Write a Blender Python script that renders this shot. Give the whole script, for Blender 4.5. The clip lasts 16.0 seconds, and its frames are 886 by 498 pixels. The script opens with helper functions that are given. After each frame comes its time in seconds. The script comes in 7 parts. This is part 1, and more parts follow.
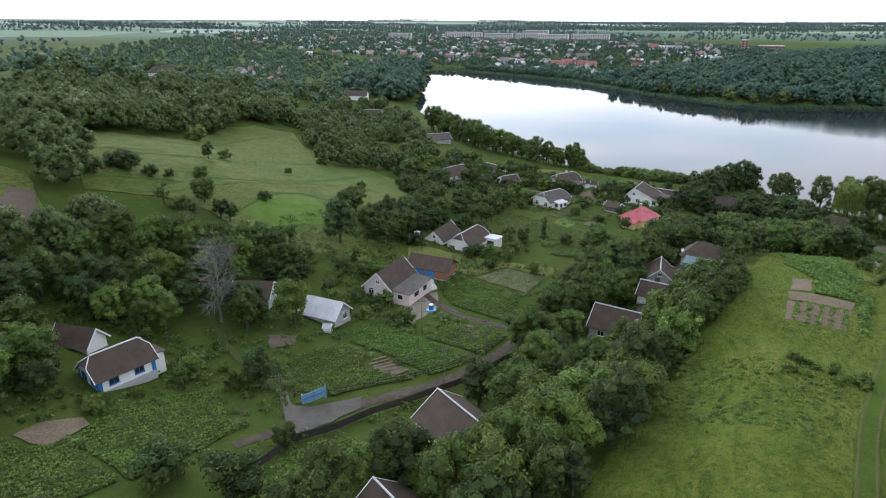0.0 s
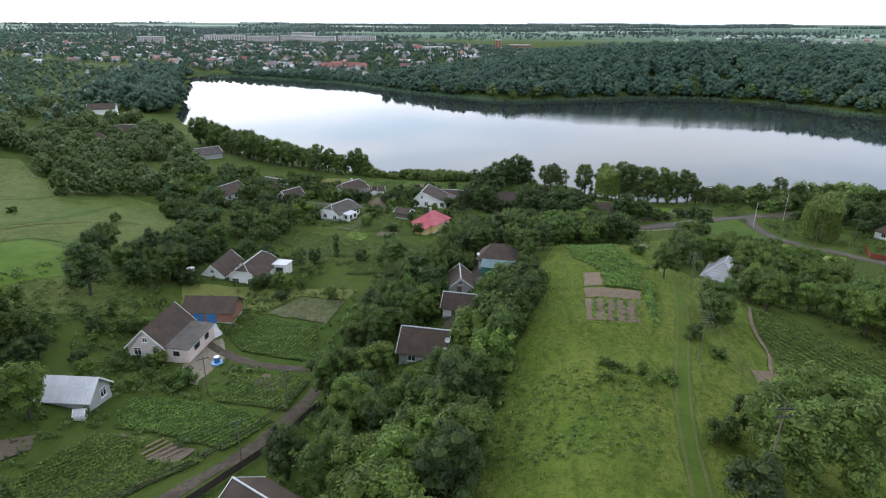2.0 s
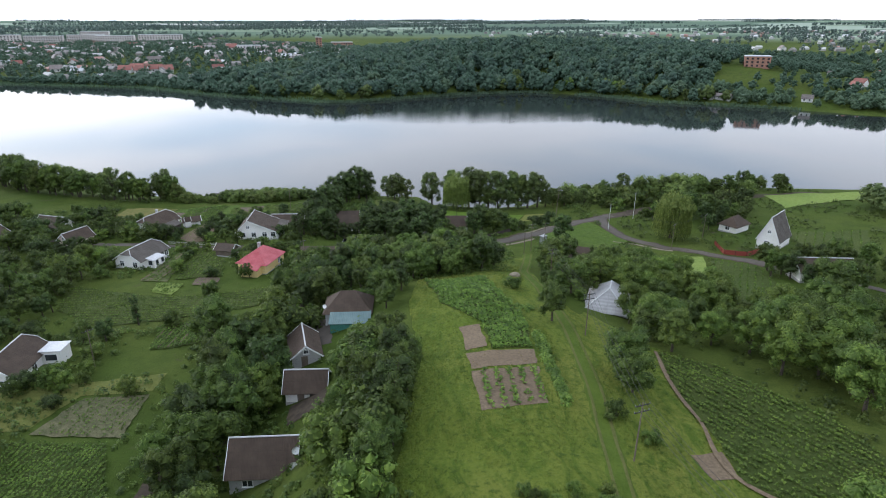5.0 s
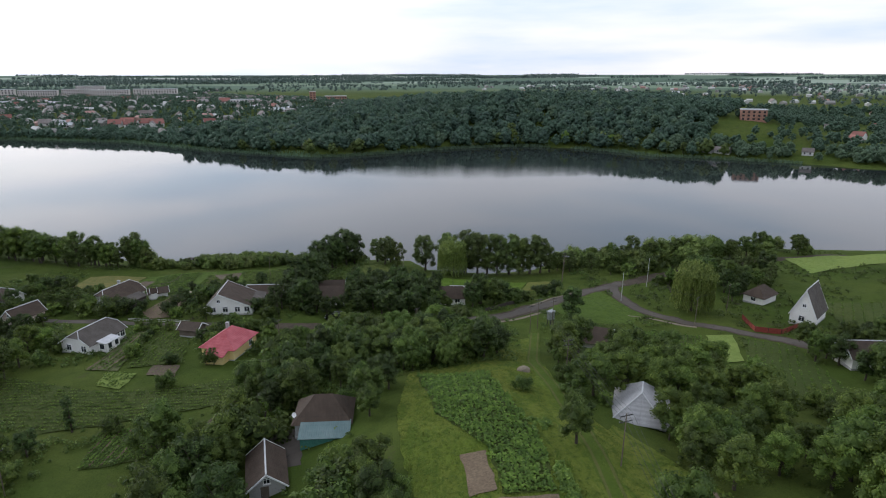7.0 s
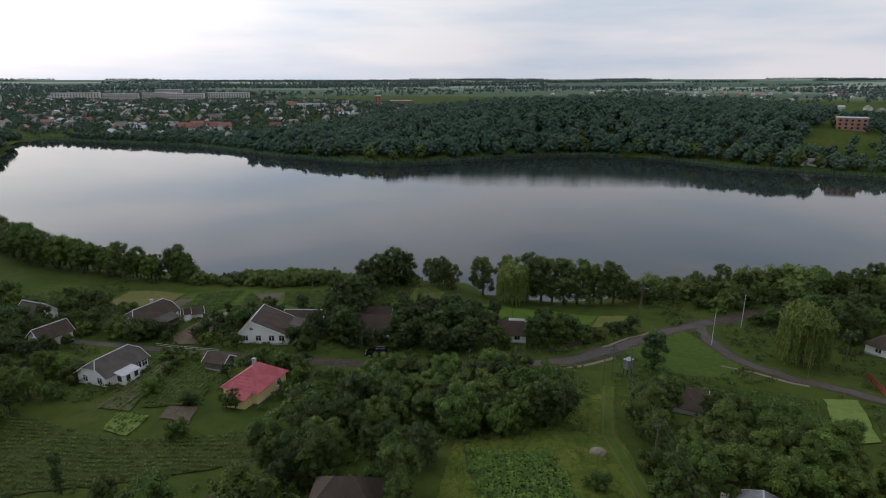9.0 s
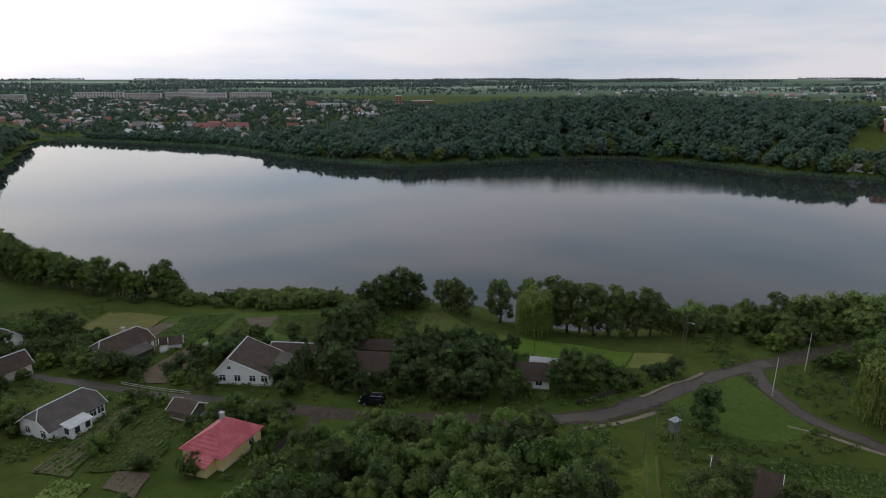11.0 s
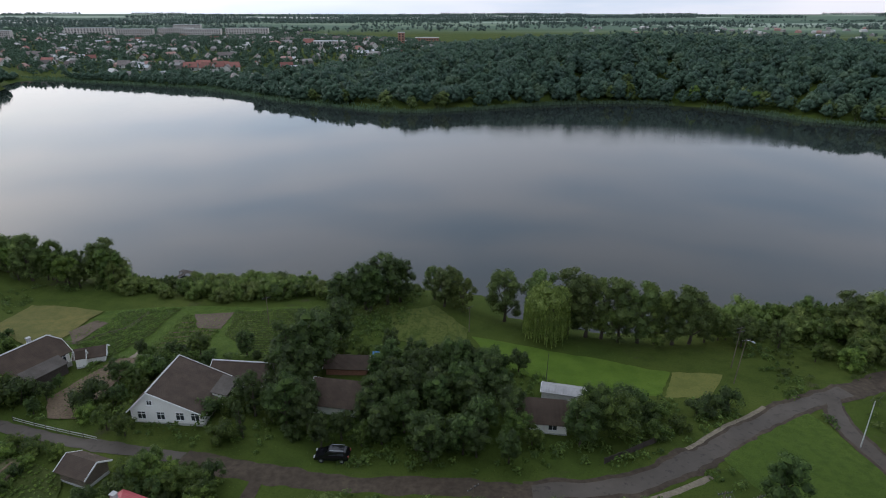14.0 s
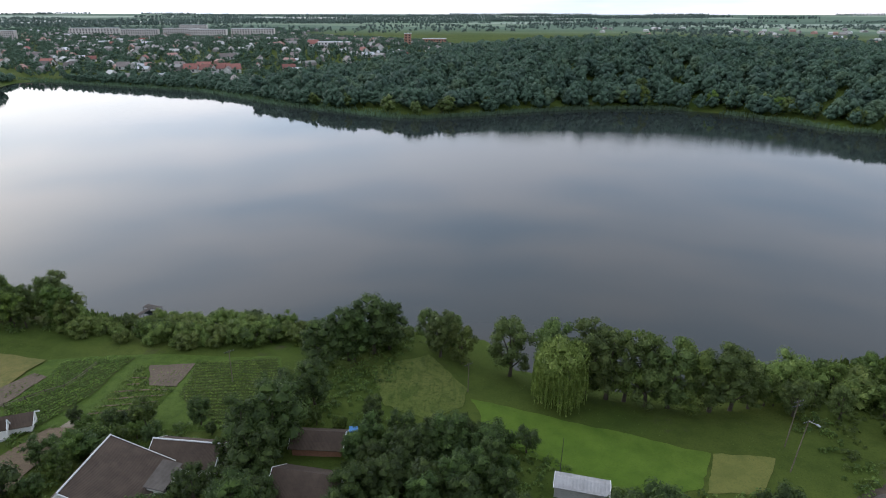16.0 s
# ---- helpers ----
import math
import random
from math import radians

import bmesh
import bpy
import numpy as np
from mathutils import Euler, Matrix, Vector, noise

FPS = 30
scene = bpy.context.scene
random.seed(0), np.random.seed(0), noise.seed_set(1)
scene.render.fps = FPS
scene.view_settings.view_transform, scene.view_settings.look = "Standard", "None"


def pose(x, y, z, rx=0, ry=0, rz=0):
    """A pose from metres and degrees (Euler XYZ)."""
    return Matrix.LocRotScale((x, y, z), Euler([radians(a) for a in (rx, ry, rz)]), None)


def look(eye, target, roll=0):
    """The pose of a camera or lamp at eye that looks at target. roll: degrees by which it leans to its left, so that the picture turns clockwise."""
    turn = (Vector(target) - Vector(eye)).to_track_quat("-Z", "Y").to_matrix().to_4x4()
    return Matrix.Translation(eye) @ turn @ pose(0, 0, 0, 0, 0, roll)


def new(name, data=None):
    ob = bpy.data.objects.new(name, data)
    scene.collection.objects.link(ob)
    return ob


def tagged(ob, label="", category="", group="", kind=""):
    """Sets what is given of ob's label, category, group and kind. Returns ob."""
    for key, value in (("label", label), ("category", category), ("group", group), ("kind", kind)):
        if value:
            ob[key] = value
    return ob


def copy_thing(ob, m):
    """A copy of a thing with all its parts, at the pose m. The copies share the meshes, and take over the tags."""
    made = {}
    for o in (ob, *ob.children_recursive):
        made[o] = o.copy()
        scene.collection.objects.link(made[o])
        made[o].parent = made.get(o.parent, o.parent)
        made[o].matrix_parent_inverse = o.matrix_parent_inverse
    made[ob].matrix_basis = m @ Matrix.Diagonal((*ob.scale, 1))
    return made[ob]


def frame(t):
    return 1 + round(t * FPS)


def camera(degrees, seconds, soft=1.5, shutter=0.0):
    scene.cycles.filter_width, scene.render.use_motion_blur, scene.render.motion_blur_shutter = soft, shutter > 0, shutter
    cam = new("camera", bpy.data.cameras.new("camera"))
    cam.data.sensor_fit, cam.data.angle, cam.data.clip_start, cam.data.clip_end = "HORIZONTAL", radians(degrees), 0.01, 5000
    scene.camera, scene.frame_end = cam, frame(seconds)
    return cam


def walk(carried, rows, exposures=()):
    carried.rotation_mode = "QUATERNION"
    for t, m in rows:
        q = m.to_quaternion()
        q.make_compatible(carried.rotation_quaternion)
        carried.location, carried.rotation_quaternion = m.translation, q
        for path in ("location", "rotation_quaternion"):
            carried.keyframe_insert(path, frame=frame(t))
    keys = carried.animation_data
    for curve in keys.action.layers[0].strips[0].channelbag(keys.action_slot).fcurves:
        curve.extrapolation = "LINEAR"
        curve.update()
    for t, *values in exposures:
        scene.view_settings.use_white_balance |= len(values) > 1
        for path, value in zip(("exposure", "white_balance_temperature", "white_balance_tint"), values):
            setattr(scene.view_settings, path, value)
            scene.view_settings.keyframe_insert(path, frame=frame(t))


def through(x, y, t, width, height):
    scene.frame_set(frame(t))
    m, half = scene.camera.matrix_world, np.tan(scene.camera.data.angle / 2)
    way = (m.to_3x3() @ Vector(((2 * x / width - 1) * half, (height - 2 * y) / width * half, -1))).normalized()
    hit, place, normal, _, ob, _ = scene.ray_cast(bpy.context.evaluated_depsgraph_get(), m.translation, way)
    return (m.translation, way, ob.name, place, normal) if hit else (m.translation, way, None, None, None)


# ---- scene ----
cam = camera(71.28, 16.0, soft=1.05)
PATH = [  # seconds, x, y, z, yaw, pitch, roll
    (0, -7.00, -122.93, 60.52, 27.553, -20.461, 0.271),
    (0.5, -7.79, -120.54, 60.55, 24.584, -20.411, 0.209),
    (1, -8.67, -118.04, 60.59, 18.953, -20.354, 0.220),
    (1.5, -9.64, -115.28, 60.61, 12.492, -20.271, 0.219),
    (2, -10.60, -112.20, 60.62, 7.321, -20.228, 0.195),
    (2.5, -11.41, -108.78, 60.62, 3.168, -20.191, 0.137),
    (3, -12.01, -105.01, 60.58, -0.686, -20.261, 0.055),
    (3.5, -12.46, -100.98, 60.47, -4.289, -20.434, -0.007),
    (3.7, -12.59, -99.30, 60.42, -5.374, -20.493, -0.022),
    (4.22, -12.81, -94.73, 60.34, -7.380, -20.522, -0.029),
    (4.75, -12.66, -89.65, 60.32, -8.166, -20.513, -0.042),
    (5.28, -12.23, -84.51, 60.34, -8.320, -20.475, -0.056),
    (5.8, -11.65, -79.79, 60.35, -8.477, -20.420, -0.062),
    (6, -11.49, -78.09, 60.35, -8.597, -19.957, -0.066),
    (6.5, -10.80, -73.81, 60.35, -8.762, -17.616, -0.015),
    (7, -10.00, -69.14, 60.22, -8.854, -15.927, -0.099),
    (7.5, -9.28, -64.06, 60.08, -8.922, -15.654, -0.001),
    (8, -8.47, -59.10, 60.00, -8.083, -15.646, 0.081),
    (8.5, -7.46, -54.66, 60.01, -4.980, -15.547, -0.071),
    (9, -6.47, -50.28, 60.12, -2.834, -15.535, -0.062),
    (9.2, -6.12, -48.41, 60.15, -2.501, -15.478, -0.025),
    (9.72, -5.17, -43.51, 60.16, -1.854, -15.482, -0.026),
    (10.25, -4.28, -38.15, 60.05, -1.271, -15.511, -0.028),
    (10.78, -3.49, -32.62, 59.92, -0.826, -15.544, -0.029),
    (11.3, -2.82, -27.23, 59.89, -0.582, -15.560, -0.030),
    (11.5, -2.57, -25.41, 59.90, -0.550, -15.416, 0.020),
    (12, -1.98, -20.09, 59.97, -0.415, -15.491, 0.133),
    (12.5, -1.48, -14.50, 59.87, -0.346, -15.836, 0.017),
    (13, -1.01, -9.17, 59.80, -0.294, -17.985, 0.094),
    (13.5, -0.45, -4.33, 59.93, -0.194, -20.732, 0.078),
    (14, 0.21, 0.17, 60.06, 0.006, -21.009, 0.032),
    (14.5, 0.82, 4.78, 60.15, 0.083, -21.000, 0.041),
    (15, 1.34, 9.69, 60.21, 0.178, -20.999, 0.005),
    (15.5, 1.82, 14.69, 60.30, 0.318, -21.001, 0.079),
    (16, 2.30, 19.62, 60.44, 0.794, -20.994, 0.102),
]


def stand(x, y, z, yaw, pitch, roll):
    yaw, pitch = radians(yaw), radians(pitch)
    way = Vector((-math.sin(yaw) * math.cos(pitch), math.cos(yaw) * math.cos(pitch), math.sin(pitch)))
    eye = Vector((x, y, z))
    return look(eye, eye + 100 * way, roll)



EXPOSURES = [(0, 0.52, 5770, 8), (3.7, 0.55, 5770, 8), (6, 0.42, 5820, 9), (7, -0.05, 5960, 10), (9, -0.58, 6110, 10), (12.5, -0.62, 6060, 10), (13.2, -0.52, 5930, 10), (14, -0.23, 5840, 9), (16, 0.18, 5840, 9)]
walk(cam, [(t, stand(*p)) for t, *p in PATH], EXPOSURES)

# ---- world and sun ----
SUN_UP, SUN_ROUND = 20.0, -50.0  # degrees over the horizon; degrees from +y towards -x when negative
world = bpy.data.worlds.new("sky")
scene.world = world
world.use_nodes = True
wn, wl = world.node_tree.nodes, world.node_tree.links
wn.clear()
w_out, w_bg = wn.new("ShaderNodeOutputWorld"), wn.new("ShaderNodeBackground")
w_sky = wn.new("ShaderNodeTexSky")
w_sky.sky_type, w_sky.sun_disc = "NISHITA", False
w_sky.sun_elevation, w_sky.sun_rotation = radians(SUN_UP), radians(SUN_ROUND)
w_sky.dust_density, w_sky.air_density = 3.0, 1.2
w_co, w_map = wn.new("ShaderNodeTexCoord"), wn.new("ShaderNodeMapping")
w_map.inputs["Scale"].default_value = (1.0, 1.0, 6.5)
w_map.inputs["Location"].default_value = (3.1, 0.4, 1.7)
wl.new(w_co.outputs["Generated"], w_map.inputs[0])
w_noise = wn.new("ShaderNodeTexNoise")
w_noise.inputs["Scale"].default_value, w_noise.inputs["Detail"].default_value = 2.3, 7.0
w_noise.inputs["Roughness"].default_value = 0.5
wl.new(w_map.outputs[0], w_noise.inputs["Vector"])
w_ramp = wn.new("ShaderNodeValToRGB")
w_ramp.color_ramp.elements[0].position, w_ramp.color_ramp.elements[0].color = 0.34, (5.5, 6.3, 7.2, 1)
w_ramp.color_ramp.elements[1].position, w_ramp.color_ramp.elements[1].color = 0.6, (8.4, 8.15, 8.15, 1)
wl.new(w_noise.outputs["Fac"], w_ramp.inputs[0])
# bright cream rim; cloud dimmed midway for the lake, brightened overhead for the land
w_sep = wn.new("ShaderNodeSeparateXYZ")
wl.new(w_co.outputs["Generated"], w_sep.inputs[0])
w_up = wn.new("ShaderNodeValToRGB")
els = w_up.color_ramp.elements
els[0].position, els[0].color = 0.0, (1.14, 1.1, 1.1, 1)
els[1].position, els[1].color = 0.85, (1.12, 1.13, 1.17, 1)
for at, c in ((0.1, (1.12, 1.11, 1.12)), (0.26, (1.02, 1.03, 1.07)), (0.5, (0.93, 0.925, 0.935))):
    el = els.new(at)
    el.color = (*c, 1)
wl.new(w_sep.outputs["Z"], w_up.inputs[0])
# the sun glows broadly through the cloud
w_dot = wn.new("ShaderNodeVectorMath")
w_dot.operation = "DOT_PRODUCT"
wl.new(w_co.outputs["Generated"], w_dot.inputs[0])
w_dot.inputs[1].default_value = (math.sin(radians(SUN_ROUND)) * math.cos(radians(SUN_UP)), math.cos(radians(SUN_ROUND)) * math.cos(radians(SUN_UP)), math.sin(radians(SUN_UP)))
w_glow = wn.new("ShaderNodeMapRange")
w_glow.interpolation_type = "SMOOTHSTEP"
w_glow.inputs["From Min"].default_value, w_glow.inputs["From Max"].default_value = 0.45, 1.0
w_glow.inputs["To Min"].default_value, w_glow.inputs["To Max"].default_value = 1.1, 1.54
wl.new(w_dot.outputs["Value"], w_glow.inputs["Value"])
w_mul = wn.new("ShaderNodeMix")
w_mul.data_type, w_mul.blend_type = "RGBA", "MULTIPLY"
w_mul.inputs["Factor"].default_value = 1.0
wl.new(w_ramp.outputs[0], w_mul.inputs["A"])
wl.new(w_up.outputs[0], w_mul.inputs["B"])
w_mix = wn.new("ShaderNodeMix")
w_mix.data_type = "RGBA"
w_mix.inputs["Factor"].default_value = 0.88
wl.new(w_sky.outputs[0], w_mix.inputs["A"])
wl.new(w_mul.outputs["Result"], w_mix.inputs["B"])
w_lit = wn.new("ShaderNodeVectorMath")
w_lit.operation = "SCALE"
wl.new(w_mix.outputs["Result"], w_lit.inputs[0])
wl.new(w_glow.outputs[0], w_lit.inputs["Scale"])
wl.new(w_lit.outputs[0], w_bg.inputs[0])
w_bg.inputs["Strength"].default_value = 0.12
wl.new(w_bg.outputs[0], w_out.inputs[0])

sun = new("sun", bpy.data.lights.new("sun", "SUN"))
sun.data.energy, sun.data.angle, sun.data.color = 0.9, radians(14), (1.0, 0.96, 0.92)
a, b = radians(SUN_ROUND), radians(SUN_UP)
sun.matrix_world = look((math.sin(a) * math.cos(b) * 300, math.cos(a) * math.cos(b) * 300, math.sin(b) * 300), (0, 0, 0))


# ---- materials ----
def shader(name):
    m = bpy.data.materials.new(name)
    m.use_nodes = True
    n, l = m.node_tree.nodes, m.node_tree.links
    return m, n, l, n["Principled BSDF"]


def noise_node(n, l, scale, detail=4.0, rough=0.55, vector=None, stretch=None):
    t = n.new("ShaderNodeTexNoise")
    t.inputs["Scale"].default_value, t.inputs["Detail"].default_value, t.inputs["Roughness"].default_value = scale, detail, rough
    if vector is not None:
        if stretch:
            mp = n.new("ShaderNodeMapping")
            mp.inputs["Scale"].default_value = stretch
            l.new(vector, mp.inputs[0])
            vector = mp.outputs[0]
        l.new(vector, t.inputs["Vector"])
    return t


def blend(n, l, fac, c1, c2, mode="MIX"):
    x = n.new("ShaderNodeMix")
    x.data_type, x.blend_type = "RGBA", mode
    for key, v in (("Factor", fac), ("A", c1), ("B", c2)):
        if isinstance(v, (int, float)):
            x.inputs[key].default_value = v
        elif isinstance(v, tuple):
            x.inputs[key].default_value = (*v, 1)
        else:
            l.new(v, x.inputs[key])
    return x.outputs["Result"]


def ramp(n, l, value, low, high):
    r = n.new("ShaderNodeMapRange")
    r.inputs["From Min"].default_value, r.inputs["From Max"].default_value = low, high
    l.new(value, r.inputs["Value"])
    return r.outputs[0]


def bumped(n, l, p, value, strength, distance):
    b = n.new("ShaderNodeBump")
    b.inputs["Strength"].default_value, b.inputs["Distance"].default_value = strength, distance
    l.new(value, b.inputs["Height"])
    l.new(b.outputs[0], p.inputs["Normal"])


def surface(name, c1, c2, coarse=0.3, fine=6.0, rough=0.85, metal=0.0, bump=0.4, depth=0.03, vary=0.0, spec=0.3, stains=None):
    """A worn two-tone surface: coarse patches, fine grain and relief, in metres."""
    m, n, l, p = shader(name)
    pos = n.new("ShaderNodeNewGeometry").outputs["Position"]
    big, small = noise_node(n, l, coarse, 4, 0.6, pos), noise_node(n, l, fine, 5, 0.6, pos)
    col = blend(n, l, ramp(n, l, big.outputs["Fac"], 0.32, 0.68), c1, c2)
    col = blend(n, l, ramp(n, l, small.outputs["Fac"], 0.25, 0.75), col, tuple(0.55 * v for v in c1), "MIX") if not stains else \
        blend(n, l, ramp(n, l, small.outputs["Fac"], 0.56, 0.72), col, stains)
    if vary:
        info = n.new("ShaderNodeObjectInfo")
        hsv = n.new("ShaderNodeHueSaturation")
        mul = n.new("ShaderNodeMath")
        mul.operation = "MULTIPLY_ADD"
        l.new(info.outputs["Random"], mul.inputs[0])
        mul.inputs[1].default_value, mul.inputs[2].default_value = vary, 1 - vary / 2
        l.new(mul.outputs[0], hsv.inputs["Value"])
        l.new(col, hsv.inputs["Color"])
        col = hsv.outputs[0]
    l.new(col, p.inputs["Base Color"])
    p.inputs["Roughness"].default_value, p.inputs["Metallic"].default_value = rough, metal
    p.inputs["Specular IOR Level"].default_value = spec
    bumped(n, l, p, small.outputs["Fac"], bump, depth)
    return m


def leafy(name, dark, light, vary=0.5, through=0.3):
    """Foliage: every leaf clump its own shade, every plant its own tone."""
    m, n, l, p = shader(name)
    geo, info = n.new("ShaderNodeNewGeometry"), n.new("ShaderNodeObjectInfo")
    col = blend(n, l, geo.outputs["Random Per Island"], dark, light)
    clump = noise_node(n, l, 0.7, 2, 0.5, geo.outputs["Position"])
    col = blend(n, l, ramp(n, l, clump.outputs["Fac"], 0.35, 0.75), col, tuple(0.62 * v for v in dark))
    hsv = n.new("ShaderNodeHueSaturation")
    for key, amount, low in (("Value", vary, 1 - vary / 2), ("Hue", 0.02, 0.49)):
        mul = n.new("ShaderNodeMath")
        mul.operation = "MULTIPLY_ADD"
        l.new(info.outputs["Random"], mul.inputs[0])
        mul.inputs[1].default_value, mul.inputs[2].default_value = amount, low
        l.new(mul.outputs[0], hsv.inputs[key])
    l.new(col, hsv.inputs["Color"])
    l.new(hsv.outputs[0], p.inputs["Base Color"])
    p.inputs["Roughness"].default_value, p.inputs["Specular IOR Level"].default_value = 0.6, 0.25
    tr, mixer = n.new("ShaderNodeBsdfTranslucent"), n.new("ShaderNodeMixShader")
    l.new(hsv.outputs[0], tr.inputs[0])
    mixer.inputs[0].default_value = through
    l.new(p.outputs[0], mixer.inputs[1])
    l.new(tr.outputs[0], mixer.inputs[2])
    l.new(mixer.outputs[0], n["Material Output"].inputs[0])
    return m


def roofing(name, c1, c2, pitch=0.18, along="x", rough=0.8, metal=0.0, moss=(0.06, 0.07, 0.04)):
    """Corrugated sheets: ribs run down the slope, sheet rows lap across it, with lichen."""
    m, n, l, p = shader(name)
    co = n.new("ShaderNodeTexCoord").outputs["Object"]
    sep = n.new("ShaderNodeSeparateXYZ")
    l.new(co, sep.inputs[0])
    wave = n.new("ShaderNodeMath")
    wave.operation = "SINE"
    mul = n.new("ShaderNodeMath")
    mul.operation = "MULTIPLY"
    mul.inputs[1].default_value = 2 * math.pi / pitch
    l.new(sep.outputs["X" if along == "x" else "Y"], mul.inputs[0])
    l.new(mul.outputs[0], wave.inputs[0])
    big, small = noise_node(n, l, 0.5, 5, 0.65, co), noise_node(n, l, 7.0, 5, 0.6, co)
    brick = n.new("ShaderNodeTexBrick")
    brick.inputs["Scale"].default_value = 1.0
    brick.inputs["Brick Width"].default_value, brick.inputs["Row Height"].default_value = 1.1, 1.3
    brick.inputs["Mortar Size"].default_value = 0.012
    brick.inputs["Color1"].default_value, brick.inputs["Color2"].default_value = (0.86, 0.86, 0.86, 1), (1, 1, 1, 1)
    brick.inputs["Mortar"].default_value = (0.5, 0.5, 0.5, 1)
    l.new(co, brick.inputs["Vector"])
    col = blend(n, l, ramp(n, l, big.outputs["Fac"], 0.35, 0.65), c1, c2)
    col = blend(n, l, 0.6, col, brick.outputs["Color"], "MULTIPLY")
    col = blend(n, l, ramp(n, l, small.outputs["Fac"], 0.6, 0.8), col, moss)
    l.new(col, p.inputs["Base Color"])
    p.inputs["Roughness"].default_value, p.inputs["Metallic"].default_value = rough, metal
    p.inputs["Specular IOR Level"].default_value = 0.3
    bumped(n, l, p, wave.outputs[0], 0.5, 0.03)
    return m


def glassy(name, tint):
    m, n, l, p = shader(name)
    p.inputs["Base Color"].default_value = (*tint, 1)
    p.inputs["Roughness"].default_value, p.inputs["Specular IOR Level"].default_value = 0.06, 0.6
    return m


LEAF = leafy("leaves_green", (0.047, 0.081, 0.013), (0.152, 0.206, 0.039))
LEAF_DARK = leafy("leaves_dark", (0.036, 0.061, 0.015), (0.105, 0.152, 0.033))
LEAF_LIGHT = leafy("leaves_light", (0.080, 0.132, 0.021), (0.215, 0.284, 0.048))
LEAF_WILLOW = leafy("leaves_willow", (0.098, 0.142, 0.030), (0.225, 0.275, 0.066))
LEAF_WEEPING = leafy("leaves_weeping", (0.140, 0.190, 0.038), (0.250, 0.300, 0.076))
LEAF_WALNUT = leafy("leaves_walnut", (0.100, 0.156, 0.030), (0.215, 0.285, 0.062), 0.2)
LEAF_SILVER = leafy("leaves_silver", (0.078, 0.118, 0.030), (0.190, 0.240, 0.068))
LEAF_CROP = leafy("leaves_crop", (0.082, 0.142, 0.019), (0.190, 0.272, 0.042), 0.2)
# distance haze painted into this colour: paler and bluer than near leaves
LEAF_HAZED = leafy("leaves_hazed", (0.074, 0.130, 0.084), (0.112, 0.178, 0.112), 0.2)
LEAF_MID = leafy("leaves_hillside", (0.082, 0.126, 0.036), (0.178, 0.236, 0.072), 0.2)
# the same painted haze for the other far woods, reeds and the plain
LEAF_HAZED_LIGHT = leafy("leaves_hazed_light", (0.098, 0.156, 0.088), (0.142, 0.206, 0.118), 0.2)
LEAF_HAZED_DARK = leafy("leaves_hazed_dark", (0.058, 0.104, 0.072), (0.090, 0.142, 0.096), 0.2)
LEAF_HAZED_PLAIN = leafy("leaves_hazed_plain", (0.110, 0.155, 0.134), (0.150, 0.202, 0.170), 0.2)
LEAF_GRASS = leafy("grass_blades", (0.100, 0.146, 0.019), (0.235, 0.268, 0.046), 0.2)
LEAF_STRAW = leafy("dry_stalks", (0.2, 0.17, 0.07), (0.35, 0.28, 0.12), 0.2)
REED = leafy("reed_blades", (0.046, 0.074, 0.011), (0.118, 0.155, 0.029), 0.2)
BARK = surface("bark", (0.07, 0.055, 0.04), (0.12, 0.1, 0.08), 1.5, 14)
BARK_PALE = surface("bark_pale", (0.174, 0.161, 0.136), (0.248, 0.229, 0.198), 1.5, 9)
PLASTER = surface("whitewash", (0.78, 0.76, 0.72), (0.84, 0.82, 0.78), 0.4, 5, stains=(0.62, 0.58, 0.53))
PLASTER_GREY = surface("grey_plaster", (0.36, 0.36, 0.35), (0.46, 0.45, 0.43), 0.4, 5, stains=(0.26, 0.25, 0.24))
PLASTER_PINK = surface("pink_plaster", (0.7, 0.56, 0.5), (0.77, 0.64, 0.57), 0.4, 5, stains=(0.4, 0.3, 0.26))
PLASTER_YELLOW = surface("yellow_plaster", (0.72, 0.55, 0.22), (0.78, 0.62, 0.3), 0.4, 5, stains=(0.55, 0.43, 0.22))
BRICKY = surface("brick_wall", (0.34, 0.17, 0.11), (0.42, 0.22, 0.15), 0.7, 9)
ROOF_BROWN = roofing("brown_slate_sheets", (0.053, 0.036, 0.025), (0.08, 0.056, 0.04))
ROOF_GREY = roofing("grey_slate_sheets", (0.074, 0.062, 0.052), (0.112, 0.096, 0.082))
ROOF_RED = roofing("red_metal_sheets", (0.33, 0.05, 0.06), (0.47, 0.11, 0.125), 0.5, "x", 0.5, 0.0, (0.5, 0.2, 0.21))
ROOF_TIN = roofing("pale_tin_sheets", (0.45, 0.44, 0.44), (0.58, 0.57, 0.57), 0.42, "x", 0.5, 0.0, (0.56, 0.55, 0.54))
ROOF_TIN_OLD = roofing("old_grey_sheets", (0.27, 0.265, 0.26), (0.4, 0.39, 0.385), 0.42, "x", 0.6, 0.0, (0.2, 0.19, 0.18))
ROOF_BLUE = roofing("blue_grey_sheets", (0.09, 0.145, 0.145), (0.13, 0.185, 0.18), 0.3, "x", 0.6, 0.0, (0.15, 0.16, 0.15))
RIDGE = surface("ridge_caps", (0.6, 0.6, 0.6), (0.75, 0.75, 0.74), 1, 8, 0.5)
BLUE = surface("blue_paint", (0.05, 0.2, 0.5), (0.08, 0.27, 0.58), 1, 8, 0.5)
BLUE_PALE = surface("pale_blue_paint", (0.22, 0.4, 0.6), (0.3, 0.5, 0.7), 1, 8, 0.5)
GREEN_PAINT = surface("green_paint", (0.06, 0.2, 0.16), (0.1, 0.27, 0.22), 1, 8, 0.5)
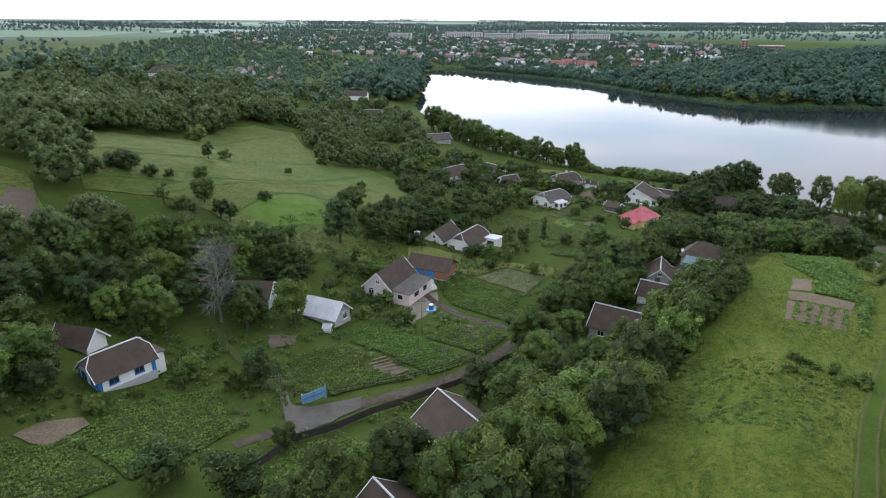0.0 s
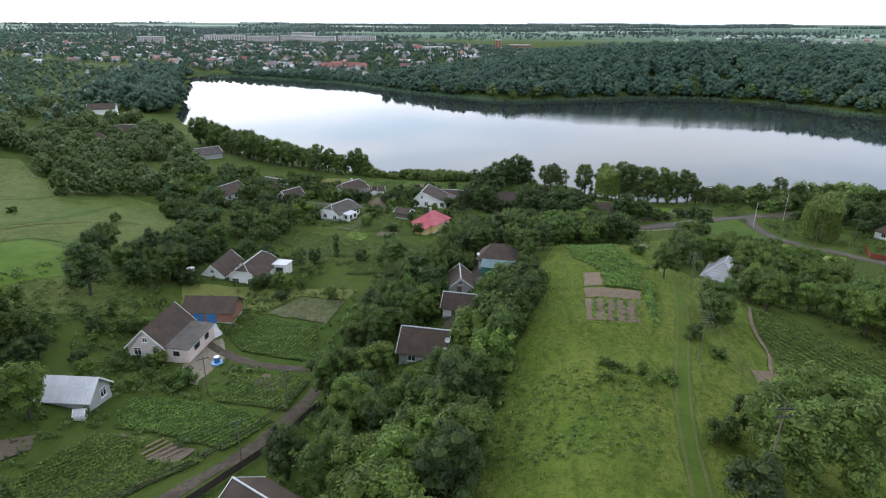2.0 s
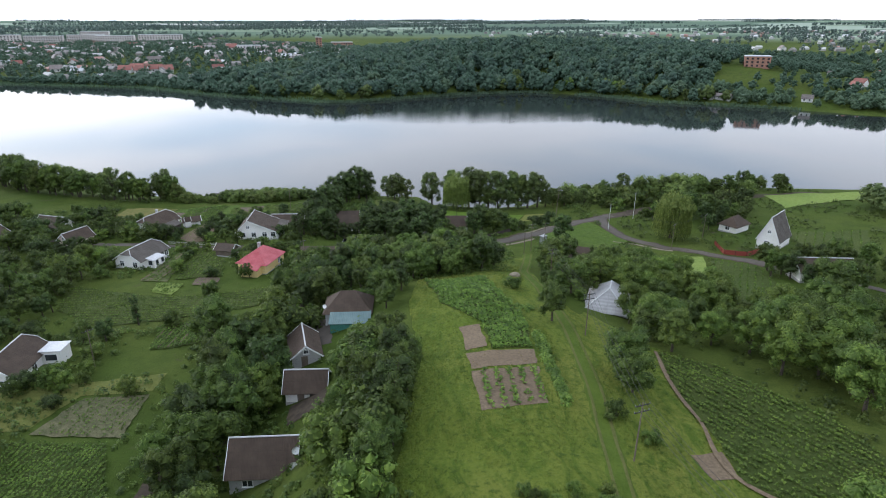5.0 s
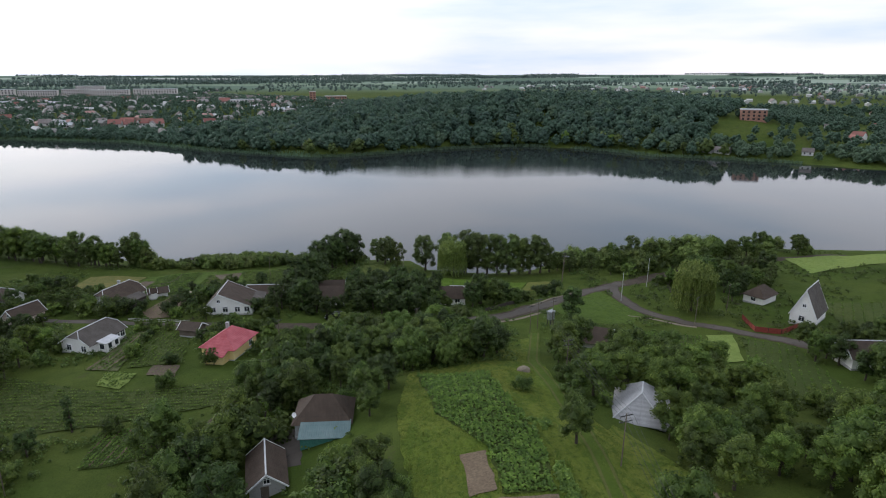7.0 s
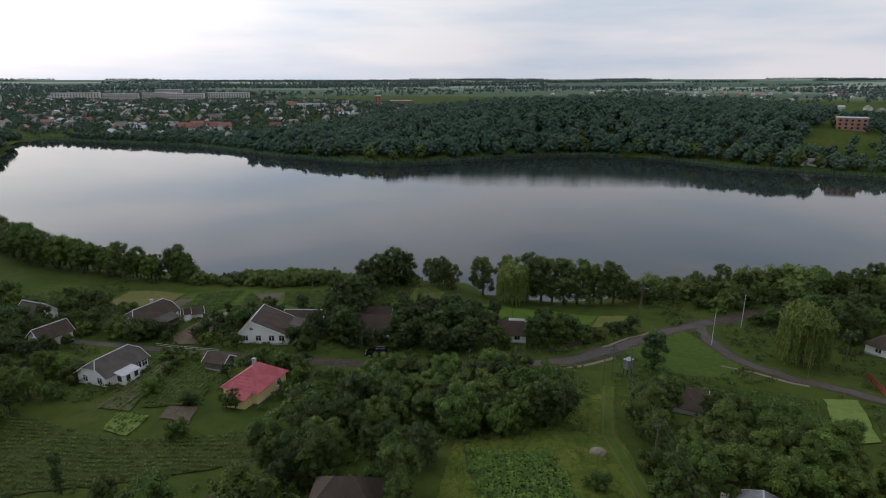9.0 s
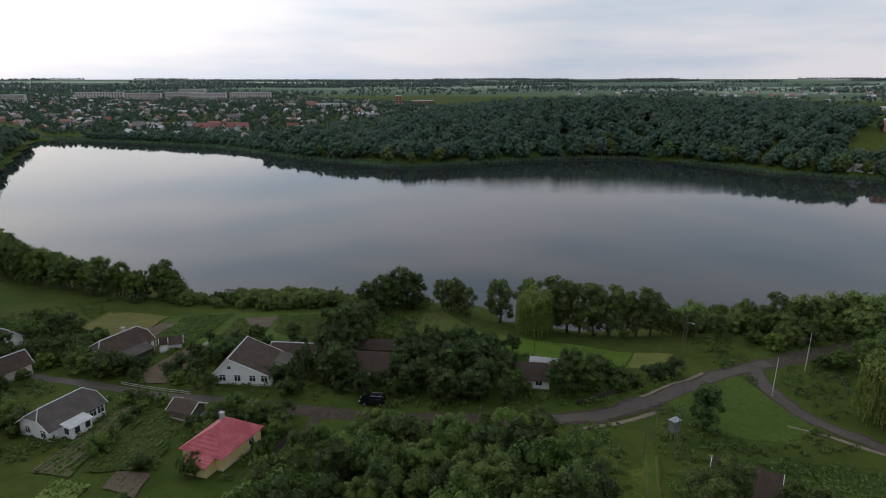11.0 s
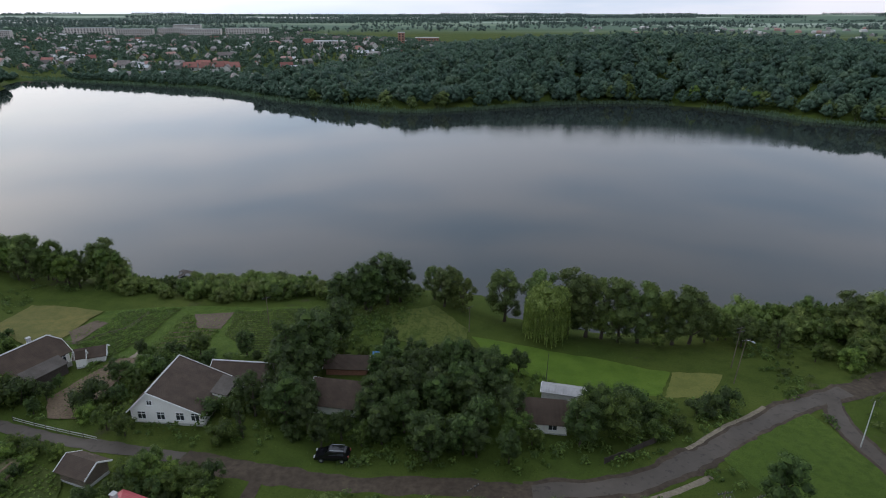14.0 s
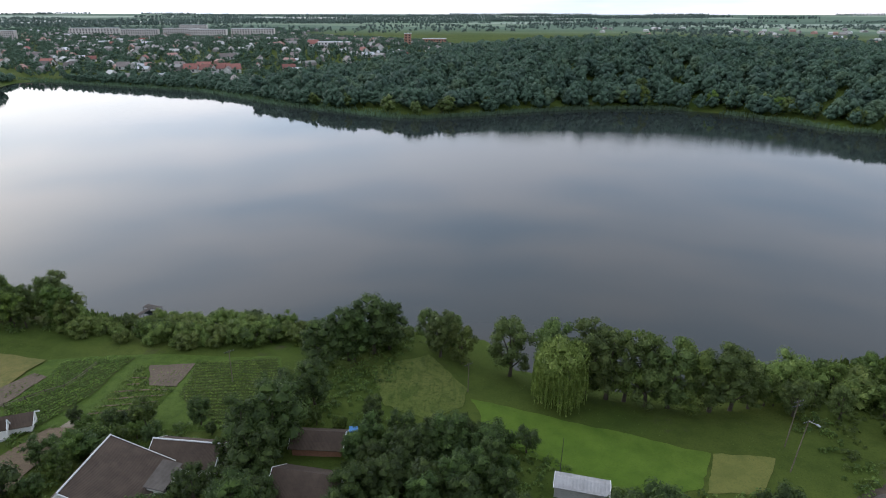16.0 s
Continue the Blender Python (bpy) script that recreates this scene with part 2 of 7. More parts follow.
RED_PAINT = surface("red_paint", (0.3, 0.06, 0.045), (0.38, 0.09, 0.07), 1, 8, 0.6)
YELLOW_PAINT = surface("yellow_plastic", (0.7, 0.5, 0.06), (0.8, 0.6, 0.1), 1, 8, 0.5)
WHITE_PAINT = surface("white_paint", (0.74, 0.74, 0.73), (0.82, 0.82, 0.8), 1, 8, 0.5, stains=(0.6, 0.58, 0.55))
WOOD = surface("weathered_wood", (0.16, 0.125, 0.095), (0.26, 0.215, 0.17), 0.8, 11)
WOOD_DARK = surface("dark_wood", (0.06, 0.048, 0.04), (0.1, 0.082, 0.07), 0.8, 11)
CONCRETE = surface("concrete", (0.36, 0.35, 0.33), (0.48, 0.47, 0.45), 0.6, 7, stains=(0.26, 0.25, 0.24))
CONCRETE_OLD = surface("worn_concrete", (0.058, 0.049, 0.039), (0.082, 0.07, 0.057), 0.35, 1.6, stains=(0.042, 0.034, 0.027))
METAL = surface("galvanised_metal", (0.4, 0.42, 0.44), (0.52, 0.54, 0.56), 1, 8, 0.4, 0.7)
IRON = surface("dark_iron", (0.03, 0.03, 0.03), (0.06, 0.055, 0.05), 1, 8, 0.6)
RUBBER = surface("rubber", (0.02, 0.02, 0.02), (0.03, 0.03, 0.03), 1, 8, 0.8)
CAR_PAINT = surface("black_car_paint", (0.008, 0.008, 0.01), (0.012, 0.012, 0.014), 1, 8, 0.15, 0.0, 0.02, 0.001, 0, 0.6)
CERAMIC = surface("white_ceramic", (0.75, 0.75, 0.75), (0.8, 0.8, 0.8), 1, 8, 0.2)
GLASS = glassy("window_glass", (0.03, 0.035, 0.04))
SOIL = surface("turned_soil", (0.11, 0.083, 0.055), (0.165, 0.125, 0.085), 0.25, 3.5, 0.95, 0, 0.8, 0.1)
SOIL_PALE = surface("dry_soil", (0.15, 0.108, 0.066), (0.21, 0.156, 0.098), 0.25, 3.5, 0.95, 0, 0.8, 0.1)
ASPHALT = surface("worn_road", (0.061, 0.050, 0.039), (0.092, 0.078, 0.064), 0.16, 1.1, 0.85, 0, 0.5, 0.05, stains=(0.044, 0.035, 0.030))
DIRT = surface("dirt_lane", (0.059, 0.044, 0.029), (0.100, 0.076, 0.052), 0.14, 1.2, 0.95, 0, 0.6, 0.06)
SAND = surface("sandy_verge", (0.222, 0.185, 0.133), (0.281, 0.237, 0.170), 0.3, 2.5, 0.95, 0, 0.6, 0.05)


def turf(name, c1, c2, c3, c4, broad=0.035, mid=0.35, fine=4.0):
    """Grass seen from above: broad drifts, tussocks and blades."""
    m, n, l, p = shader(name)
    pos = n.new("ShaderNodeNewGeometry").outputs["Position"]
    nb, nm, nf = noise_node(n, l, broad, 4, 0.6, pos), noise_node(n, l, mid, 5, 0.6, pos, (1, 1, 0.3)), noise_node(n, l, fine, 5, 0.7, pos)
    col = blend(n, l, ramp(n, l, nb.outputs["Fac"], 0.35, 0.65), c1, c2)
    col = blend(n, l, ramp(n, l, nm.outputs["Fac"], 0.42, 0.72), col, c3)
    col = blend(n, l, ramp(n, l, nf.outputs["Fac"], 0.5, 0.8), col, c4)
    l.new(col, p.inputs["Base Color"])
    p.inputs["Roughness"].default_value, p.inputs["Specular IOR Level"].default_value = 0.9, 0.1
    add = n.new("ShaderNodeMath")
    l.new(nm.outputs["Fac"], add.inputs[0])
    l.new(nf.outputs["Fac"], add.inputs[1])
    bumped(n, l, p, add.outputs[0], 0.9, 0.35)
    return m


TURF_CROP = turf("green_crop", (0.070, 0.112, 0.017), (0.088, 0.130, 0.022), (0.052, 0.086, 0.014), (0.042, 0.062, 0.012), 0.06, 0.8, 5)
TURF_ROWS = turf("rowed_garden_soil", (0.060, 0.084, 0.018), (0.074, 0.092, 0.022), (0.048, 0.070, 0.015), (0.040, 0.054, 0.013), 0.06, 0.8, 5)
TURF_LUSH = turf("lush_grass", (0.088, 0.148, 0.017), (0.114, 0.17, 0.024), (0.072, 0.124, 0.015), (0.056, 0.094, 0.013))
TURF_MOWN = turf("mown_grass", (0.137, 0.153, 0.040), (0.171, 0.173, 0.047), (0.114, 0.133, 0.032), (0.091, 0.102, 0.029))
TURF_GOLD = turf("ripening_grain", (0.19, 0.165, 0.055), (0.145, 0.14, 0.045), (0.11, 0.12, 0.035), (0.085, 0.09, 0.028), 0.08, 0.6, 4)
TURF_PALE = turf("pale_green_crop", (0.182, 0.245, 0.058), (0.217, 0.265, 0.065), (0.137, 0.194, 0.043), (0.114, 0.153, 0.032), 0.06, 0.8, 5)


def tall_grass(name, green, straw, dark, deep):
    """Uncut grass laid over by the wind: swirling streaks, paler heads and darker hollows."""
    m, n, l, p = shader(name)
    pos = n.new("ShaderNodeNewGeometry").outputs["Position"]
    broad = noise_node(n, l, 0.045, 4, 0.6, pos)
    streak = noise_node(n, l, 0.5, 6, 0.65, pos, (1.0, 0.35, 0.3))
    streak.inputs["Distortion"].default_value = 1.6
    clump = noise_node(n, l, 1.5, 5, 0.7, pos)
    fine = noise_node(n, l, 5.0, 4, 0.7, pos)
    col = blend(n, l, ramp(n, l, broad.outputs["Fac"], 0.36, 0.64), green, straw)
    col = blend(n, l, ramp(n, l, streak.outputs["Fac"], 0.46, 0.62), col, dark)
    col = blend(n, l, ramp(n, l, clump.outputs["Fac"], 0.5, 0.68), col, deep)
    col = blend(n, l, ramp(n, l, fine.outputs["Fac"], 0.56, 0.8), col, tuple(1.2 * v for v in straw))
    l.new(col, p.inputs["Base Color"])
    p.inputs["Roughness"].default_value, p.inputs["Specular IOR Level"].default_value = 0.9, 0.1
    add = n.new("ShaderNodeMath")
    l.new(streak.outputs["Fac"], add.inputs[0])
    l.new(clump.outputs["Fac"], add.inputs[1])
    bumped(n, l, p, add.outputs[0], 1.0, 0.9)
    return m


TURF_RIDGE = tall_grass("ridge_grass", (0.112, 0.160, 0.019), (0.170, 0.188, 0.034), (0.080, 0.124, 0.015), (0.056, 0.092, 0.012))
TURF_MEADOW = tall_grass("meadow_grass", (0.108, 0.148, 0.028), (0.155, 0.172, 0.046), (0.078, 0.112, 0.022), (0.056, 0.083, 0.017))


def ground_material():
    """Rough garden grass near the lake; a patchwork of wide fields beyond the town, its greens painted bluish as haze.
    """
    m, n, l, p = shader("land")
    pos = n.new("ShaderNodeNewGeometry").outputs["Position"]
    nb, nm, nf = noise_node(n, l, 0.03, 4, 0.6, pos), noise_node(n, l, 0.3, 5, 0.65, pos), noise_node(n, l, 3.5, 5, 0.7, pos)
    col = blend(n, l, ramp(n, l, nb.outputs["Fac"], 0.35, 0.65), (0.052, 0.080, 0.014), (0.080, 0.100, 0.021))
    col = blend(n, l, ramp(n, l, nm.outputs["Fac"], 0.45, 0.75), col, (0.042, 0.062, 0.012))
    col = blend(n, l, ramp(n, l, nf.outputs["Fac"], 0.5, 0.8), col, (0.030, 0.045, 0.012))
    bare = noise_node(n, l, 0.11, 6, 0.7, pos)
    col = blend(n, l, ramp(n, l, bare.outputs["Fac"], 0.62, 0.72), col, (0.066, 0.058, 0.035))
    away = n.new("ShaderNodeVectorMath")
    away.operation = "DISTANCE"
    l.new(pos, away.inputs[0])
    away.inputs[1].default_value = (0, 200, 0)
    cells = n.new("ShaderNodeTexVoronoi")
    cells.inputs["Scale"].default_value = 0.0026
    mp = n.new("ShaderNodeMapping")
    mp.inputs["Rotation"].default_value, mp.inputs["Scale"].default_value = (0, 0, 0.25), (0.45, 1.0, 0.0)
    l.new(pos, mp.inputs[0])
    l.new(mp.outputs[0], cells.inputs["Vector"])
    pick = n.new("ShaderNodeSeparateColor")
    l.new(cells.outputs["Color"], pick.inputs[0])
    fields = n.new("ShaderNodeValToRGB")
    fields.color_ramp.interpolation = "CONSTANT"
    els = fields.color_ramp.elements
    # pale and dark crops, with distance haze put into their bluish greens
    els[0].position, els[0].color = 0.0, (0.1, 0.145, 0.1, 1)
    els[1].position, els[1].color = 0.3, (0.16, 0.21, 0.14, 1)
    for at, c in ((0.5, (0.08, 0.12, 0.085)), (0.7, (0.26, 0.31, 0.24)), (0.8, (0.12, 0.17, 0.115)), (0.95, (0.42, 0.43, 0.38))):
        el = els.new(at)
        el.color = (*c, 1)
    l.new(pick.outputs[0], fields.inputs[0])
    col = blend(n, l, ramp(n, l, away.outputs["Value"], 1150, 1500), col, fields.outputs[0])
    l.new(col, p.inputs["Base Color"])
    p.inputs["Roughness"].default_value, p.inputs["Specular IOR Level"].default_value = 0.95, 0.05
    bumped(n, l, p, nf.outputs["Fac"], 0.8, 0.25)
    return m


def water_material():
    m, n, l, p = shader("lake_water")
    pos = n.new("ShaderNodeNewGeometry").outputs["Position"]
    ripples = noise_node(n, l, 0.9, 3, 0.5, pos)
    drift = noise_node(n, l, 0.008, 3, 0.5, pos, (0.5, 1.6, 1))
    p.inputs["Base Color"].default_value = (0.022, 0.027, 0.026, 1)
    p.inputs["IOR"].default_value = 1.33
    r = n.new("ShaderNodeMapRange")
    r.inputs["From Min"].default_value, r.inputs["From Max"].default_value = 0.4, 0.65
    r.inputs["To Min"].default_value, r.inputs["To Max"].default_value = 0.02, 0.06
    l.new(drift.outputs["Fac"], r.inputs["Value"])
    l.new(r.outputs[0], p.inputs["Roughness"])
    # a breath of wind ruffles one long patch before the far wood
    place = n.new("ShaderNodeMapping")
    place.vector_type = "TEXTURE"
    place.inputs["Location"].default_value, place.inputs["Scale"].default_value = (78, 324, 0), (118, 40, 1)
    l.new(pos, place.inputs[0])
    off = n.new("ShaderNodeVectorMath")
    off.operation = "LENGTH"
    l.new(place.outputs[0], off.inputs[0])
    ragged = n.new("ShaderNodeMath")
    l.new(off.outputs["Value"], ragged.inputs[0])
    l.new(ramp(n, l, drift.outputs["Fac"], -0.5, 1.5), ragged.inputs[1])
    gust = n.new("ShaderNodeMapRange")
    gust.inputs["From Min"].default_value, gust.inputs["From Max"].default_value = 1.15, 1.6
    gust.inputs["To Min"].default_value, gust.inputs["To Max"].default_value = 0.42, 0.05
    l.new(ragged.outputs[0], gust.inputs["Value"])
    bumped(n, l, p, ripples.outputs["Fac"], 0.05, 0.08)
    l.new(gust.outputs[0], n["Bump"].inputs["Strength"])
    return m


# ---- the land ----
SHORE = [(-318, 428), (-243, 280), (-220, 249), (-179, 215), (-159, 179), (-118, 157), (-90, 146), (-78, 137), (-64, 132), (-32, 132),
         (-5, 130), (9, 127), (14, 116), (32, 109), (46, 110), (55, 116), (80, 119), (135, 121), (169, 113), (250, 104), (440, 78),
         (440, 220), (330, 275), (297, 312), (252, 345), (216, 366), (200, 395), (176, 423), (138, 445), (92, 442), (58, 432),
         (29, 418), (-14, 401), (-34, 404), (-60, 422), (-112, 456), (-153, 494), (-201, 536), (-286, 570), (-366, 602), (-402, 606), (-384, 556)]


def shore_distance(x, y):
    """Metres to the waterline, negative on the lake."""
    x, y = np.asarray(x, float), np.asarray(y, float)
    best, inside = np.full(x.shape, 1e9), np.zeros(x.shape, bool)
    for (ax, ay), (bx, by) in zip(SHORE, SHORE[1:] + SHORE[:1]):
        ux, uy = bx - ax, by - ay
        s = np.clip(((x - ax) * ux + (y - ay) * uy) / (ux * ux + uy * uy), 0, 1)
        best = np.minimum(best, np.hypot(x - ax - s * ux, y - ay - s * uy))
        if ay != by:
            inside ^= ((ay > y) != (by > y)) & (x < ux * (y - ay) / (by - ay) + ax)
    return np.where(inside, -best, best)


def smooth(v, low, high):
    v = np.clip((v - low) / (high - low), 0, 1)
    return v * v * (3 - 2 * v)

HILLS = [  # x, y, spread, height
    (8, -45, 30, 0.8), (0, -90, 40, 3.9), (10, 0, 24, 8.7), (35, -20, 30, 3.7), (-14, -62, 16, 1.3),
    (-15, -35, 16, 2.0), (-14, 5, 20, 1.2), (30, 30, 26, 1.2), (70, 20, 35, -1.7), (-45, -20, 26, -0.9),
    (-60, 25, 30, 0.8), (-50, -70, 26, -2.5), (-80, -90, 32, -5.4), (-95, -55, 28, -4.4), (-90, -10, 28, -2.4),
    (-120, -30, 34, 6.2), (-125, 35, 32, -1.4), (-160, -10, 45, 3.5), (-190, 50, 45, -5.5), (-170, -110, 70, 26.5),
    (-280, 0, 90, 27.0), (-330, 120, 80, 19.0), (-110, 90, 35, -2.4), (-60, -150, 70, 15.1), (60, -100, 60, 13.0),
    (140, -10, 60, 8.0), (130, 70, 40, -1.4), (-230, 150, 45, -8.5), (20, 80, 25, 0.9), (-30, 75, 30, 1.2),
    (-3, -52, 11, 2.2), (-5, -33, 12, 2.3), (-27, -52, 13, -4.1), (-26, -33, 12, 0.3), (-3, -12, 12, 0.3),
    (-22, -12, 13, -3.3), (-25, -75, 14, -2.6), (-8, -75, 13, 3.9), (-70, -30, 14, -2.5), (-28, -28, 9, -3.4),
    (28, -5, 12, -3.0), (-11, -20, 9, 1.4),
]
FAR_HILLS = [(110, 600, 85, 18), (250, 550, 90, 14), (-60, 760, 120, 12), (-250, 900, 160, 12), (330, 430, 60, 14), (380, 700, 130, 16), (30, 520, 45, 5)]


def height(x, y):
    """The height of the land over the lake."""
    x, y = np.asarray(x, float), np.asarray(y, float)
    d = shore_distance(x, y)
    hills = 0
    for a, b, s, h in HILLS + FAR_HILLS:
        hills = hills + h * np.exp(-((x - a) ** 2 + (y - b) ** 2) / (2 * s * s))
    r = np.hypot(x, y - 200)
    plain = (18 * smooth(r, 320, 1600) + 21 * smooth(r, 1500, 5000)) * smooth(d, 0, 160)
    rough = 0.25 * np.sin(x * 0.31 + 1.3 * np.sin(y * 0.17)) * np.sin(y * 0.27 + x * 0.06)
    land = 3.2 * (1 - np.exp(-np.maximum(d, 0) / 9)) + hills * smooth(d, 0, 45) + plain + rough * smooth(d, 4, 20)
    return np.where(d > 0, land, np.maximum(d * 0.12, -2.5))

def level(x, y):
    return float(height(x, y))


def mesh_ob(name, verts, faces, material, parent=None, label="", smooth_faces=False):
    me = bpy.data.meshes.new(name)
    me.from_pydata(verts, [], faces)
    if smooth_faces:
        me.polygons.foreach_set("use_smooth", [True] * len(faces))
    me.materials.append(material)
    ob = new(name, me)
    ob.parent = parent
    if label:
        ob["label"] = label
    return ob


def mesh_fast(name, verts, sizes, corners, material, parent=None):
    """A mesh from flat arrays: places, corners a face, and the corners."""
    me = bpy.data.meshes.new(name)
    me.vertices.add(len(verts))
    me.vertices.foreach_set("co", np.asarray(verts, np.float32).ravel())
    me.loops.add(len(corners))
    me.loops.foreach_set("vertex_index", np.asarray(corners, np.int32))
    me.polygons.add(len(sizes))
    starts = np.concatenate([[0], np.cumsum(sizes)[:-1]]).astype(np.int32)
    me.polygons.foreach_set("loop_start", starts)
    me.update(calc_edges=True)
    me.materials.append(material)
    ob = new(name, me)
    ob.parent = parent
    return ob


def part(name, bm, material, parent=None, label="", smooth_faces=False):
    """Links a bmesh as one mesh object under a thing or under a part."""
    me = bpy.data.meshes.new(name)
    bm.normal_update()
    bm.to_mesh(me)
    bm.free()
    if smooth_faces:
        me.polygons.foreach_set("use_smooth", [True] * len(me.polygons))
    me.materials.append(material)
    ob = new(name, me)
    ob.parent = parent
    if label:
        ob["label"] = label
    return ob


def steps(edges):
    """Grid lines from rows of (start, end, spacing)."""
    out = []
    for lo, hi, gap in edges:
        out += list(np.arange(lo, hi, gap))
    return np.array(out + [edges[-1][1]])


def far_lines(start, stop, first):
    out, gap = [], first
    at = start
    while at < stop:
        out.append(at)
        gap *= 1.14
        at += gap
    return np.array(out + [stop])


gx = np.concatenate([-far_lines(240, 6500, 9)[::-1], steps([(-231, -130, 6), (-130, 120, 1.6), (120, 240, 6)])[:-1], far_lines(240, 6500, 9)])
gy = np.concatenate([-far_lines(150, 3500, 7)[::-1], steps([(-143, 150, 1.6), (150, 660, 8)])[:-1], far_lines(660, 6500, 9)])
X, Y = np.meshgrid(gx, gy)
Z = height(X, Y)
nx, ny = len(gx), len(gy)
idx = np.arange(nx * ny).reshape(ny, nx)
quads = np.stack([idx[:-1, :-1], idx[:-1, 1:], idx[1:, 1:], idx[1:, :-1]], -1).reshape(-1, 4)
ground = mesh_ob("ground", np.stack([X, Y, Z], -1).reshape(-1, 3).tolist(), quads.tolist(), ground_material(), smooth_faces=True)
tagged(ground, "rolling green village land sloping down to a lake", "ground", kind="structure")
water = mesh_ob("water", [(-560, 70, 0), (500, 70, 0), (500, 680, 0), (-560, 680, 0)], [(0, 1, 2, 3)], water_material())
tagged(water, "calm grey lake mirroring the pale overcast sky", "lake", kind="structure")


def drape(name, ring, material, label, category, lift=0.06, cell=1.5, kind="structure", ragged=0.36):
    """A sheet laid on the land inside a ring of corners."""
    ring = [Vector((*p, 0)) for p in ring]
    edge = []
    for p, q in zip(ring, ring[1:] + ring[:1]):
        n = max(1, round((q - p).length / 1.1))
        for k in range(n):
            v = p.lerp(q, k / n)
            edge.append(v + Vector((noise.noise((v.x * 0.5, v.y * 0.5, 1.5)) + 0.6 * noise.noise((v.x * 1.7, v.y * 1.7, 4.5)), noise.noise((v.x * 0.5, v.y * 0.5, 7.5)) + 0.6 * noise.noise((v.x * 1.7, v.y * 1.7, 9.5)), 0)) * ragged)
    ring = edge
    bm = bmesh.new()
    bm.faces.new([bm.verts.new(p) for p in ring])
    lo = [min(p[k] for p in ring) for k in (0, 1)]
    hi = [max(p[k] for p in ring) for k in (0, 1)]
    for k in (0, 1):
        at = lo[k] + cell
        while at < hi[k]:
            co, no = Vector((0, 0, 0)), Vector((0, 0, 0))
            co[k], no[k] = at, 1
            bmesh.ops.bisect_plane(bm, geom=bm.verts[:] + bm.edges[:] + bm.faces[:], plane_co=co, plane_no=no)
            at += cell
    xs = np.array([v.co[:2] for v in bm.verts])
    for v, z in zip(bm.verts, height(xs[:, 0], xs[:, 1])):
        v.co.z = z + lift
    ob = part(name, bm, material, smooth_faces=True)
    return tagged(ob, label, category, kind=kind)


def ribbon(name, line, width, material, label, category="road", lift=0.09, across=4, gap=0.8):
    """A way of even width along a line, laid on the land."""
    pts = [Vector(p) for p in line]
    dense = []
    for i in range(len(pts) - 1):
        p0, p1, p2, p3 = pts[max(i - 1, 0)], pts[i], pts[i + 1], pts[min(i + 2, len(pts) - 1)]
        count = max(2, int((p2 - p1).length / gap))
        for k in range(count):
            s = k / count
            dense.append(0.5 * (2 * p1 + (p2 - p0) * s + (2 * p0 - 5 * p1 + 4 * p2 - p3) * s * s + (3 * p1 - p0 - 3 * p2 + p3) * s ** 3))
    dense.append(pts[-1])
    spots, drops, faces = [], [], []
    for i, p in enumerate(dense):
        d = (dense[min(i + 1, len(dense) - 1)] - dense[max(i - 1, 0)]).normalized()
        side = Vector((-d.y, d.x))
        w = width * (1 + 0.25 * noise.noise((p.x * 0.16, p.y * 0.16, 3)) + 0.16 * noise.noise((p.x * 0.7, p.y * 0.7, 5)))
        slip = 0.14 * noise.noise((p.x * 0.45, p.y * 0.45, 9)) * width
        for k in range(across + 1):
            q = p + side * (w * (k / across - 0.5) + slip)
            spots.append((q.x, q.y))
            drops.append(lift + (0.0 if 0 < k < across else -0.05))
    zs = height(np.array([q[0] for q in spots]), np.array([q[1] for q in spots]))
    verts = [(x, y, float(z) + d) for (x, y), z, d in zip(spots, zs, drops)]
    for i in range(len(dense) - 1):
        for k in range(across):
            o = i * (across + 1) + k
            faces.append((o, o + across + 1, o + across + 2, o + 1))
    ob = mesh_ob(name, verts, faces, material, smooth_faces=True)
    return tagged(ob, label, category, kind="structure")


# ---- building blocks ----
def box(bm, x0, x1, y0, y1, z0, z1, m=None):
    vs = [bm.verts.new(p) for p in ((x0, y0, z0), (x1, y0, z0), (x1, y1, z0), (x0, y1, z0), (x0, y0, z1), (x1, y0, z1), (x1, y1, z1), (x0, y1, z1))]
    if m:
        for v in vs:
            v.co = m @ v.co
    for f in ((3, 2, 1, 0), (4, 5, 6, 7), (0, 1, 5, 4), (1, 2, 6, 5), (2, 3, 7, 6), (3, 0, 4, 7)):
        bm.faces.new([vs[i] for i in f])
    return vs


def boxed(*dims):
    bm = bmesh.new()
    box(bm, *dims)
    return bm


def slab(bm, corners, thick):
    """A plate of even thickness under a flat ring of corners."""
    top = [bm.verts.new(p) for p in corners]
    no = (Vector(corners[1]) - Vector(corners[0])).cross(Vector(corners[2]) - Vector(corners[0])).normalized()
    if no.z < 0:
        no = -no
    low = [bm.verts.new(Vector(p) - no * thick) for p in corners]
    bm.faces.new(top)
    bm.faces.new(low[::-1])
    for i in range(len(top)):
        j = (i + 1) % len(top)
        bm.faces.new((top[j], top[i], low[i], low[j]))


def tube(bm, p, q, r0, r1=None, sides=6):
    p, q = Vector(p), Vector(q)
    turn = (q - p).to_track_quat("Z", "Y").to_matrix()
    rings = []
    for at, r in ((p, r0), (q, r0 if r1 is None else r1)):
        rings.append([bm.verts.new(at + turn @ Vector((r * math.cos(2 * math.pi * k / sides), r * math.sin(2 * math.pi * k / sides), 0))) for k in range(sides)])
    for k in range(sides):
        bm.faces.new((rings[0][k], rings[0][(k + 1) % sides], rings[1][(k + 1) % sides], rings[1][k]))
    bm.faces.new(rings[1])
    bm.faces.new(rings[0][::-1])


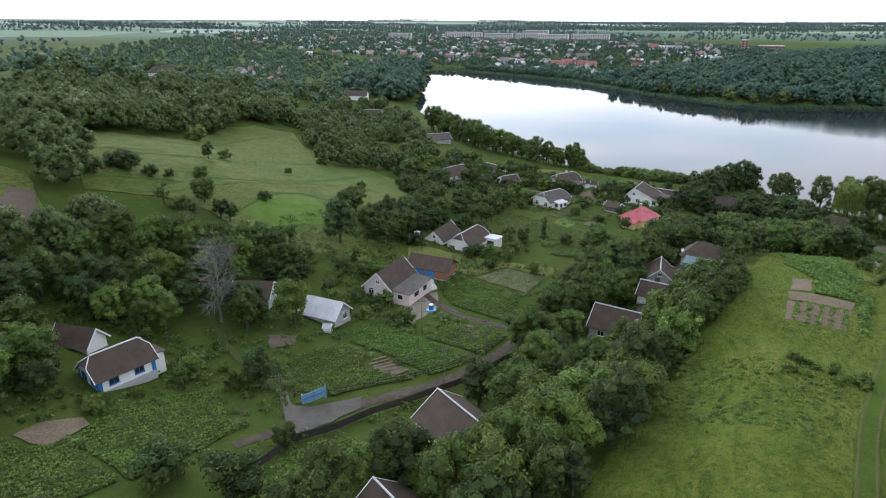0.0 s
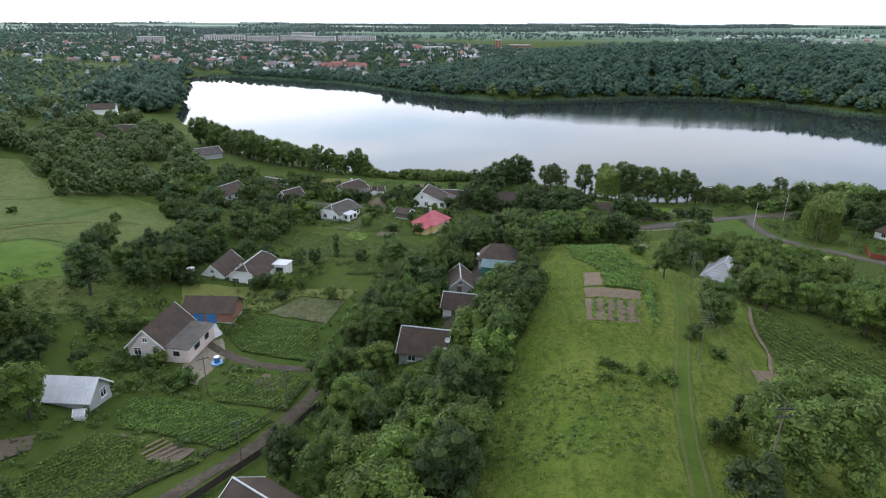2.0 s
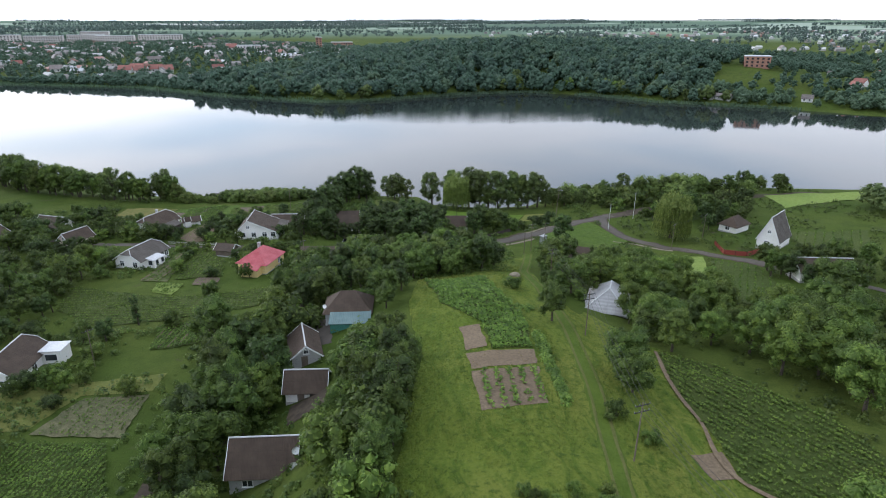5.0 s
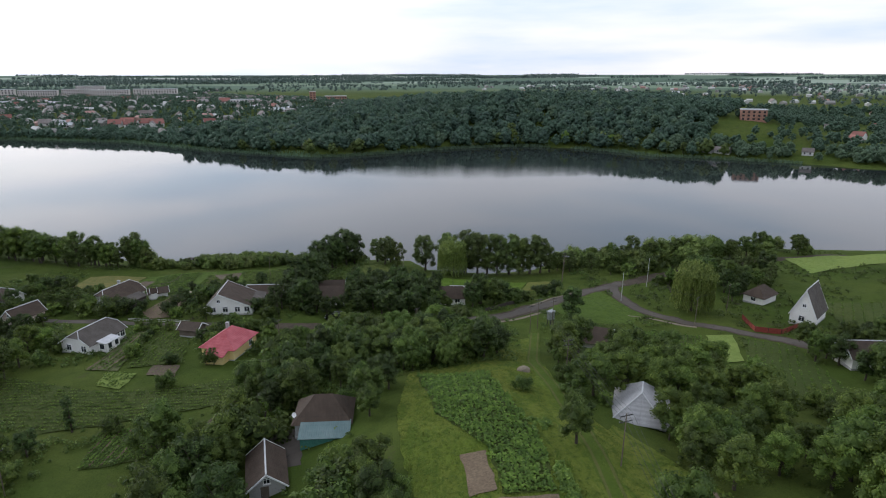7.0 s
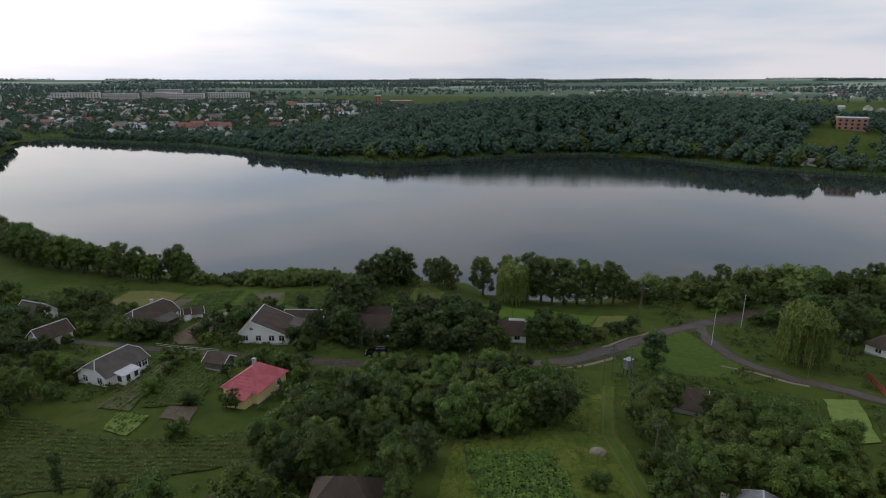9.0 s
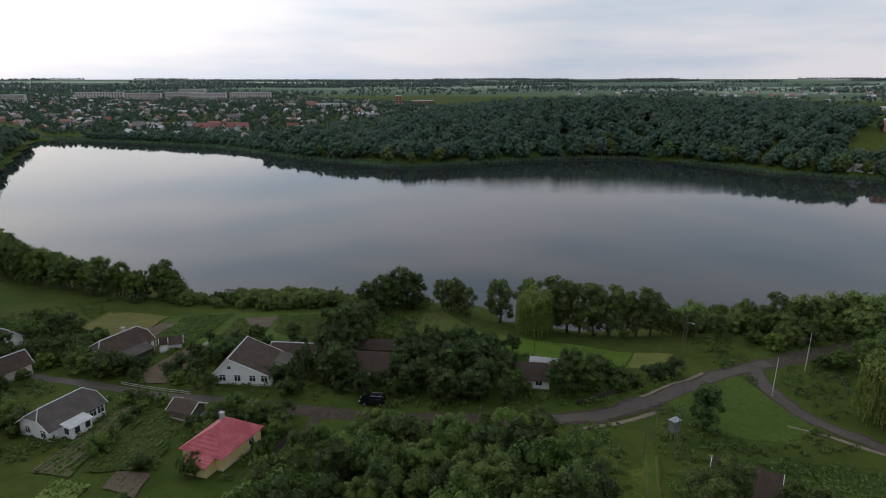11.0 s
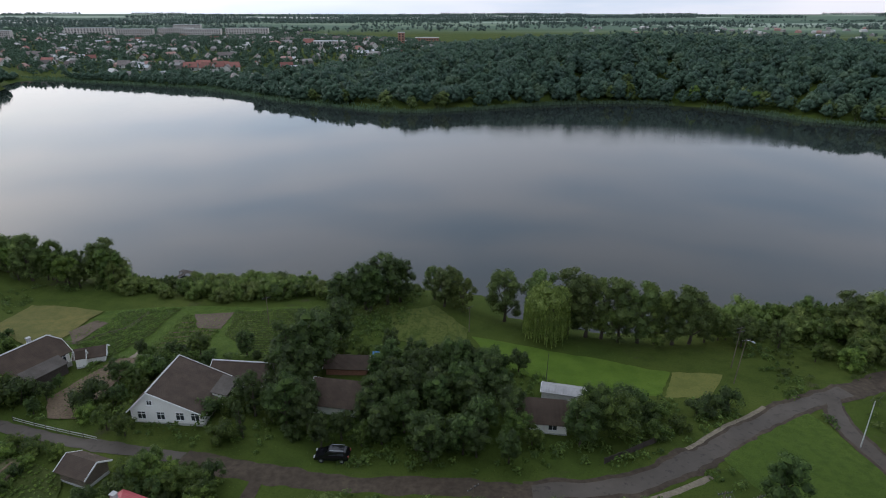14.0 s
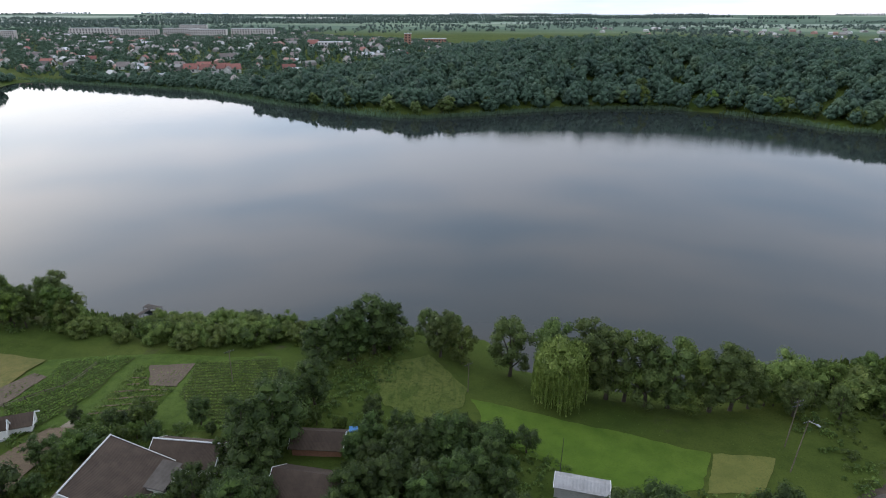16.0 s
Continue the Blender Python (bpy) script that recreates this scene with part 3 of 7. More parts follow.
def empty(name, m, label, category, group="", kind=""):
    ob = new(name)
    ob.empty_display_size = 0.5
    ob.matrix_basis = m
    return tagged(ob, label, category, group, kind)


def window(parent, m, w, h, frame_mat, trim=0.09):
    """A casement on a wall: m puts x along the wall, z up and y outward."""
    bm = bmesh.new()
    xs = (-w / 2, -w / 2 + trim, -0.03, 0.03, w / 2 - trim, w / 2)
    zs = (-h / 2, -h / 2 + trim, h * 0.18, h * 0.18 + 0.05, h / 2 - trim, h / 2)
    grid = [[bm.verts.new((x, -0.04, z)) for z in zs] for x in xs]
    bars = [bm.faces.new((grid[a][b], grid[a + 1][b], grid[a + 1][b + 1], grid[a][b + 1])) for a in range(5) for b in range(5) if not (a in (1, 3) and b in (1, 3))]
    out = bmesh.ops.extrude_face_region(bm, geom=bars)["geom"]
    for v in out:
        if isinstance(v, bmesh.types.BMVert):
            v.co.y = 0.06
    bmesh.ops.recalc_face_normals(bm, faces=bm.faces)
    bm.transform(m)
    win = part("window", bm, frame_mat, parent)
    bm = bmesh.new()
    box(bm, -w / 2 + trim, w / 2 - trim, -0.05, 0.02, -h / 2 + trim, h / 2 - trim, m)
    part("pane", bm, GLASS, win)
    bm = bmesh.new()
    box(bm, -w / 2 - 0.06, w / 2 + 0.06, -0.03, 0.14, -h / 2 - 0.06, -h / 2, m)
    part("sill", bm, frame_mat, win)
    return win


def house(name, label, x, y, turn, length, width, wall=2.6, top=5.2, style="gable", walls=None, roof=None, frames=None, base=None, ridge_off=0.0,
          windows="", gable_window=True, chimney=False, caps=True, over=0.45, door=None, category="house", low=None, group="village houses", corner=None):
    """A village house: its ridge runs along local x; style gable, hip or half (a clipped gable); windows as 'side:offset' marks,
    sides f (-y), b (+y), l (-x), r (+x)."""
    walls, roof, frames = walls or PLASTER, roof or ROOF_BROWN, frames or WHITE_PAINT
    z = level(x, y) if base is None else base
    root = empty(name, pose(x, y, z, 0, 0, turn), label, category, group)
    L, W, r = length / 2, width / 2, ridge_off
    right = wall if low is None else low
    bm = bmesh.new()
    hip = {"gable": 0.0, "hip": min(W * 0.95, L * 0.85), "half": W * 0.42}[style]
    clip = {"gable": top, "hip": wall, "half": wall + (top - wall) * 0.55}[style]
    def span(h):
        s = (top - h) / (top - wall)
        s2 = (top - h) / (top - right)
        return r - (r + W) * s, r + (W - r) * s2
    n0, n1 = span(min(clip, top))
    prof = [(-W, -0.9), (-W, wall), (n0, clip), (n1, clip), (W, right), (W, -0.9)] if style == "half" else \
        ([(-W, -0.9), (-W, wall), (r, top), (W, right), (W, -0.9)] if style == "gable" else [(-W, -0.9), (-W, wall), (W, right), (W, -0.9)])
    ends = [[bm.verts.new((s, p[0], p[1] - (0.06 if p[1] > 0 else 0))) for p in prof] for s in (-L, L)]
    bm.faces.new(ends[0])
    bm.faces.new(ends[1][::-1])
    for i in range(len(prof)):
        j = (i + 1) % len(prof)
        bm.faces.new((ends[0][j], ends[0][i], ends[1][i], ends[1][j]))
    part("wall", bm, walls, root)
    bm = bmesh.new()
    box(bm, -L - 0.06, L + 0.06, -W - 0.06, W + 0.06, -0.9, 0.35)
    part("plinth", bm, CONCRETE, root)
    # roof planes
    sl, sr = (top - wall) / (r + W), (top - right) / (W - r)
    yl, zl, yr, zr = -W - over, wall - sl * over, W + over, right - sr * over
    R0, R1 = (-L - over + hip, r, top), (L + over - hip, r, top)
    bm = bmesh.new()
    t = 0.09
    if style == "gable":
        slab(bm, [(-L - over, yl, zl), (L + over, yl, zl), R1, R0], t)
        slab(bm, [(L + over, yr, zr), (-L - over, yr, zr), R0, R1], t)
    else:
        c0, c1 = (n0, n1) if style == "half" else (yl, yr)
        cz = clip if style == "half" else zl
        for s, Rk in ((-1, R0), (1, R1)):
            e0, e1 = (s * (L + over), c0, cz), (s * (L + over), c1, cz if style == "half" else zr)
            slab(bm, [e0, e1, Rk] if s > 0 else [e1, e0, Rk], t)
        if style == "half":
            slab(bm, [(-L - over, yl, zl), (L + over, yl, zl), (L + over, c0, cz), R1, R0, (-L - over, c0, cz)], t)
            slab(bm, [(L + over, yr, zr), (-L - over, yr, zr), (-L - over, c1, cz), R0, R1, (L + over, c1, cz)], t)
        else:
            slab(bm, [(-L - over, yl, zl), (L + over, yl, zl), R1, R0], t)
            slab(bm, [(L + over, yr, zr), (-L - over, yr, zr), R0, R1], t)
    roof_ob = part("roof", bm, roof, root)
    if caps:
        bm = bmesh.new()
        tube(bm, (R0[0], r, top + 0.03), (R1[0], r, top + 0.03), 0.11)
        part("ridge_cap", bm, RIDGE, roof_ob, "pale ridge capping")
        if style != "gable":
            for s, Rk in ((-1, R0), (1, R1)):
                for k, (cy, cc) in enumerate(((n0, clip), (n1, clip)) if style == "half" else ((yl, zl), (yr, zr))):
                    bm = bmesh.new()
                    tube(bm, (Rk[0], Rk[1], Rk[2] + 0.03), (s * (L + over), cy, cc + 0.03), 0.08)
                    part("hip_cap", bm, RIDGE, roof_ob)
    if style != "hip":
        for s in (-1, 1):
            for yy, zz in ((yl, zl), (yr, zr)):
                bm = bmesh.new()
                slab(bm, [(s * (L + over + 0.02), yy, zz + 0.04), (s * (L + over - 0.05), yy, zz + 0.04), (s * (L + over - 0.05), r if style == "gable" else (n0 if yy < r else n1), (top if style == "gable" else clip) + 0.04),
                          (s * (L + over + 0.02), r if style == "gable" else (n0 if yy < r else n1), (top if style == "gable" else clip) + 0.04)], 0.2)
                part("barge_board", bm, WHITE_PAINT if frames is BLUE else frames, roof_ob)
    if chimney:
        bm = bmesh.new()
        cx, cy = L * 0.35, r + W * 0.3
        box(bm, cx - 0.28, cx + 0.28, cy - 0.28, cy + 0.28, top - sr * W * 0.3 - 0.5, top + 0.4)
        box(bm, cx - 0.34, cx + 0.34, cy - 0.34, cy + 0.34, top + 0.4, top + 0.5)
        part("chimney", bm, BRICKY if walls is BRICKY else PLASTER_GREY, root)
    for mark in windows.split():
        side, off = mark.split(":")
        off, up = float(off), 1.5
        m = {"f": pose(off, -W, up, 0, 0, 180), "b": pose(off, W, up), "l": pose(-L, off, up, 0, 0, 90), "r": pose(L, off, up, 0, 0, -90)}[side]
        window(root, m, 1.25, 1.3, frames, 0.07)
    if gable_window and style == "gable":
        for s in (-1, 1):
            window(root, pose(s * L, r, wall + (top - wall) * 0.34, 0, 0, -90 * s), 0.85, 0.85, frames)
    if door:
        side, off = door.split(":")
        off = float(off)
        m = {"f": pose(off, -W, 0.95, 0, 0, 180), "b": pose(off, W, 0.95), "l": pose(-L, off, 0.95, 0, 0, 90), "r": pose(L, off, 0.95, 0, 0, -90)}[side]
        bm = bmesh.new()
        box(bm, -0.48, 0.48, -0.05, 0.07, -0.95, 1.05, m)
        d = part("door", bm, WOOD if frames is WHITE_PAINT else frames, root)
        bm = bmesh.new()
        box(bm, 0.3, 0.38, 0.07, 0.12, 0.0, 0.05, m)
        part("handle", bm, METAL, d)
    if corner:
        for sx in (-1, 1):
            for sy in (-1, 1):
                bm = bmesh.new()
                box(bm, sx * (L - 0.22) - 0.26, sx * (L - 0.22) + 0.26, sy * (W - 0.22) - 0.26, sy * (W - 0.22) + 0.26, 0.3, wall - 0.12)
                part("corner_pilaster", bm, corner, root)
    return root


def annex(root, name, x0, x1, y0, y1, z_in, z_out, walls, roof, axis="x", label="", windows=(), frames=None):
    """A lean-to against a house, in the house's own axes; its roof falls from z_in to z_out along the axis."""
    bm = bmesh.new()
    vs = box(bm, x0, x1, y0, y1, -0.9, 1.0)
    for v in vs[4:]:
        s = (v.co.x - x0) / (x1 - x0) if axis == "x" else (v.co.y - y0) / (y1 - y0)
        v.co.z = z_in + (z_out - z_in) * s - 0.08
    body = part(name, bm, walls, root, label)
    bm = bmesh.new()
    o = 0.25
    def zz(x, y):
        s = (x - x0) / (x1 - x0) if axis == "x" else (y - y0) / (y1 - y0)
        return z_in + (z_out - z_in) * s
    slab(bm, [(x0 - o, y0 - o, zz(x0 - o, y0 - o)), (x1 + o, y0 - o, zz(x1 + o, y0 - o)), (x1 + o, y1 + o, zz(x1 + o, y1 + o)), (x0 - o, y1 + o, zz(x0 - o, y1 + o))], 0.08)
    part("annex_roof", bm, roof, body)
    for m, w, h in windows:
        bm = bmesh.new()
        box(bm, -w / 2, w / 2, -0.04, 0.05, -h / 2, h / 2, m)
        f = part("annex_window", bm, frames or WHITE_PAINT, body)
        bm = bmesh.new()
        box(bm, -w / 2 + 0.07, w / 2 - 0.07, -0.03, 0.06, -h / 2 + 0.07, h / 2 - 0.07, m)
        bm.transform(f.matrix_basis)
        part("annex_pane", bm, GLASS, body)
    return body


# ---- village houses ----
h = house("house", "long white house with blue trim and brown hip roof", -75.5, -81.3, 80, 7.2, 5.0, 2.3, 4.4, "half", frames=BLUE, base=17.2, windows="f:-1.7 f:1.5 l:-1.2 l:1.0 b:-2 b:2", corner=BLUE)
annex(h, "porch", 3.62, 5.2, -1.9, 0.6, 2.5, 2.2, PLASTER, ROOF_BROWN, "x", "small blue entrance porch")
house("outbuilding", "white outbuilding with blue loft door and brown roof", -85.1, -80.0, 14, 5.6, 3.5, 2.0, 3.8, "gable", base=17.8, chimney=False, caps=False, category="outbuilding", gable_window=False)
house("house", "grey house with a pale tin roof behind trees", -70.2, -46.2, 3, 7.0, 4.8, 2.3, 4.4, "gable", PLASTER_GREY, ROOF_TIN, caps=False, base=10.7, windows="r:0.8", gable_window=False)
h = house("house", "pink-white gabled farmhouse with brown sheet roof", -69.4, -26.2, 92, 9.8, 6.2, 2.6, 5.6, "gable", base=8.9, walls=surface("rosy_whitewash", (0.66, 0.57, 0.52), (0.74, 0.65, 0.6), 0.4, 5, stains=(0.5, 0.42, 0.38)), windows="l:-1.7 l:1.5 b:-2 b:2", caps=False)
annex(h, "side_wing", -4.9, 4.2, -7.0, -3.1, 2.3, 2.55, PLASTER_PINK, ROOF_GREY, "y", "low pink side wing with a lean-to roof",
      [(pose(-2, -7.0, 1.4, 0, 0, 180), 2.0, 1.1), (pose(1.5, -7.0, 1.3, 0, 0, 180), 1.6, 1.2), (pose(-4.9, -5, 1.4, 0, 0, 90), 1.2, 1.0)])
h = house("barn", "brown-roofed brick barn with blue doors beside the farmyard", -66.3, -14.2, 5, 9, 5.4, 2.5, 4.3, "gable", BRICKY, ROOF_BROWN, WOOD_DARK, base=8.5, caps=False, category="barn", gable_window=False, chimney=False)
for dx in (-1.8, 0.6):
    part("barn_door", boxed(dx - 0.9, dx + 0.9, -2.8, -2.68, 0.1, 2.1), BLUE, h, "faded blue plank door")
house("house", "white gabled wing with dark brown roof", -74.6, 6.3, 92, 9.4, 4.8, 2.5, 4.7, "gable", base=7.6, windows="l:0 f:-2.5 f:0 f:2.5", caps=False)
h = house("house", "white house with dark hip roof and a box porch", -67.3, 6.4, 86, 10, 6.6, 2.7, 5.2, "half", base=7.4, windows="l:-1.6 l:1.6 f:-3 f:0 b:2", caps=True)
annex(h, "box_porch", 2.2, 5.4, -6.3, -3.3, 3.0, 2.9, PLASTER, RIDGE, "x", "white flat-roofed porch", [(pose(2.2, -4.8, 1.8, 0, 0, 90), 1.9, 1.2)])
h = house("house", "small grey house with brown sheet roof among trees", -24.6, -24.2, -5, 7.4, 6.6, 2.5, 5.2, "gable", PLASTER_GREY, base=9.0, windows="f:-1.6 f:2", caps=True)
house("outbuilding", "white outbuilding with brown sheet roof in a yard", -20.6, -9.8, -6, 5.4, 4.6, 2.2, 4.1, "gable", base=10.1, caps=True, windows="f:1.2", door="f:-0.6", category="outbuilding", chimney=False)
house("outbuilding", "narrow grey shed with dark gable roof", -21.6, 0.2, 98, 7, 4.2, 2.2, 3.9, "gable", PLASTER_GREY, base=10.6, chimney=False, category="outbuilding", door="l:0.3")
h = house("house", "pale house with dark hip roof and blue-grey veranda", -14.6, 10.2, -5, 7.4, 6.2, 2.6, 5.0, "hip", PLASTER_GREY, base=12.0, caps=False, windows="l:0 r:0")
annex(h, "veranda", -2.6, 3.7, -6.2, -3.1, 2.0, 2.55, GREEN_PAINT, ROOF_BLUE, "y", "lean-to veranda under blue-grey sheets")
h = house("house", "white house with grey-brown hip roof and glazed porch", -63.9, 60.2, 66, 9.6, 7.0, 2.6, 4.8, "half", base=5.2, roof=ROOF_GREY, windows="l:-2 l:1.6 f:2.6 f:4 b:0")
annex(h, "glazed_porch", -2.8, 0.8, -5.6, -3.5, 2.3, 2.6, PLASTER, ROOF_TIN, "y", "white glazed porch", [(pose(-1.8, -5.6, 1.5, 0, 0, 180), 1.0, 1.2), (pose(0, -5.6, 1.5, 0, 0, 180), 1.0, 1.2), (pose(-2.8, -4.6, 1.5, 0, 0, 90), 1.2, 1.2)])
h = house("house", "white and blue house with dark brown hip roof", -68.4, 88.2, 63, 10.5, 6.8, 2.6, 5.0, "half", base=4.2, windows="l:-1.8 l:1.6 f:-1 f:2 f:4 b:0", frames=WHITE_PAINT, chimney=True)
annex(h, "lean_to", -3, 3.2, -5.8, -3.4, 1.9, 2.6, WOOD_DARK, ROOF_GREY, "y", "dark lean-to shed")
h = house("house", "white house with long catslide brown roof", -38.6, 78.2, -94, 9.4, 10.6, 2.6, 5.5, "gable", base=5.0, ridge_off=-2.3, windows="r:-3.7 r:-0.9 r:1.9 r:4.1 b:-2.6", caps=True, low=2.2, gable_window=True)
annex(h, "glazed_porch", -4.0, 0.4, 4.9, 6.9, 2.9, 2.5, PLASTER, ROOF_GREY, "y", "white glazed side porch", [(pose(-3.0, 6.9, 1.5), 1.2, 1.3), (pose(-0.9, 6.9, 1.5), 1.2, 1.3)], WOOD_DARK)
house("outbuilding", "brown-roofed wing behind the white house", -31.8, 85.2, -6, 8.6, 5, 2.0, 3.6, "gable", PLASTER, base=4.7, caps=True, chimney=False, category="outbuilding")
h = house("house", "yellow house with bright red metal hip roof", -35.0, 51.2, 68, 8.6, 7.0, 2.7, 5.0, "hip", PLASTER_YELLOW, ROOF_RED, base=6.0, windows="l:-1.5 f:2", caps=False, chimney=True)
annex(h, "porch", -6.4, -4.3, -2.4, 1.6, 1.9, 2.5, PLASTER_YELLOW, ROOF_RED, "x", "yellow porch under red metal")
h = house("house", "tall narrow white house with steep bell-cast grey roof", 92.0, 47.4, 37, 8.6, 5.2, 2.7, 8.3, "gable", base=6.0, roof=ROOF_GREY, caps=True, windows="l:0.2", gable_window=True, over=0.3)
house("house", "small white cottage with dark roof", 91.2, 63.0, 28, 6.5, 5, 2.4, 4.4, "hip", base=4.7, windows="l:0", caps=False)
h = house("house", "white house with brown roof behind trees", 84.5, 21.5, -12, 11, 6, 2.6, 4.6, "gable", base=8.3, windows="f:-3 f:0 f:3", caps=True)
house("barn", "old barn with pale grey sheet hip roof", 28.0, 0.6, 62, 8.6, 6.6, 2.0, 4.7, "hip", PLASTER_GREY, ROOF_TIN_OLD, base=14.8, caps=True, chimney=False, category="barn")
house("house", "low white cottage with dark roof under trees", 14.4, 74.0, -8, 6.6, 5.0, 2.3, 4.3, "half", base=4.9, windows="f:-1.6 f:1.4", chimney=False, caps=False)
house("outbuilding", "low shed with pale corrugated roof behind the cottage", 18.6, 80.4, -14, 6.4, 2.6, 1.9, 2.4, "gable", PLASTER_GREY, ROOF_TIN_OLD, base=4.5, caps=False, category="outbuilding", chimney=False, gable_window=False, over=0.2)
house("house", "dark-roofed cottage hidden under trees", -14.6, 78.4, 170, 8, 6.4, 2.2, 4.4, "gable", base=5.0, windows="l:0 b:-2", caps=False)
house("outbuilding", "brown shed with sheet roof", -15.4, 88.6, -3, 6.6, 3.8, 2.2, 3.3, "gable", BRICKY, base=4.2, chimney=False, caps=False, category="outbuilding", gable_window=False)
house("house", "white house with dark hip roof near the shore", -109.8, 81.5, 73, 11, 7.2, 2.6, 4.9, "gable", base=3.5, windows="f:-3 f:0 f:3", caps=True)
house("outbuilding", "pink brick outbuilding with dark roof", -86.6, 80.0, 60, 7, 4.6, 2.3, 4.2, "gable", PLASTER_PINK, base=3.8, category="outbuilding", chimney=False)
house("outbuilding", "dark-roofed shed among orchard trees", -98.8, 96.0, -24, 8, 5, 2.2, 4.2, "gable", base=3.2, category="outbuilding", chimney=False)
house("barn", "long grey-roofed barn near the shore", -147.5, 138.5, 52, 13, 7, 2.8, 5.0, "gable", PLASTER_GREY, ROOF_GREY, base=3.9, category="barn", chimney=False)
house("house", "brown-roofed house between tall trees", -33.6, -67.4, -27, 8.5, 7, 2.6, 5.0, "gable", base=12.8, caps=True)
house("house", "brown-roofed house by the lane", -27.8, -89.6, -24, 8.5, 6.4, 2.6, 5.0, "gable", base=18.6, caps=True)
house("house", "dark-roofed house in the shade of trees", -82.0, -50.5, 24, 6.4, 5, 2.3, 4.2, "gable", PLASTER_GREY, base=13.4, caps=False, windows="f:0")
house("house", "two-storey white house on the wooded slope", -262, 236, 24, 15, 9, 5.6, 8.4, "gable", base=5.5, caps=False, windows="f:-5 f:-1.7 f:1.7 f:5")
house("house", "brown-roofed house on the wooded slope", -218, 190, 24, 10, 7, 2.6, 5.2, "gable", base=4.0, caps=True)
house("house", "grey-roofed house on the wooded slope", -212, 158, 40, 9, 7, 2.6, 5.2, "hip", base=5.5, caps=False)
house("house", "white house on the hill crest", -289, 103, 51, 13, 8, 3, 6, "hip", base=None, caps=False, windows="f:-3 f:0 f:3")
house("house", "low dark-roofed cottage with white gable under trees", 36.5, 38.0, 150, 7.5, 5.5, 2.1, 4.2, "gable", base=None, caps=False, chimney=False)

h = house("outbuilding", "small brown shed with a sheet roof by the gardens", -44.8, 62.6, 160, 4.2, 3.4, 2.0, 3.0, "gable", WOOD, ROOF_BROWN, caps=False, category="outbuilding", gable_window=False, door="f:0.5")
house("outbuilding", "low dark garden shed behind the white house", -60.2, 92.8, 20, 4.4, 3.0, 1.7, 2.6, "gable", PLASTER, ROOF_BROWN, caps=False, category="outbuilding", gable_window=False, windows="r:0")
# ---- ways ----
ribbon("road", [(-34, 66), (-24, 63.2), (-13, 61.2), (-4, 60.6), (4, 60), (12, 59.2), (20, 59.8)], 3.4, DIRT, "brown earth stretch of the village road", lift=0.06, across=6)
ribbon("verge", [(10, 59.4), (14.5, 59.3), (21, 60), (31, 64.5), (44, 73.4), (55, 79.8), (64, 83.4)], 4.3, DIRT, "bare earth shoulder of the village road", "verge", lift=0.08, across=6)
ribbon("verge", [(60, 80), (58, 74), (58.4, 67), (61.5, 57), (72, 45), (80, 36.5), (84, 26)], 3.3, DIRT, "bare earth shoulder of the branch road", "verge", lift=0.1, across=4)
ribbon("road", [(11, 59.4), (14.5, 59.3), (21, 60), (31, 64.5), (44, 73.4), (55, 79.8), (64, 83.4)], 2.9, ASPHALT, "worn grey village road with crumbling edges", lift=0.12, across=6)
ribbon("road", [(52, 78.6), (58, 81.6), (66, 84), (80, 90), (110, 99), (150, 101)], 4.0, DIRT, "brown earth road along the shore", lift=0.08, across=6)
ribbon("road", [(61, 82), (58, 74), (58.4, 67), (61.5, 57), (72, 45), (80, 36.5), (84, 26), (92, 8), (104, -20)], 2.3, ASPHALT, "narrow grey branch road", lift=0.14)
ribbon("road", [(-112, 94), (-90, 84), (-71, 76.5), (-60, 72.6), (-48, 69), (-34, 66)], 2.2, ASPHALT, "grey village lane past the houses", lift=0.1)
ribbon("road", [(-53, -84), (-50.6, -77), (-49.2, -72.5), (-47, -65.5), (-44, -57), (-41.2, -49.8), (-39.2, -42), (-38.9, -35), (-38.5, -24), (-36, -8), (-33.5, 14), (-29, 34), (-25, 50), (-23, 62)], 1.75, DIRT, "rutted dirt lane between gardens", lift=0.1)
ribbon("road", [(-40, -31.8), (-46, -31.2), (-52.4, -29.8), (-58, -27.3), (-62.6, -23.9), (-65, -21)], 1.8, DIRT, "farm drive of packed earth", lift=0.08)
for dx in (-0.6, 0.6):
    ribbon("path", [(-50.8 + dx, -77.2), (-53.6 + dx, -74.6), (-56.4 + dx, -72.2), (-58.4 + dx, -70.4)], 0.38, CONCRETE_OLD, "grey concrete wheel strip at the garden gate", "path", lift=0.2, across=2)
ribbon("path", [(-58.4, -70.6), (-64.4, -68.6), (-71, -66.4), (-77, -63.5), (-83, -60)], 1.2, turf("garden_track", (0.07, 0.086, 0.022), (0.086, 0.088, 0.03), (0.058, 0.068, 0.018), (0.045, 0.05, 0.016)), "worn grassy path between the gardens", "path", lift=0.14)
drape("pavement", [(-55.2, -73.1), (-52.7, -72.0), (-50.5, -68.6), (-48.9, -65.6), (-47.2, -68.5), (-48.6, -75.2), (-48.9, -78.9), (-52.0, -77.2)], CONCRETE_OLD, "worn grey concrete apron at the lane junction", "yard", 0.13, 1.0)
ribbon("path", [(-53, 96), (-54.1, 87.9), (-55.1, 81.8), (-57, 76.5)], 2.0, SAND, "bare garden path", "path")
TRACK = [(2.2, -110), (4.2, -80), (6.2, -62), (8.0, -52), (10.2, -42), (12.4, -33), (14.2, -24), (15.9, -14), (17.1, -3), (18.0, 8), (19.6, 22), (24, 36), (28, 48)]
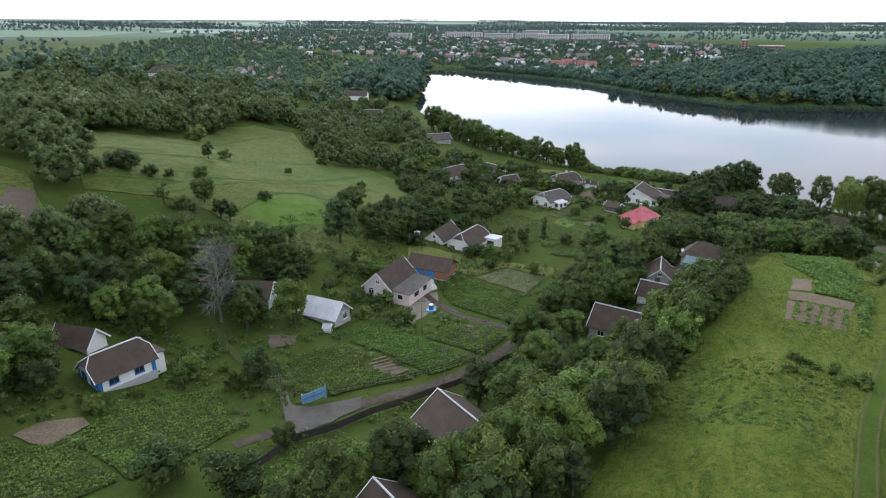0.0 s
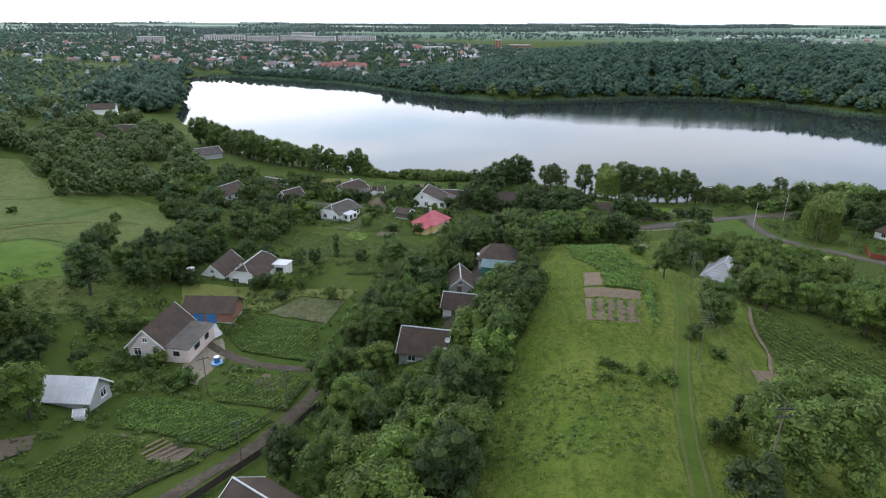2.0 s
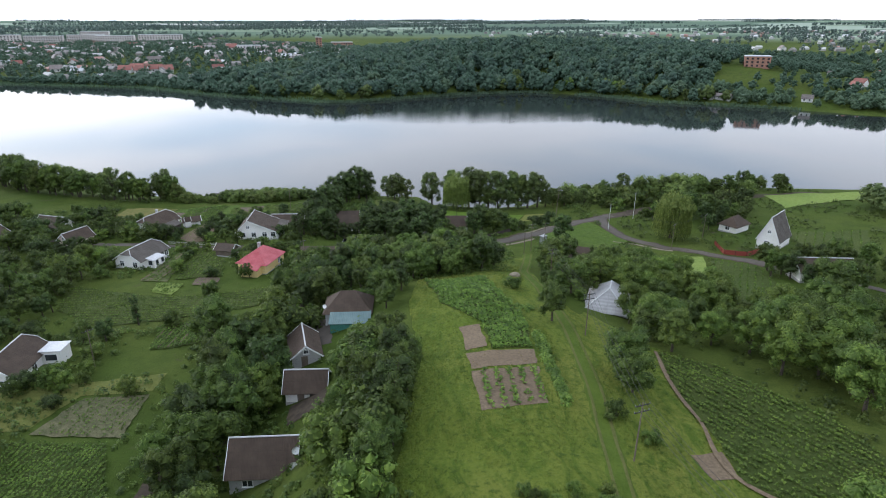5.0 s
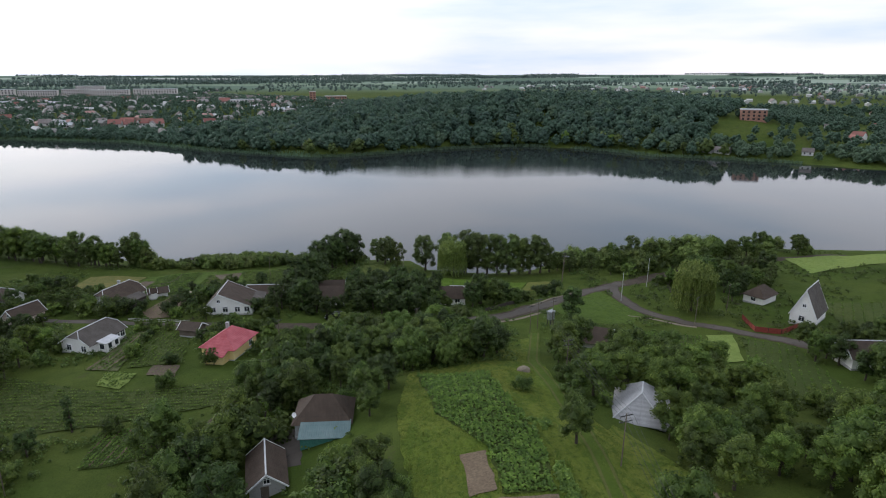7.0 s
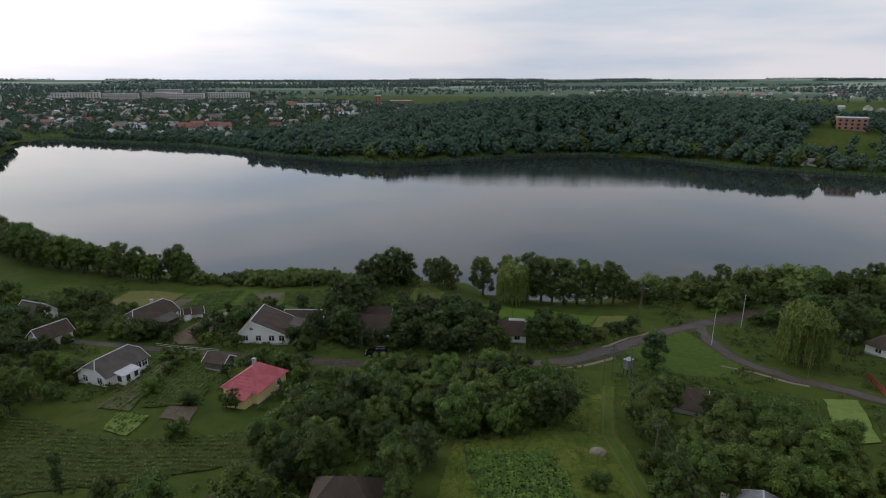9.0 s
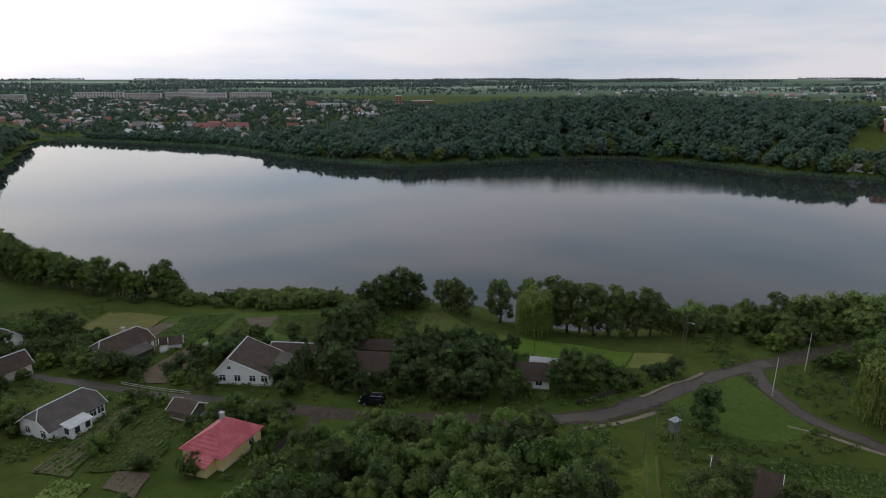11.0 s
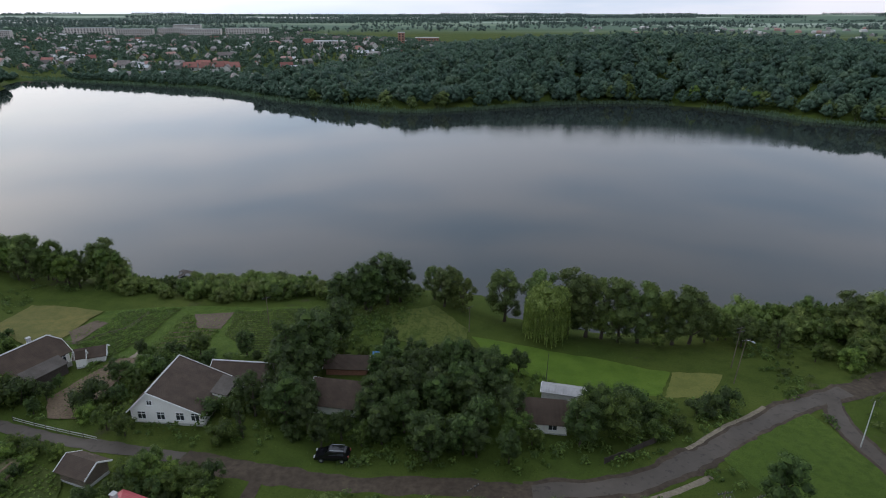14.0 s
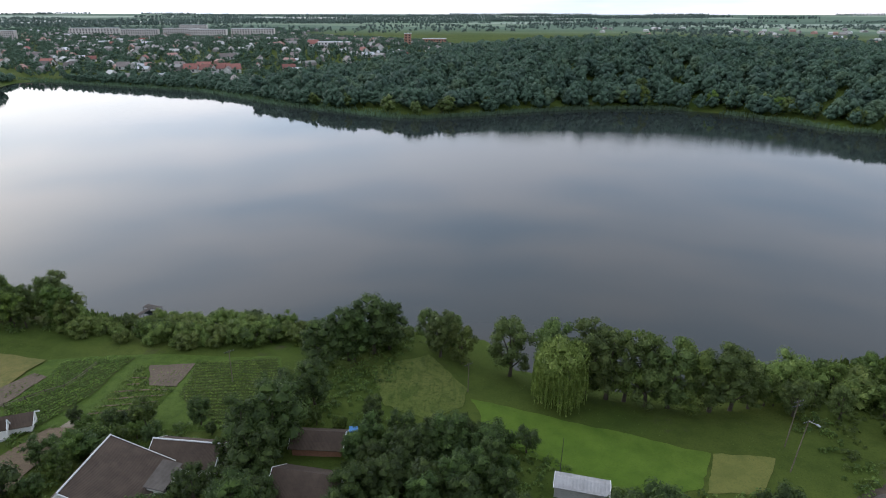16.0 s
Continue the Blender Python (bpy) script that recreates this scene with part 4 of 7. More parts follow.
TRODDEN = turf("trodden_grass", (0.112, 0.124, 0.034), (0.128, 0.128, 0.042), (0.092, 0.108, 0.026), (0.075, 0.084, 0.022))
ribbon("track", TRACK, 2.4, turf("track_grass", (0.076, 0.118, 0.015), (0.095, 0.13, 0.019), (0.062, 0.098, 0.012), (0.05, 0.08, 0.01)), "short green grass of a cart track along the ridge", "track", lift=0.17, across=4)
for dx in (-0.75, 0.75):
    ribbon("track", [(x + dx, y) for x, y in TRACK], 0.34, TRODDEN, "trodden wheel rut in grass", "track", lift=0.23, across=2)
ribbon("verge", [(20, 56.4), (28, 59.5), (34, 62.5)], 0.9, SAND, "sandy road verge", "verge", lift=0.07)
ribbon("verge", [(33, 68), (41, 74), (49, 79)], 0.8, SAND, "sandy road verge", "verge", lift=0.07)
ribbon("verge", [(54, 58.5), (59, 55), (66, 49)], 0.9, SAND, "sandy road verge", "verge", lift=0.07)
drape("pavement", [(-71.4, -18.6), (-64.6, -17.2), (-61.6, -20.4), (-63.4, -24), (-66, -22.6), (-70.5, -21)], CONCRETE, "pale concrete farmyard", "yard", 0.1)
drape("pavement", [(-63.4, -24), (-61.0, -21.8), (-57.2, -28), (-57.5, -38), (-61.5, -36), (-63.0, -31)], SAND, "bare earth yard beside the farmhouse", "yard", 0.05)
drape("pavement", [(-23.6, 3.0), (-23.2, 11), (-18.3, 10), (-17.4, 1.0)], ASPHALT, "grey stained yard", "yard", 0.08)
drape("pavement", [(-23.0, -17.5), (-18.0, -17.0), (-17.8, -12.2), (-23.0, -12.4)], DIRT, "bare yard", "yard", 0.08)

# ---- grass and plots ----
drape("grass_ridge", [(-12, -112), (45, -112), (40, -70), (14, -62), (17, -44), (20, -30), (20, -8), (19, 8), (22, 30), (26, 44), (16, 40), (12, 26), (-1, 24), (-5, 4), (-5, -18), (-9, -34), (-12, -50), (-15, -62), (-16, -80)], TURF_RIDGE, "tall yellow-green grass on the ridge", "grass", 0.13, 1.8)
drape("meadow", [(-154, -32), (-169, -9), (-181, 22), (-204, 62), (-208, 82), (-195, 92), (-174, 74), (-151, 73), (-117, 59), (-103, 37), (-98, 9), (-92, -3), (-80, -8), (-79, -20), (-88, -27), (-99, -36), (-108, -35), (-115, -40), (-122, -52), (-130, -48)], TURF_MEADOW, "pale olive-green terraced hillside meadow", "meadow", 0.15, 2.4)
drape("meadow", [(-135, -60), (-131, -57), (-118, -63), (-112, -74), (-116, -84), (-140, -80)], TURF_MEADOW, "rough pasture beside the hillside trees", "meadow", 0.15, 2.4)
drape("field", [(-127, -63), (-124, -60), (-117, -65), (-115, -70), (-119, -71)], SOIL, "bare brown patch of worn pasture", "field", 0.22, 2.0)
drape("field", [(-112, -3), (-110, -15), (-106, -28), (-99, -27), (-95, -15), (-100, -3)], TURF_LUSH, "square of greener unmown grass on the meadow", "field", 0.2, 2.0)
drape("lawn", [(-134, 74), (-120, 66), (-112, 80), (-124, 100), (-140, 96)], TURF_MEADOW, "small mown orchard meadow", "lawn", 0.15, 2.4)
drape("grass_slope", [(12, -62), (15, -44), (18, -30), (18, -8), (22, -4), (24.6, -12), (26.6, -20), (23.4, -29), (22.6, -36), (21.4, -46), (29.4, -57), (40, -69)], TURF_RIDGE, "olive grass slope beside the bean field", "grass", 0.1, 1.8)
drape("lawn", [(-70, 97), (-69, 114), (-50, 116), (-28, 115), (-21, 98), (-32, 92), (-50, 93), (-60, 92)], TURF_CROP, "green garden ground between the plots by the shore", "lawn", 0.05)
drape("lawn", [(5.6, 103), (20.4, 97.4), (38.6, 90.2), (34.4, 82.2), (28.5, 80.4), (17, 85), (8, 92)], TURF_LUSH, "bright green mown strip", "lawn", 0.07)
drape("lawn", [(38.9, 90), (46.8, 88.8), (42, 82), (34.6, 81.4)], TURF_MOWN, "olive mown patch", "lawn", 0.06)
drape("lawn", [(37, 68), (44, 71.5), (54.6, 77.2), (56, 70), (58.5, 58), (52, 52), (40, 56)], TURF_CROP, "green triangle between two roads", "lawn", 0.06)
drape("lawn", [(-74, -12), (-58, -10), (-54, -3), (-44, -2.5), (-43, 2), (-62, 1), (-78, -4)], TURF_MOWN, "dry grass strip behind the farm", "lawn", 0.05)

for line, wide in (([(-137, -33), (-137, -18), (-139, -1), (-151, 27), (-150, 51)], 1.5), ([(-123, -26), (-121, -15), (-121, 2), (-130, 38), (-132, 56)], 2.2), ([(-141, -40), (-140, -32), (-140, -24)], 1.2), ([(-126, -48), (-124, -40), (-120, -32)], 1.0),
                   ([(-106, -30), (-111, -15), (-112, -3), (-104, 2), (-93, -1)], 0.9), ([(-160, -12), (-168, 14), (-184, 48), (-190, 70)], 1.4)):
    ribbon("verge", line, wide, TURF_CROP, "dark uncut grass bank across the meadow", "verge", lift=0.27, across=4)
ribbon("path", [(-120, -31), (-118, -21), (-119, -1), (-120, 24), (-109, 33), (-100, 30)], 0.9, TRODDEN, "pale trodden path across the meadow", "path", lift=0.3, across=2)
ROWED = []


def plants(name, ring, mat, label, row=0.0, gap=0.74, step=0.34, size=0.28, tall=0.3, keep=0.95, seed=1):
    """Rows of leafy plants inside a ring, one object."""
    rng = random.Random(seed)
    cx, cy = sum(p[0] for p in ring) / len(ring), sum(p[1] for p in ring) / len(ring)
    ca, sa = math.cos(radians(row)), math.sin(radians(row))
    reach = max(math.hypot(p[0] - cx, p[1] - cy) for p in ring)
    pts = []
    v = -reach
    while v < reach:
        u = -reach
        while u < reach:
            x, y = cx + u * ca - v * sa + rng.gauss(0, 0.05), cy + u * sa + v * ca + rng.gauss(0, 0.06)
            if rng.random() < keep and inside(ring, x, y):
                pts.append((x, y))
            u += step
        v += gap
    if not pts:
        return None
    zs = height(np.array([p[0] for p in pts]), np.array([p[1] for p in pts]))
    verts, faces = [], []
    for (x, y), z in zip(pts, zs):
        s = size * rng.uniform(0.7, 1.25)
        for k in range(4):
            a = rng.uniform(0, 6.28)
            d = Vector((math.cos(a), math.sin(a), 0))
            e = Vector((-d.y, d.x, 0))
            c = Vector((x, y, z + 0.18))
            o = len(verts)
            lift = tall * rng.uniform(0.5, 1.1)
            verts += [tuple(c), tuple(c + d * s * 0.6 + e * s * 0.45 + Vector((0, 0, lift))), tuple(c + d * s * 1.2 + Vector((0, 0, lift * 0.75))), tuple(c + d * s * 0.6 - e * s * 0.45 + Vector((0, 0, lift)))]
            faces.append((o, o + 1, o + 2, o + 3))
    ob = mesh_ob(name, verts, faces, mat)
    return tagged(ob, label, "crop", kind="stuff")


def inside(ring, x, y):
    odd = False
    for (ax, ay), (bx, by) in zip(ring, ring[1:] + ring[:1]):
        if (ay > y) != (by > y) and x < (bx - ax) * (y - ay) / (by - ay) + ax:
            odd = not odd
    return odd


def beds(ring, row, gap=2.2):
    """Low earth balks and paths between garden beds, each bed a strip of its own."""
    cx, cy = sum(p[0] for p in ring) / len(ring), sum(p[1] for p in ring) / len(ring)
    ca, sa = math.cos(radians(row)), math.sin(radians(row))
    reach = max(math.hypot(p[0] - cx, p[1] - cy) for p in ring)
    v = -reach
    while v < reach:
        run = []
        u = -reach
        while u <= reach:
            x, y = cx + u * ca - v * sa, cy + u * sa + v * ca
            if inside(ring, x, y):
                run.append((x, y))
            u += 1.2
        if len(run) > 2:
            ribbon("garden_path", run, 0.34, SOIL_PALE, "trodden path between garden beds", "path", 0.3, 2)
        v += gap


def plot(ring, soil, label, crop=None, row=0, crop_label="low green potato plants in rows", seed=1, **kw):
    drape("garden_plot", ring, soil, label, "plot", 0.14 + 0.006 * (len(ROWED) % 8), ragged=0.3)
    ROWED.append(ring)
    if crop:
        plants("potato_plants", ring, crop, crop_label, row, seed=seed, **kw)


plot([(-69.5, -86.2), (-64.7, -75.1), (-55.2, -82.6), (-54.9, -94.6), (-65.6, -93.6)], TURF_ROWS, "green potato field below the blue-trimmed house", LEAF_CROP, 65, seed=1)
plot([(-77, -100), (-68.1, -97), (-65.6, -94), (-55.6, -95.6), (-56, -106), (-72, -108)], TURF_ROWS, "green potato field", LEAF_CROP, 65, seed=2)
plot([(-70.6, -96.6), (-71.2, -93.2), (-69.4, -89.9), (-67.6, -90.4), (-66.5, -95.6)], SOIL_PALE, "patch of bare dry soil")
plot([(-64.5, -64.7), (-62.4, -53.2), (-57, -53.4), (-53.4, -58.6), (-46.5, -56), (-52, -67.6), (-56.9, -69.6)], TURF_ROWS, "green garden plot behind the gate", LEAF_CROP, 60, seed=3)
plot([(-61.2, -51.2), (-63.8, -43.6), (-52.7, -43.1), (-41.6, -46.6), (-45.2, -53.6)], TURF_ROWS, "green garden plot beside the lane", LEAF_CROP, 60, seed=4)
plot([(-52.2, -42.4), (-51.8, -35), (-40.6, -34.6), (-40.8, -44.2)], TURF_ROWS, "kitchen garden plot", LEAF_CROP, 62, seed=5)
plot([(-49.8, -37.0), (-48.3, -33.8), (-43.5, -35.2), (-44.5, -39.6)], SOIL, "bare beds in rows", LEAF_LIGHT, 62, "young seedlings in rows", seed=6, gap=0.9, step=0.7, size=0.14, tall=0.15, keep=0.6)
plot([(-52.9, -57.6), (-52.0, -54.4), (-48.4, -54.4), (-49.0, -58.0)], SOIL, "dark bare soil bed")
plot([(-60.7, -56.3), (-59.3, -52.6), (-57.2, -53.2), (-58.2, -57.4)], SOIL, "dark bare soil bed")
plot([(-58.6, -12.8), (-46.2, -15.2), (-41.4, -29.4), (-55.6, -26.2), (-58.8, -22.6)], TURF_ROWS, "dense green potato field by the farm", LEAF_CROP, 78, seed=7)
plot([(-57.2, -11.6), (-53.3, -3.9), (-44.2, -3.5), (-44.8, -14.2)], turf("thin_crop", (0.12, 0.12, 0.06), (0.16, 0.145, 0.08), (0.09, 0.1, 0.045), (0.07, 0.075, 0.035), 0.08, 0.9, 5), "thin pale crop on dry soil", LEAF_CROP, 80, "sparse young plants", seed=8, keep=0.5, size=0.2, tall=0.2)
plot([(-44.2, -92), (-46.5, -90.1), (-46.3, -79.2), (-43.4, -74.7), (-37.4, -76.8), (-35.2, -86)], TURF_ROWS, "green garden plot below the lane", LEAF_CROP, 70, seed=9)
plot([(-0.1, -25.3), (7.9, -25.2), (6.6, -33.2), (-0.7, -34)], SOIL_PALE, "bare pale bed with young plants in rows", LEAF_LIGHT, 84, "small seedlings in rows", seed=10, gap=1.45, step=0.62, size=0.42, tall=0.3, keep=0.92)
plot([(0.1, -20.8), (8.8, -20.6), (8.0, -24.6), (-0.2, -24.7)], SOIL_PALE, "bare pale garden bed", LEAF_STRAW, 0, "dry short stalks", seed=11, keep=0.25, size=0.1, tall=0.12)
plot([(0.9, -11.2), (3.6, -11.1), (3.1, -19.4), (0.3, -19.6)], SOIL_PALE, "bare pale garden bed")
plot([(-0.4, 20), (9.8, 14.5), (10.6, -8.3), (8.8, -20.2), (3.5, -20.2), (4.1, -10.5), (0.0, 0.5)], TURF_ROWS, "green vegetable plot on the ridge", LEAF_CROP, 84, "leafy green potato plants in rows", seed=12, size=0.4)
plot([(7.2, -3.0), (10.2, -3.4), (10.0, -8.6), (7.4, -8.0)], SOIL, "bare soil corner")
plot([(25.7, -20.6), (32.1, -24.0), (33.6, -30.8), (37.4, -37.4), (37.6, -46.4), (29.6, -56.6), (21.2, -46.2), (22.6, -36.4), (23.2, -28.6)], TURF_ROWS, "green hillside field of beans and beets", LEAF_CROP, 112, "patchy green bean plants in rows", seed=13, gap=0.95, keep=0.8, size=0.28)
ribbon("garden_path", [(25.2, -20.8), (23.0, -28.6), (22.3, -36.4), (21.0, -46), (28.8, -56.6)], 0.5, SOIL_PALE, "bare earth edge of the bean field", "path", 0.32, 2)
plot([(18.2, -41.9), (21.6, -41.9), (21.1, -45.6), (18.6, -45.6)], SOIL_PALE, "corner of bare soil")
plot([(64.6, 43.2), (70.6, 42.8), (62.7, 27.2), (55.8, 25.8)], TURF_PALE, "pale green square of young crop")
plot([(71.4, 40.4), (78.6, 35), (71.2, 12.4), (58.4, 4.7), (52.3, 8.8), (63.4, 27)], TURF_ROWS, "dark green bean field in rows", LEAF_CROP, 55, seed=14, gap=1.4, step=0.8, keep=0.6)
plot([(50, 47.6), (63, 42.6), (55.0, 26.2), (47.2, 28.0)], TURF_ROWS, "dark green field below the road", LEAF_CROP, 60, seed=15, keep=0.5)
plot([(-86.6, 105.7), (-85.4, 116.0), (-69.4, 113.7), (-70.6, 102), (-75.5, 98.7)], TURF_GOLD, "small golden field of ripening grain")
plot([(-66.9, 98.6), (-70.9, 104.2), (-68.0, 108.8), (-65.1, 107.6)], SOIL, "grey bare soil strip", LEAF_CROP, 80, "thin young plants", seed=16, keep=0.25, size=0.16, tall=0.15)
plot([(-66.0, 98.5), (-64.6, 106.8), (-65.8, 113.0), (-53.6, 114.4), (-54.6, 101.8), (-56.8, 95.5), (-59.0, 88.6)], TURF_ROWS, "green potato strip near the shore", LEAF_CROP, 62, seed=17, gap=0.8)
plot([(-51.4, 110.5), (-50.1, 111.6), (-46.8, 104.6), (-42.1, 103.7), (-42.9, 94.4), (-52.5, 95.0), (-51.4, 103.4)], TURF_CROP, "light green garden strip with beds", LEAF_LIGHT, 80, "mixed green vegetables", seed=18, keep=0.6)
beds([(-51.4, 110.5), (-50.1, 111.6), (-46.8, 104.6), (-42.1, 103.7), (-42.9, 94.4), (-52.5, 95.0), (-51.4, 103.4)], 4, 2.0)
plot([(-49.8, 111.7), (-42.0, 112.2), (-42.1, 104.5), (-46.7, 104.8)], SOIL, "dark bare soil strip", LEAF_LIGHT, 85, "seedlings in rows", seed=20, gap=0.9, step=0.6, size=0.14, tall=0.12, keep=0.5)
plot([(-41.7, 112.4), (-28.4, 114.4), (-24.5, 104.0), (-22.6, 92.7), (-29.7, 92.5), (-40.4, 101.4)], TURF_ROWS, "green potato strip near the shore", LEAF_CROP, 2, seed=21, gap=0.95)
drape("meadow", [(-11.4, 110.9), (-1.5, 117.2), (5.2, 106.0), (4.2, 100.1), (-0.8, 96.8), (-7.8, 99.1)], TURF_MEADOW, "weedy pale meadow behind the dark trees", "meadow", 0.1)
plot([(-57.6, 75.4), (-60.6, 80.6), (-55.4, 93), (-51.8, 93), (-53, 75)], SOIL_PALE, "sandy garden with scattered seedlings", LEAF_LIGHT, 70, "scattered small seedlings", seed=22, gap=1.2, step=0.9, size=0.2, tall=0.2, keep=0.5)
KITCHEN = turf("kitchen_garden", (0.12, 0.12, 0.05), (0.085, 0.12, 0.035), (0.15, 0.125, 0.08), (0.06, 0.07, 0.026), 0.15, 0.9, 4)
ring = [(-60.6, 46), (-57.4, 66.4), (-53.6, 65), (-54.6, 45)]
plot(ring, KITCHEN, "kitchen garden with many small beds", LEAF_CROP, 80, "mixed vegetables in short rows", seed=19, gap=1.1, keep=0.6)
beds(ring, 82, 1.9)
plot([(-53.3, 46), (-53, 64.6), (-47.6, 63), (-43.6, 52), (-43.8, 46.6)], TURF_ROWS, "mown green garden lawn", LEAF_CROP, 80, "patchy low plants", seed=28, gap=0.9, keep=0.5)
plot([(-48.8, 42.6), (-48.5, 46.2), (-43.4, 45.6), (-43, 40)], SOIL, "bare brown garden bed", LEAF_LIGHT, 80, "seedlings in rows", seed=23, gap=0.9, keep=0.4, size=0.15, tall=0.12)
plot([(-56, 38.4), (-56.2, 44.4), (-50.6, 43.4), (-51.4, 36.6)], TURF_PALE, "pale green square bed", LEAF_CROP, 80, seed=24, keep=0.5)
plot([(-74, 46), (-57, 37), (-50, 35.4), (-31, 36), (-28, 28), (-41, 24.5), (-60, 22), (-72, 32)], TURF_ROWS, "broad green garden field in rows", LEAF_CROP, -6, "low green plants in long rows", seed=27, gap=1.15, step=0.4, keep=0.75)
plot([(-48.4, 10.8), (-49.4, 21.6), (-38.4, 20.6), (-37.4, 11.6)], TURF_ROWS, "green vegetable field in rows", LEAF_CROP, 80, seed=25)
beds([(-48.2, 11), (-49, 21.4), (-43.5, 21), (-43, 11.4)], 84, 1.7)
plot([(-71.8, -58.6), (-68.6, -55.4), (-66.4, -58.4), (-68.4, -62)], SOIL, "dark turned soil by the pale-roofed house", LEAF_CROP, 60, "a few young plants", seed=26, keep=0.15, size=0.25)
beds([(-54.6, -56.9), (-53.5, -53), (-49.2, -54.7), (-49.7, -58)], 65, 0.9)
beds([(-49.6, -37), (-48.3, -34), (-43.7, -35.3), (-44.6, -39.2)], 62, 1.0)
plot([(126, 100), (170, 101), (152, 89), (122, 83)], TURF_PALE, "pale green field on the far slope")
plot([(103, 57), (124, 53), (101.3, 26.1), (92.7, 33.0)], TURF_ROWS, "striped green hayfield", LEAF_CROP, 50, "low green hay in stripes", seed=29, gap=2.0, step=0.7, keep=0.6)
plot([(58.6, -11.6), (70, -12), (53, -34.1), (48.6, -30.7)], TURF_PALE, "pale mown field")

# ---- trees ----
BLOBS = {}


def leaf_cloud(rng, lobes, count, leaf, droop=0.0, core=0.8, loose=0.32):
    """Leaf clumps over the skin of many lobes, with dark cores; lobes as (x, y, z, r), a negative r for a leafless heart."""
    verts, faces = [], []
    skins = [q for q in lobes if q[3] > 0]
    total = sum(q[3] ** 2 for q in skins)
    balls = [(Vector(q[:3]), abs(q[3])) for q in lobes]
    for lx, ly, lz, r in skins:
        at = Vector((lx, ly, lz))
        close = [(c, (q * 0.74) ** 2) for c, q in balls if c != at and (c - at).length < q + r * 1.2]
        for _ in range(int(count * r * r / total)):
            d = Vector((rng.gauss(0, 1), rng.gauss(0, 1), rng.gauss(0.3, 1))).normalized()
            p = at + d * r * rng.uniform(0.78, 1.16)
            if any((p - c).length_squared < q for c, q in close):
                continue
            n = (d + Vector((rng.gauss(0, loose), rng.gauss(0, loose), rng.gauss(0.2, loose)))).normalized()
            t = n.cross(Vector((rng.gauss(0, 1), rng.gauss(0, 1), rng.gauss(0, 1)))).normalized()
            if droop:
                t = (t * (1 - droop) + Vector((0, 0, -1)) * droop).normalized()
                n = (n - t * n.dot(t)).normalized()
            b = n.cross(t)
            s = leaf * rng.uniform(0.6, 1.35)
            o = len(verts)
            verts += [tuple(p - t * s), tuple(p + b * s * 0.55 + n * s * 0.12), tuple(p + t * s), tuple(p - b * s * 0.55 + n * s * 0.12)]
            faces.append((o, o + 1, o + 2, o + 3))
    for lx, ly, lz, r in lobes:
        o = len(verts)
        q = abs(r) * core
        for k in range(6):
            a = k * math.pi / 3 + rng.uniform(-0.2, 0.2)
            verts.append((lx + q * math.cos(a) * rng.uniform(0.8, 1.1), ly + q * math.sin(a) * rng.uniform(0.8, 1.1), lz + q * rng.uniform(-0.25, 0.25)))
        verts += [(lx, ly, lz + q), (lx, ly, lz - q * 0.9)]
        for k in range(6):
            faces += [(o + k, o + (k + 1) % 6, o + 6), (o + (k + 1) % 6, o + k, o + 7)]
    return verts, faces


def crown_lobes(rng, base, top, reach, count, size, taper=0.5):
    """Many small boughs round a crown of uneven outline, and hearts inside it."""
    out, n = [], int(count * 2.1)
    for k in range(n):
        s = (k + rng.random()) / n
        z = base + (top - base) * s + rng.gauss(0, 0.12) * size
        half = reach * math.sin(math.pi * (0.16 + 0.72 * s)) ** taper
        a = rng.uniform(0, 6.283)
        d = half * (rng.uniform(0.74, 1.08) if rng.random() < 0.74 else rng.uniform(0.1, 0.74))
        out.append((d * math.cos(a), d * math.sin(a), z, size * rng.uniform(0.42, 0.86)))
    for s in (0.25, 0.5, 0.75):
        out.append((0, 0, base + (top - base) * s, -0.42 * reach * math.sin(math.pi * (0.16 + 0.72 * s)) ** taper))
    return out


def tree_kind(name, seed, leaves, tall=8.0, reach=3.0, lobes=16, size=1.25, count=2000, leaf=0.24, start=0.28, bark=None, droop=0.0, taper=0.5, trunk=True, label="", category="tree"):
    """One tree of a kind, kept far below ground as the pattern for copies."""
    rng = random.Random(seed)
    root = empty(name, pose(0, 0, 0), label, category, "trees of the village")
    base = tall * start
    L = crown_lobes(rng, base + size * 0.5, tall - size * 0.8, reach - size * 0.6, lobes, size, taper)
    bm = bmesh.new()
    if trunk:
        r0 = tall * 0.028
        mid = Vector((rng.uniform(-0.2, 0.2), rng.uniform(-0.2, 0.2), base * 0.9))
        tube(bm, (0, 0, -0.8), mid, r0 * 1.25, r0 * 0.85, 7)
        tube(bm, mid, (mid.x * 1.6, mid.y * 1.6, tall * 0.72), r0 * 0.85, r0 * 0.25, 6)
        for lx, ly, lz, r in L[:: max(1, len(L) // 6)]:
            tube(bm, mid.lerp(Vector((mid.x, mid.y, tall * 0.6)), rng.uniform(0, 0.5)), (lx, ly, lz), r0 * 0.42, r0 * 0.12, 5)
    else:
        for k in range(4):
            a = rng.uniform(0, 6.28)
            tube(bm, (0, 0, -0.4), (math.cos(a) * reach * 0.45, math.sin(a) * reach * 0.45, tall * 0.6), 0.05, 0.02, 4)
    part("trunk", bm, bark or BARK, root)
    v, f = leaf_cloud(rng, L, count, leaf, droop)
    mesh_ob("crown", v, f, leaves, root)
    return root


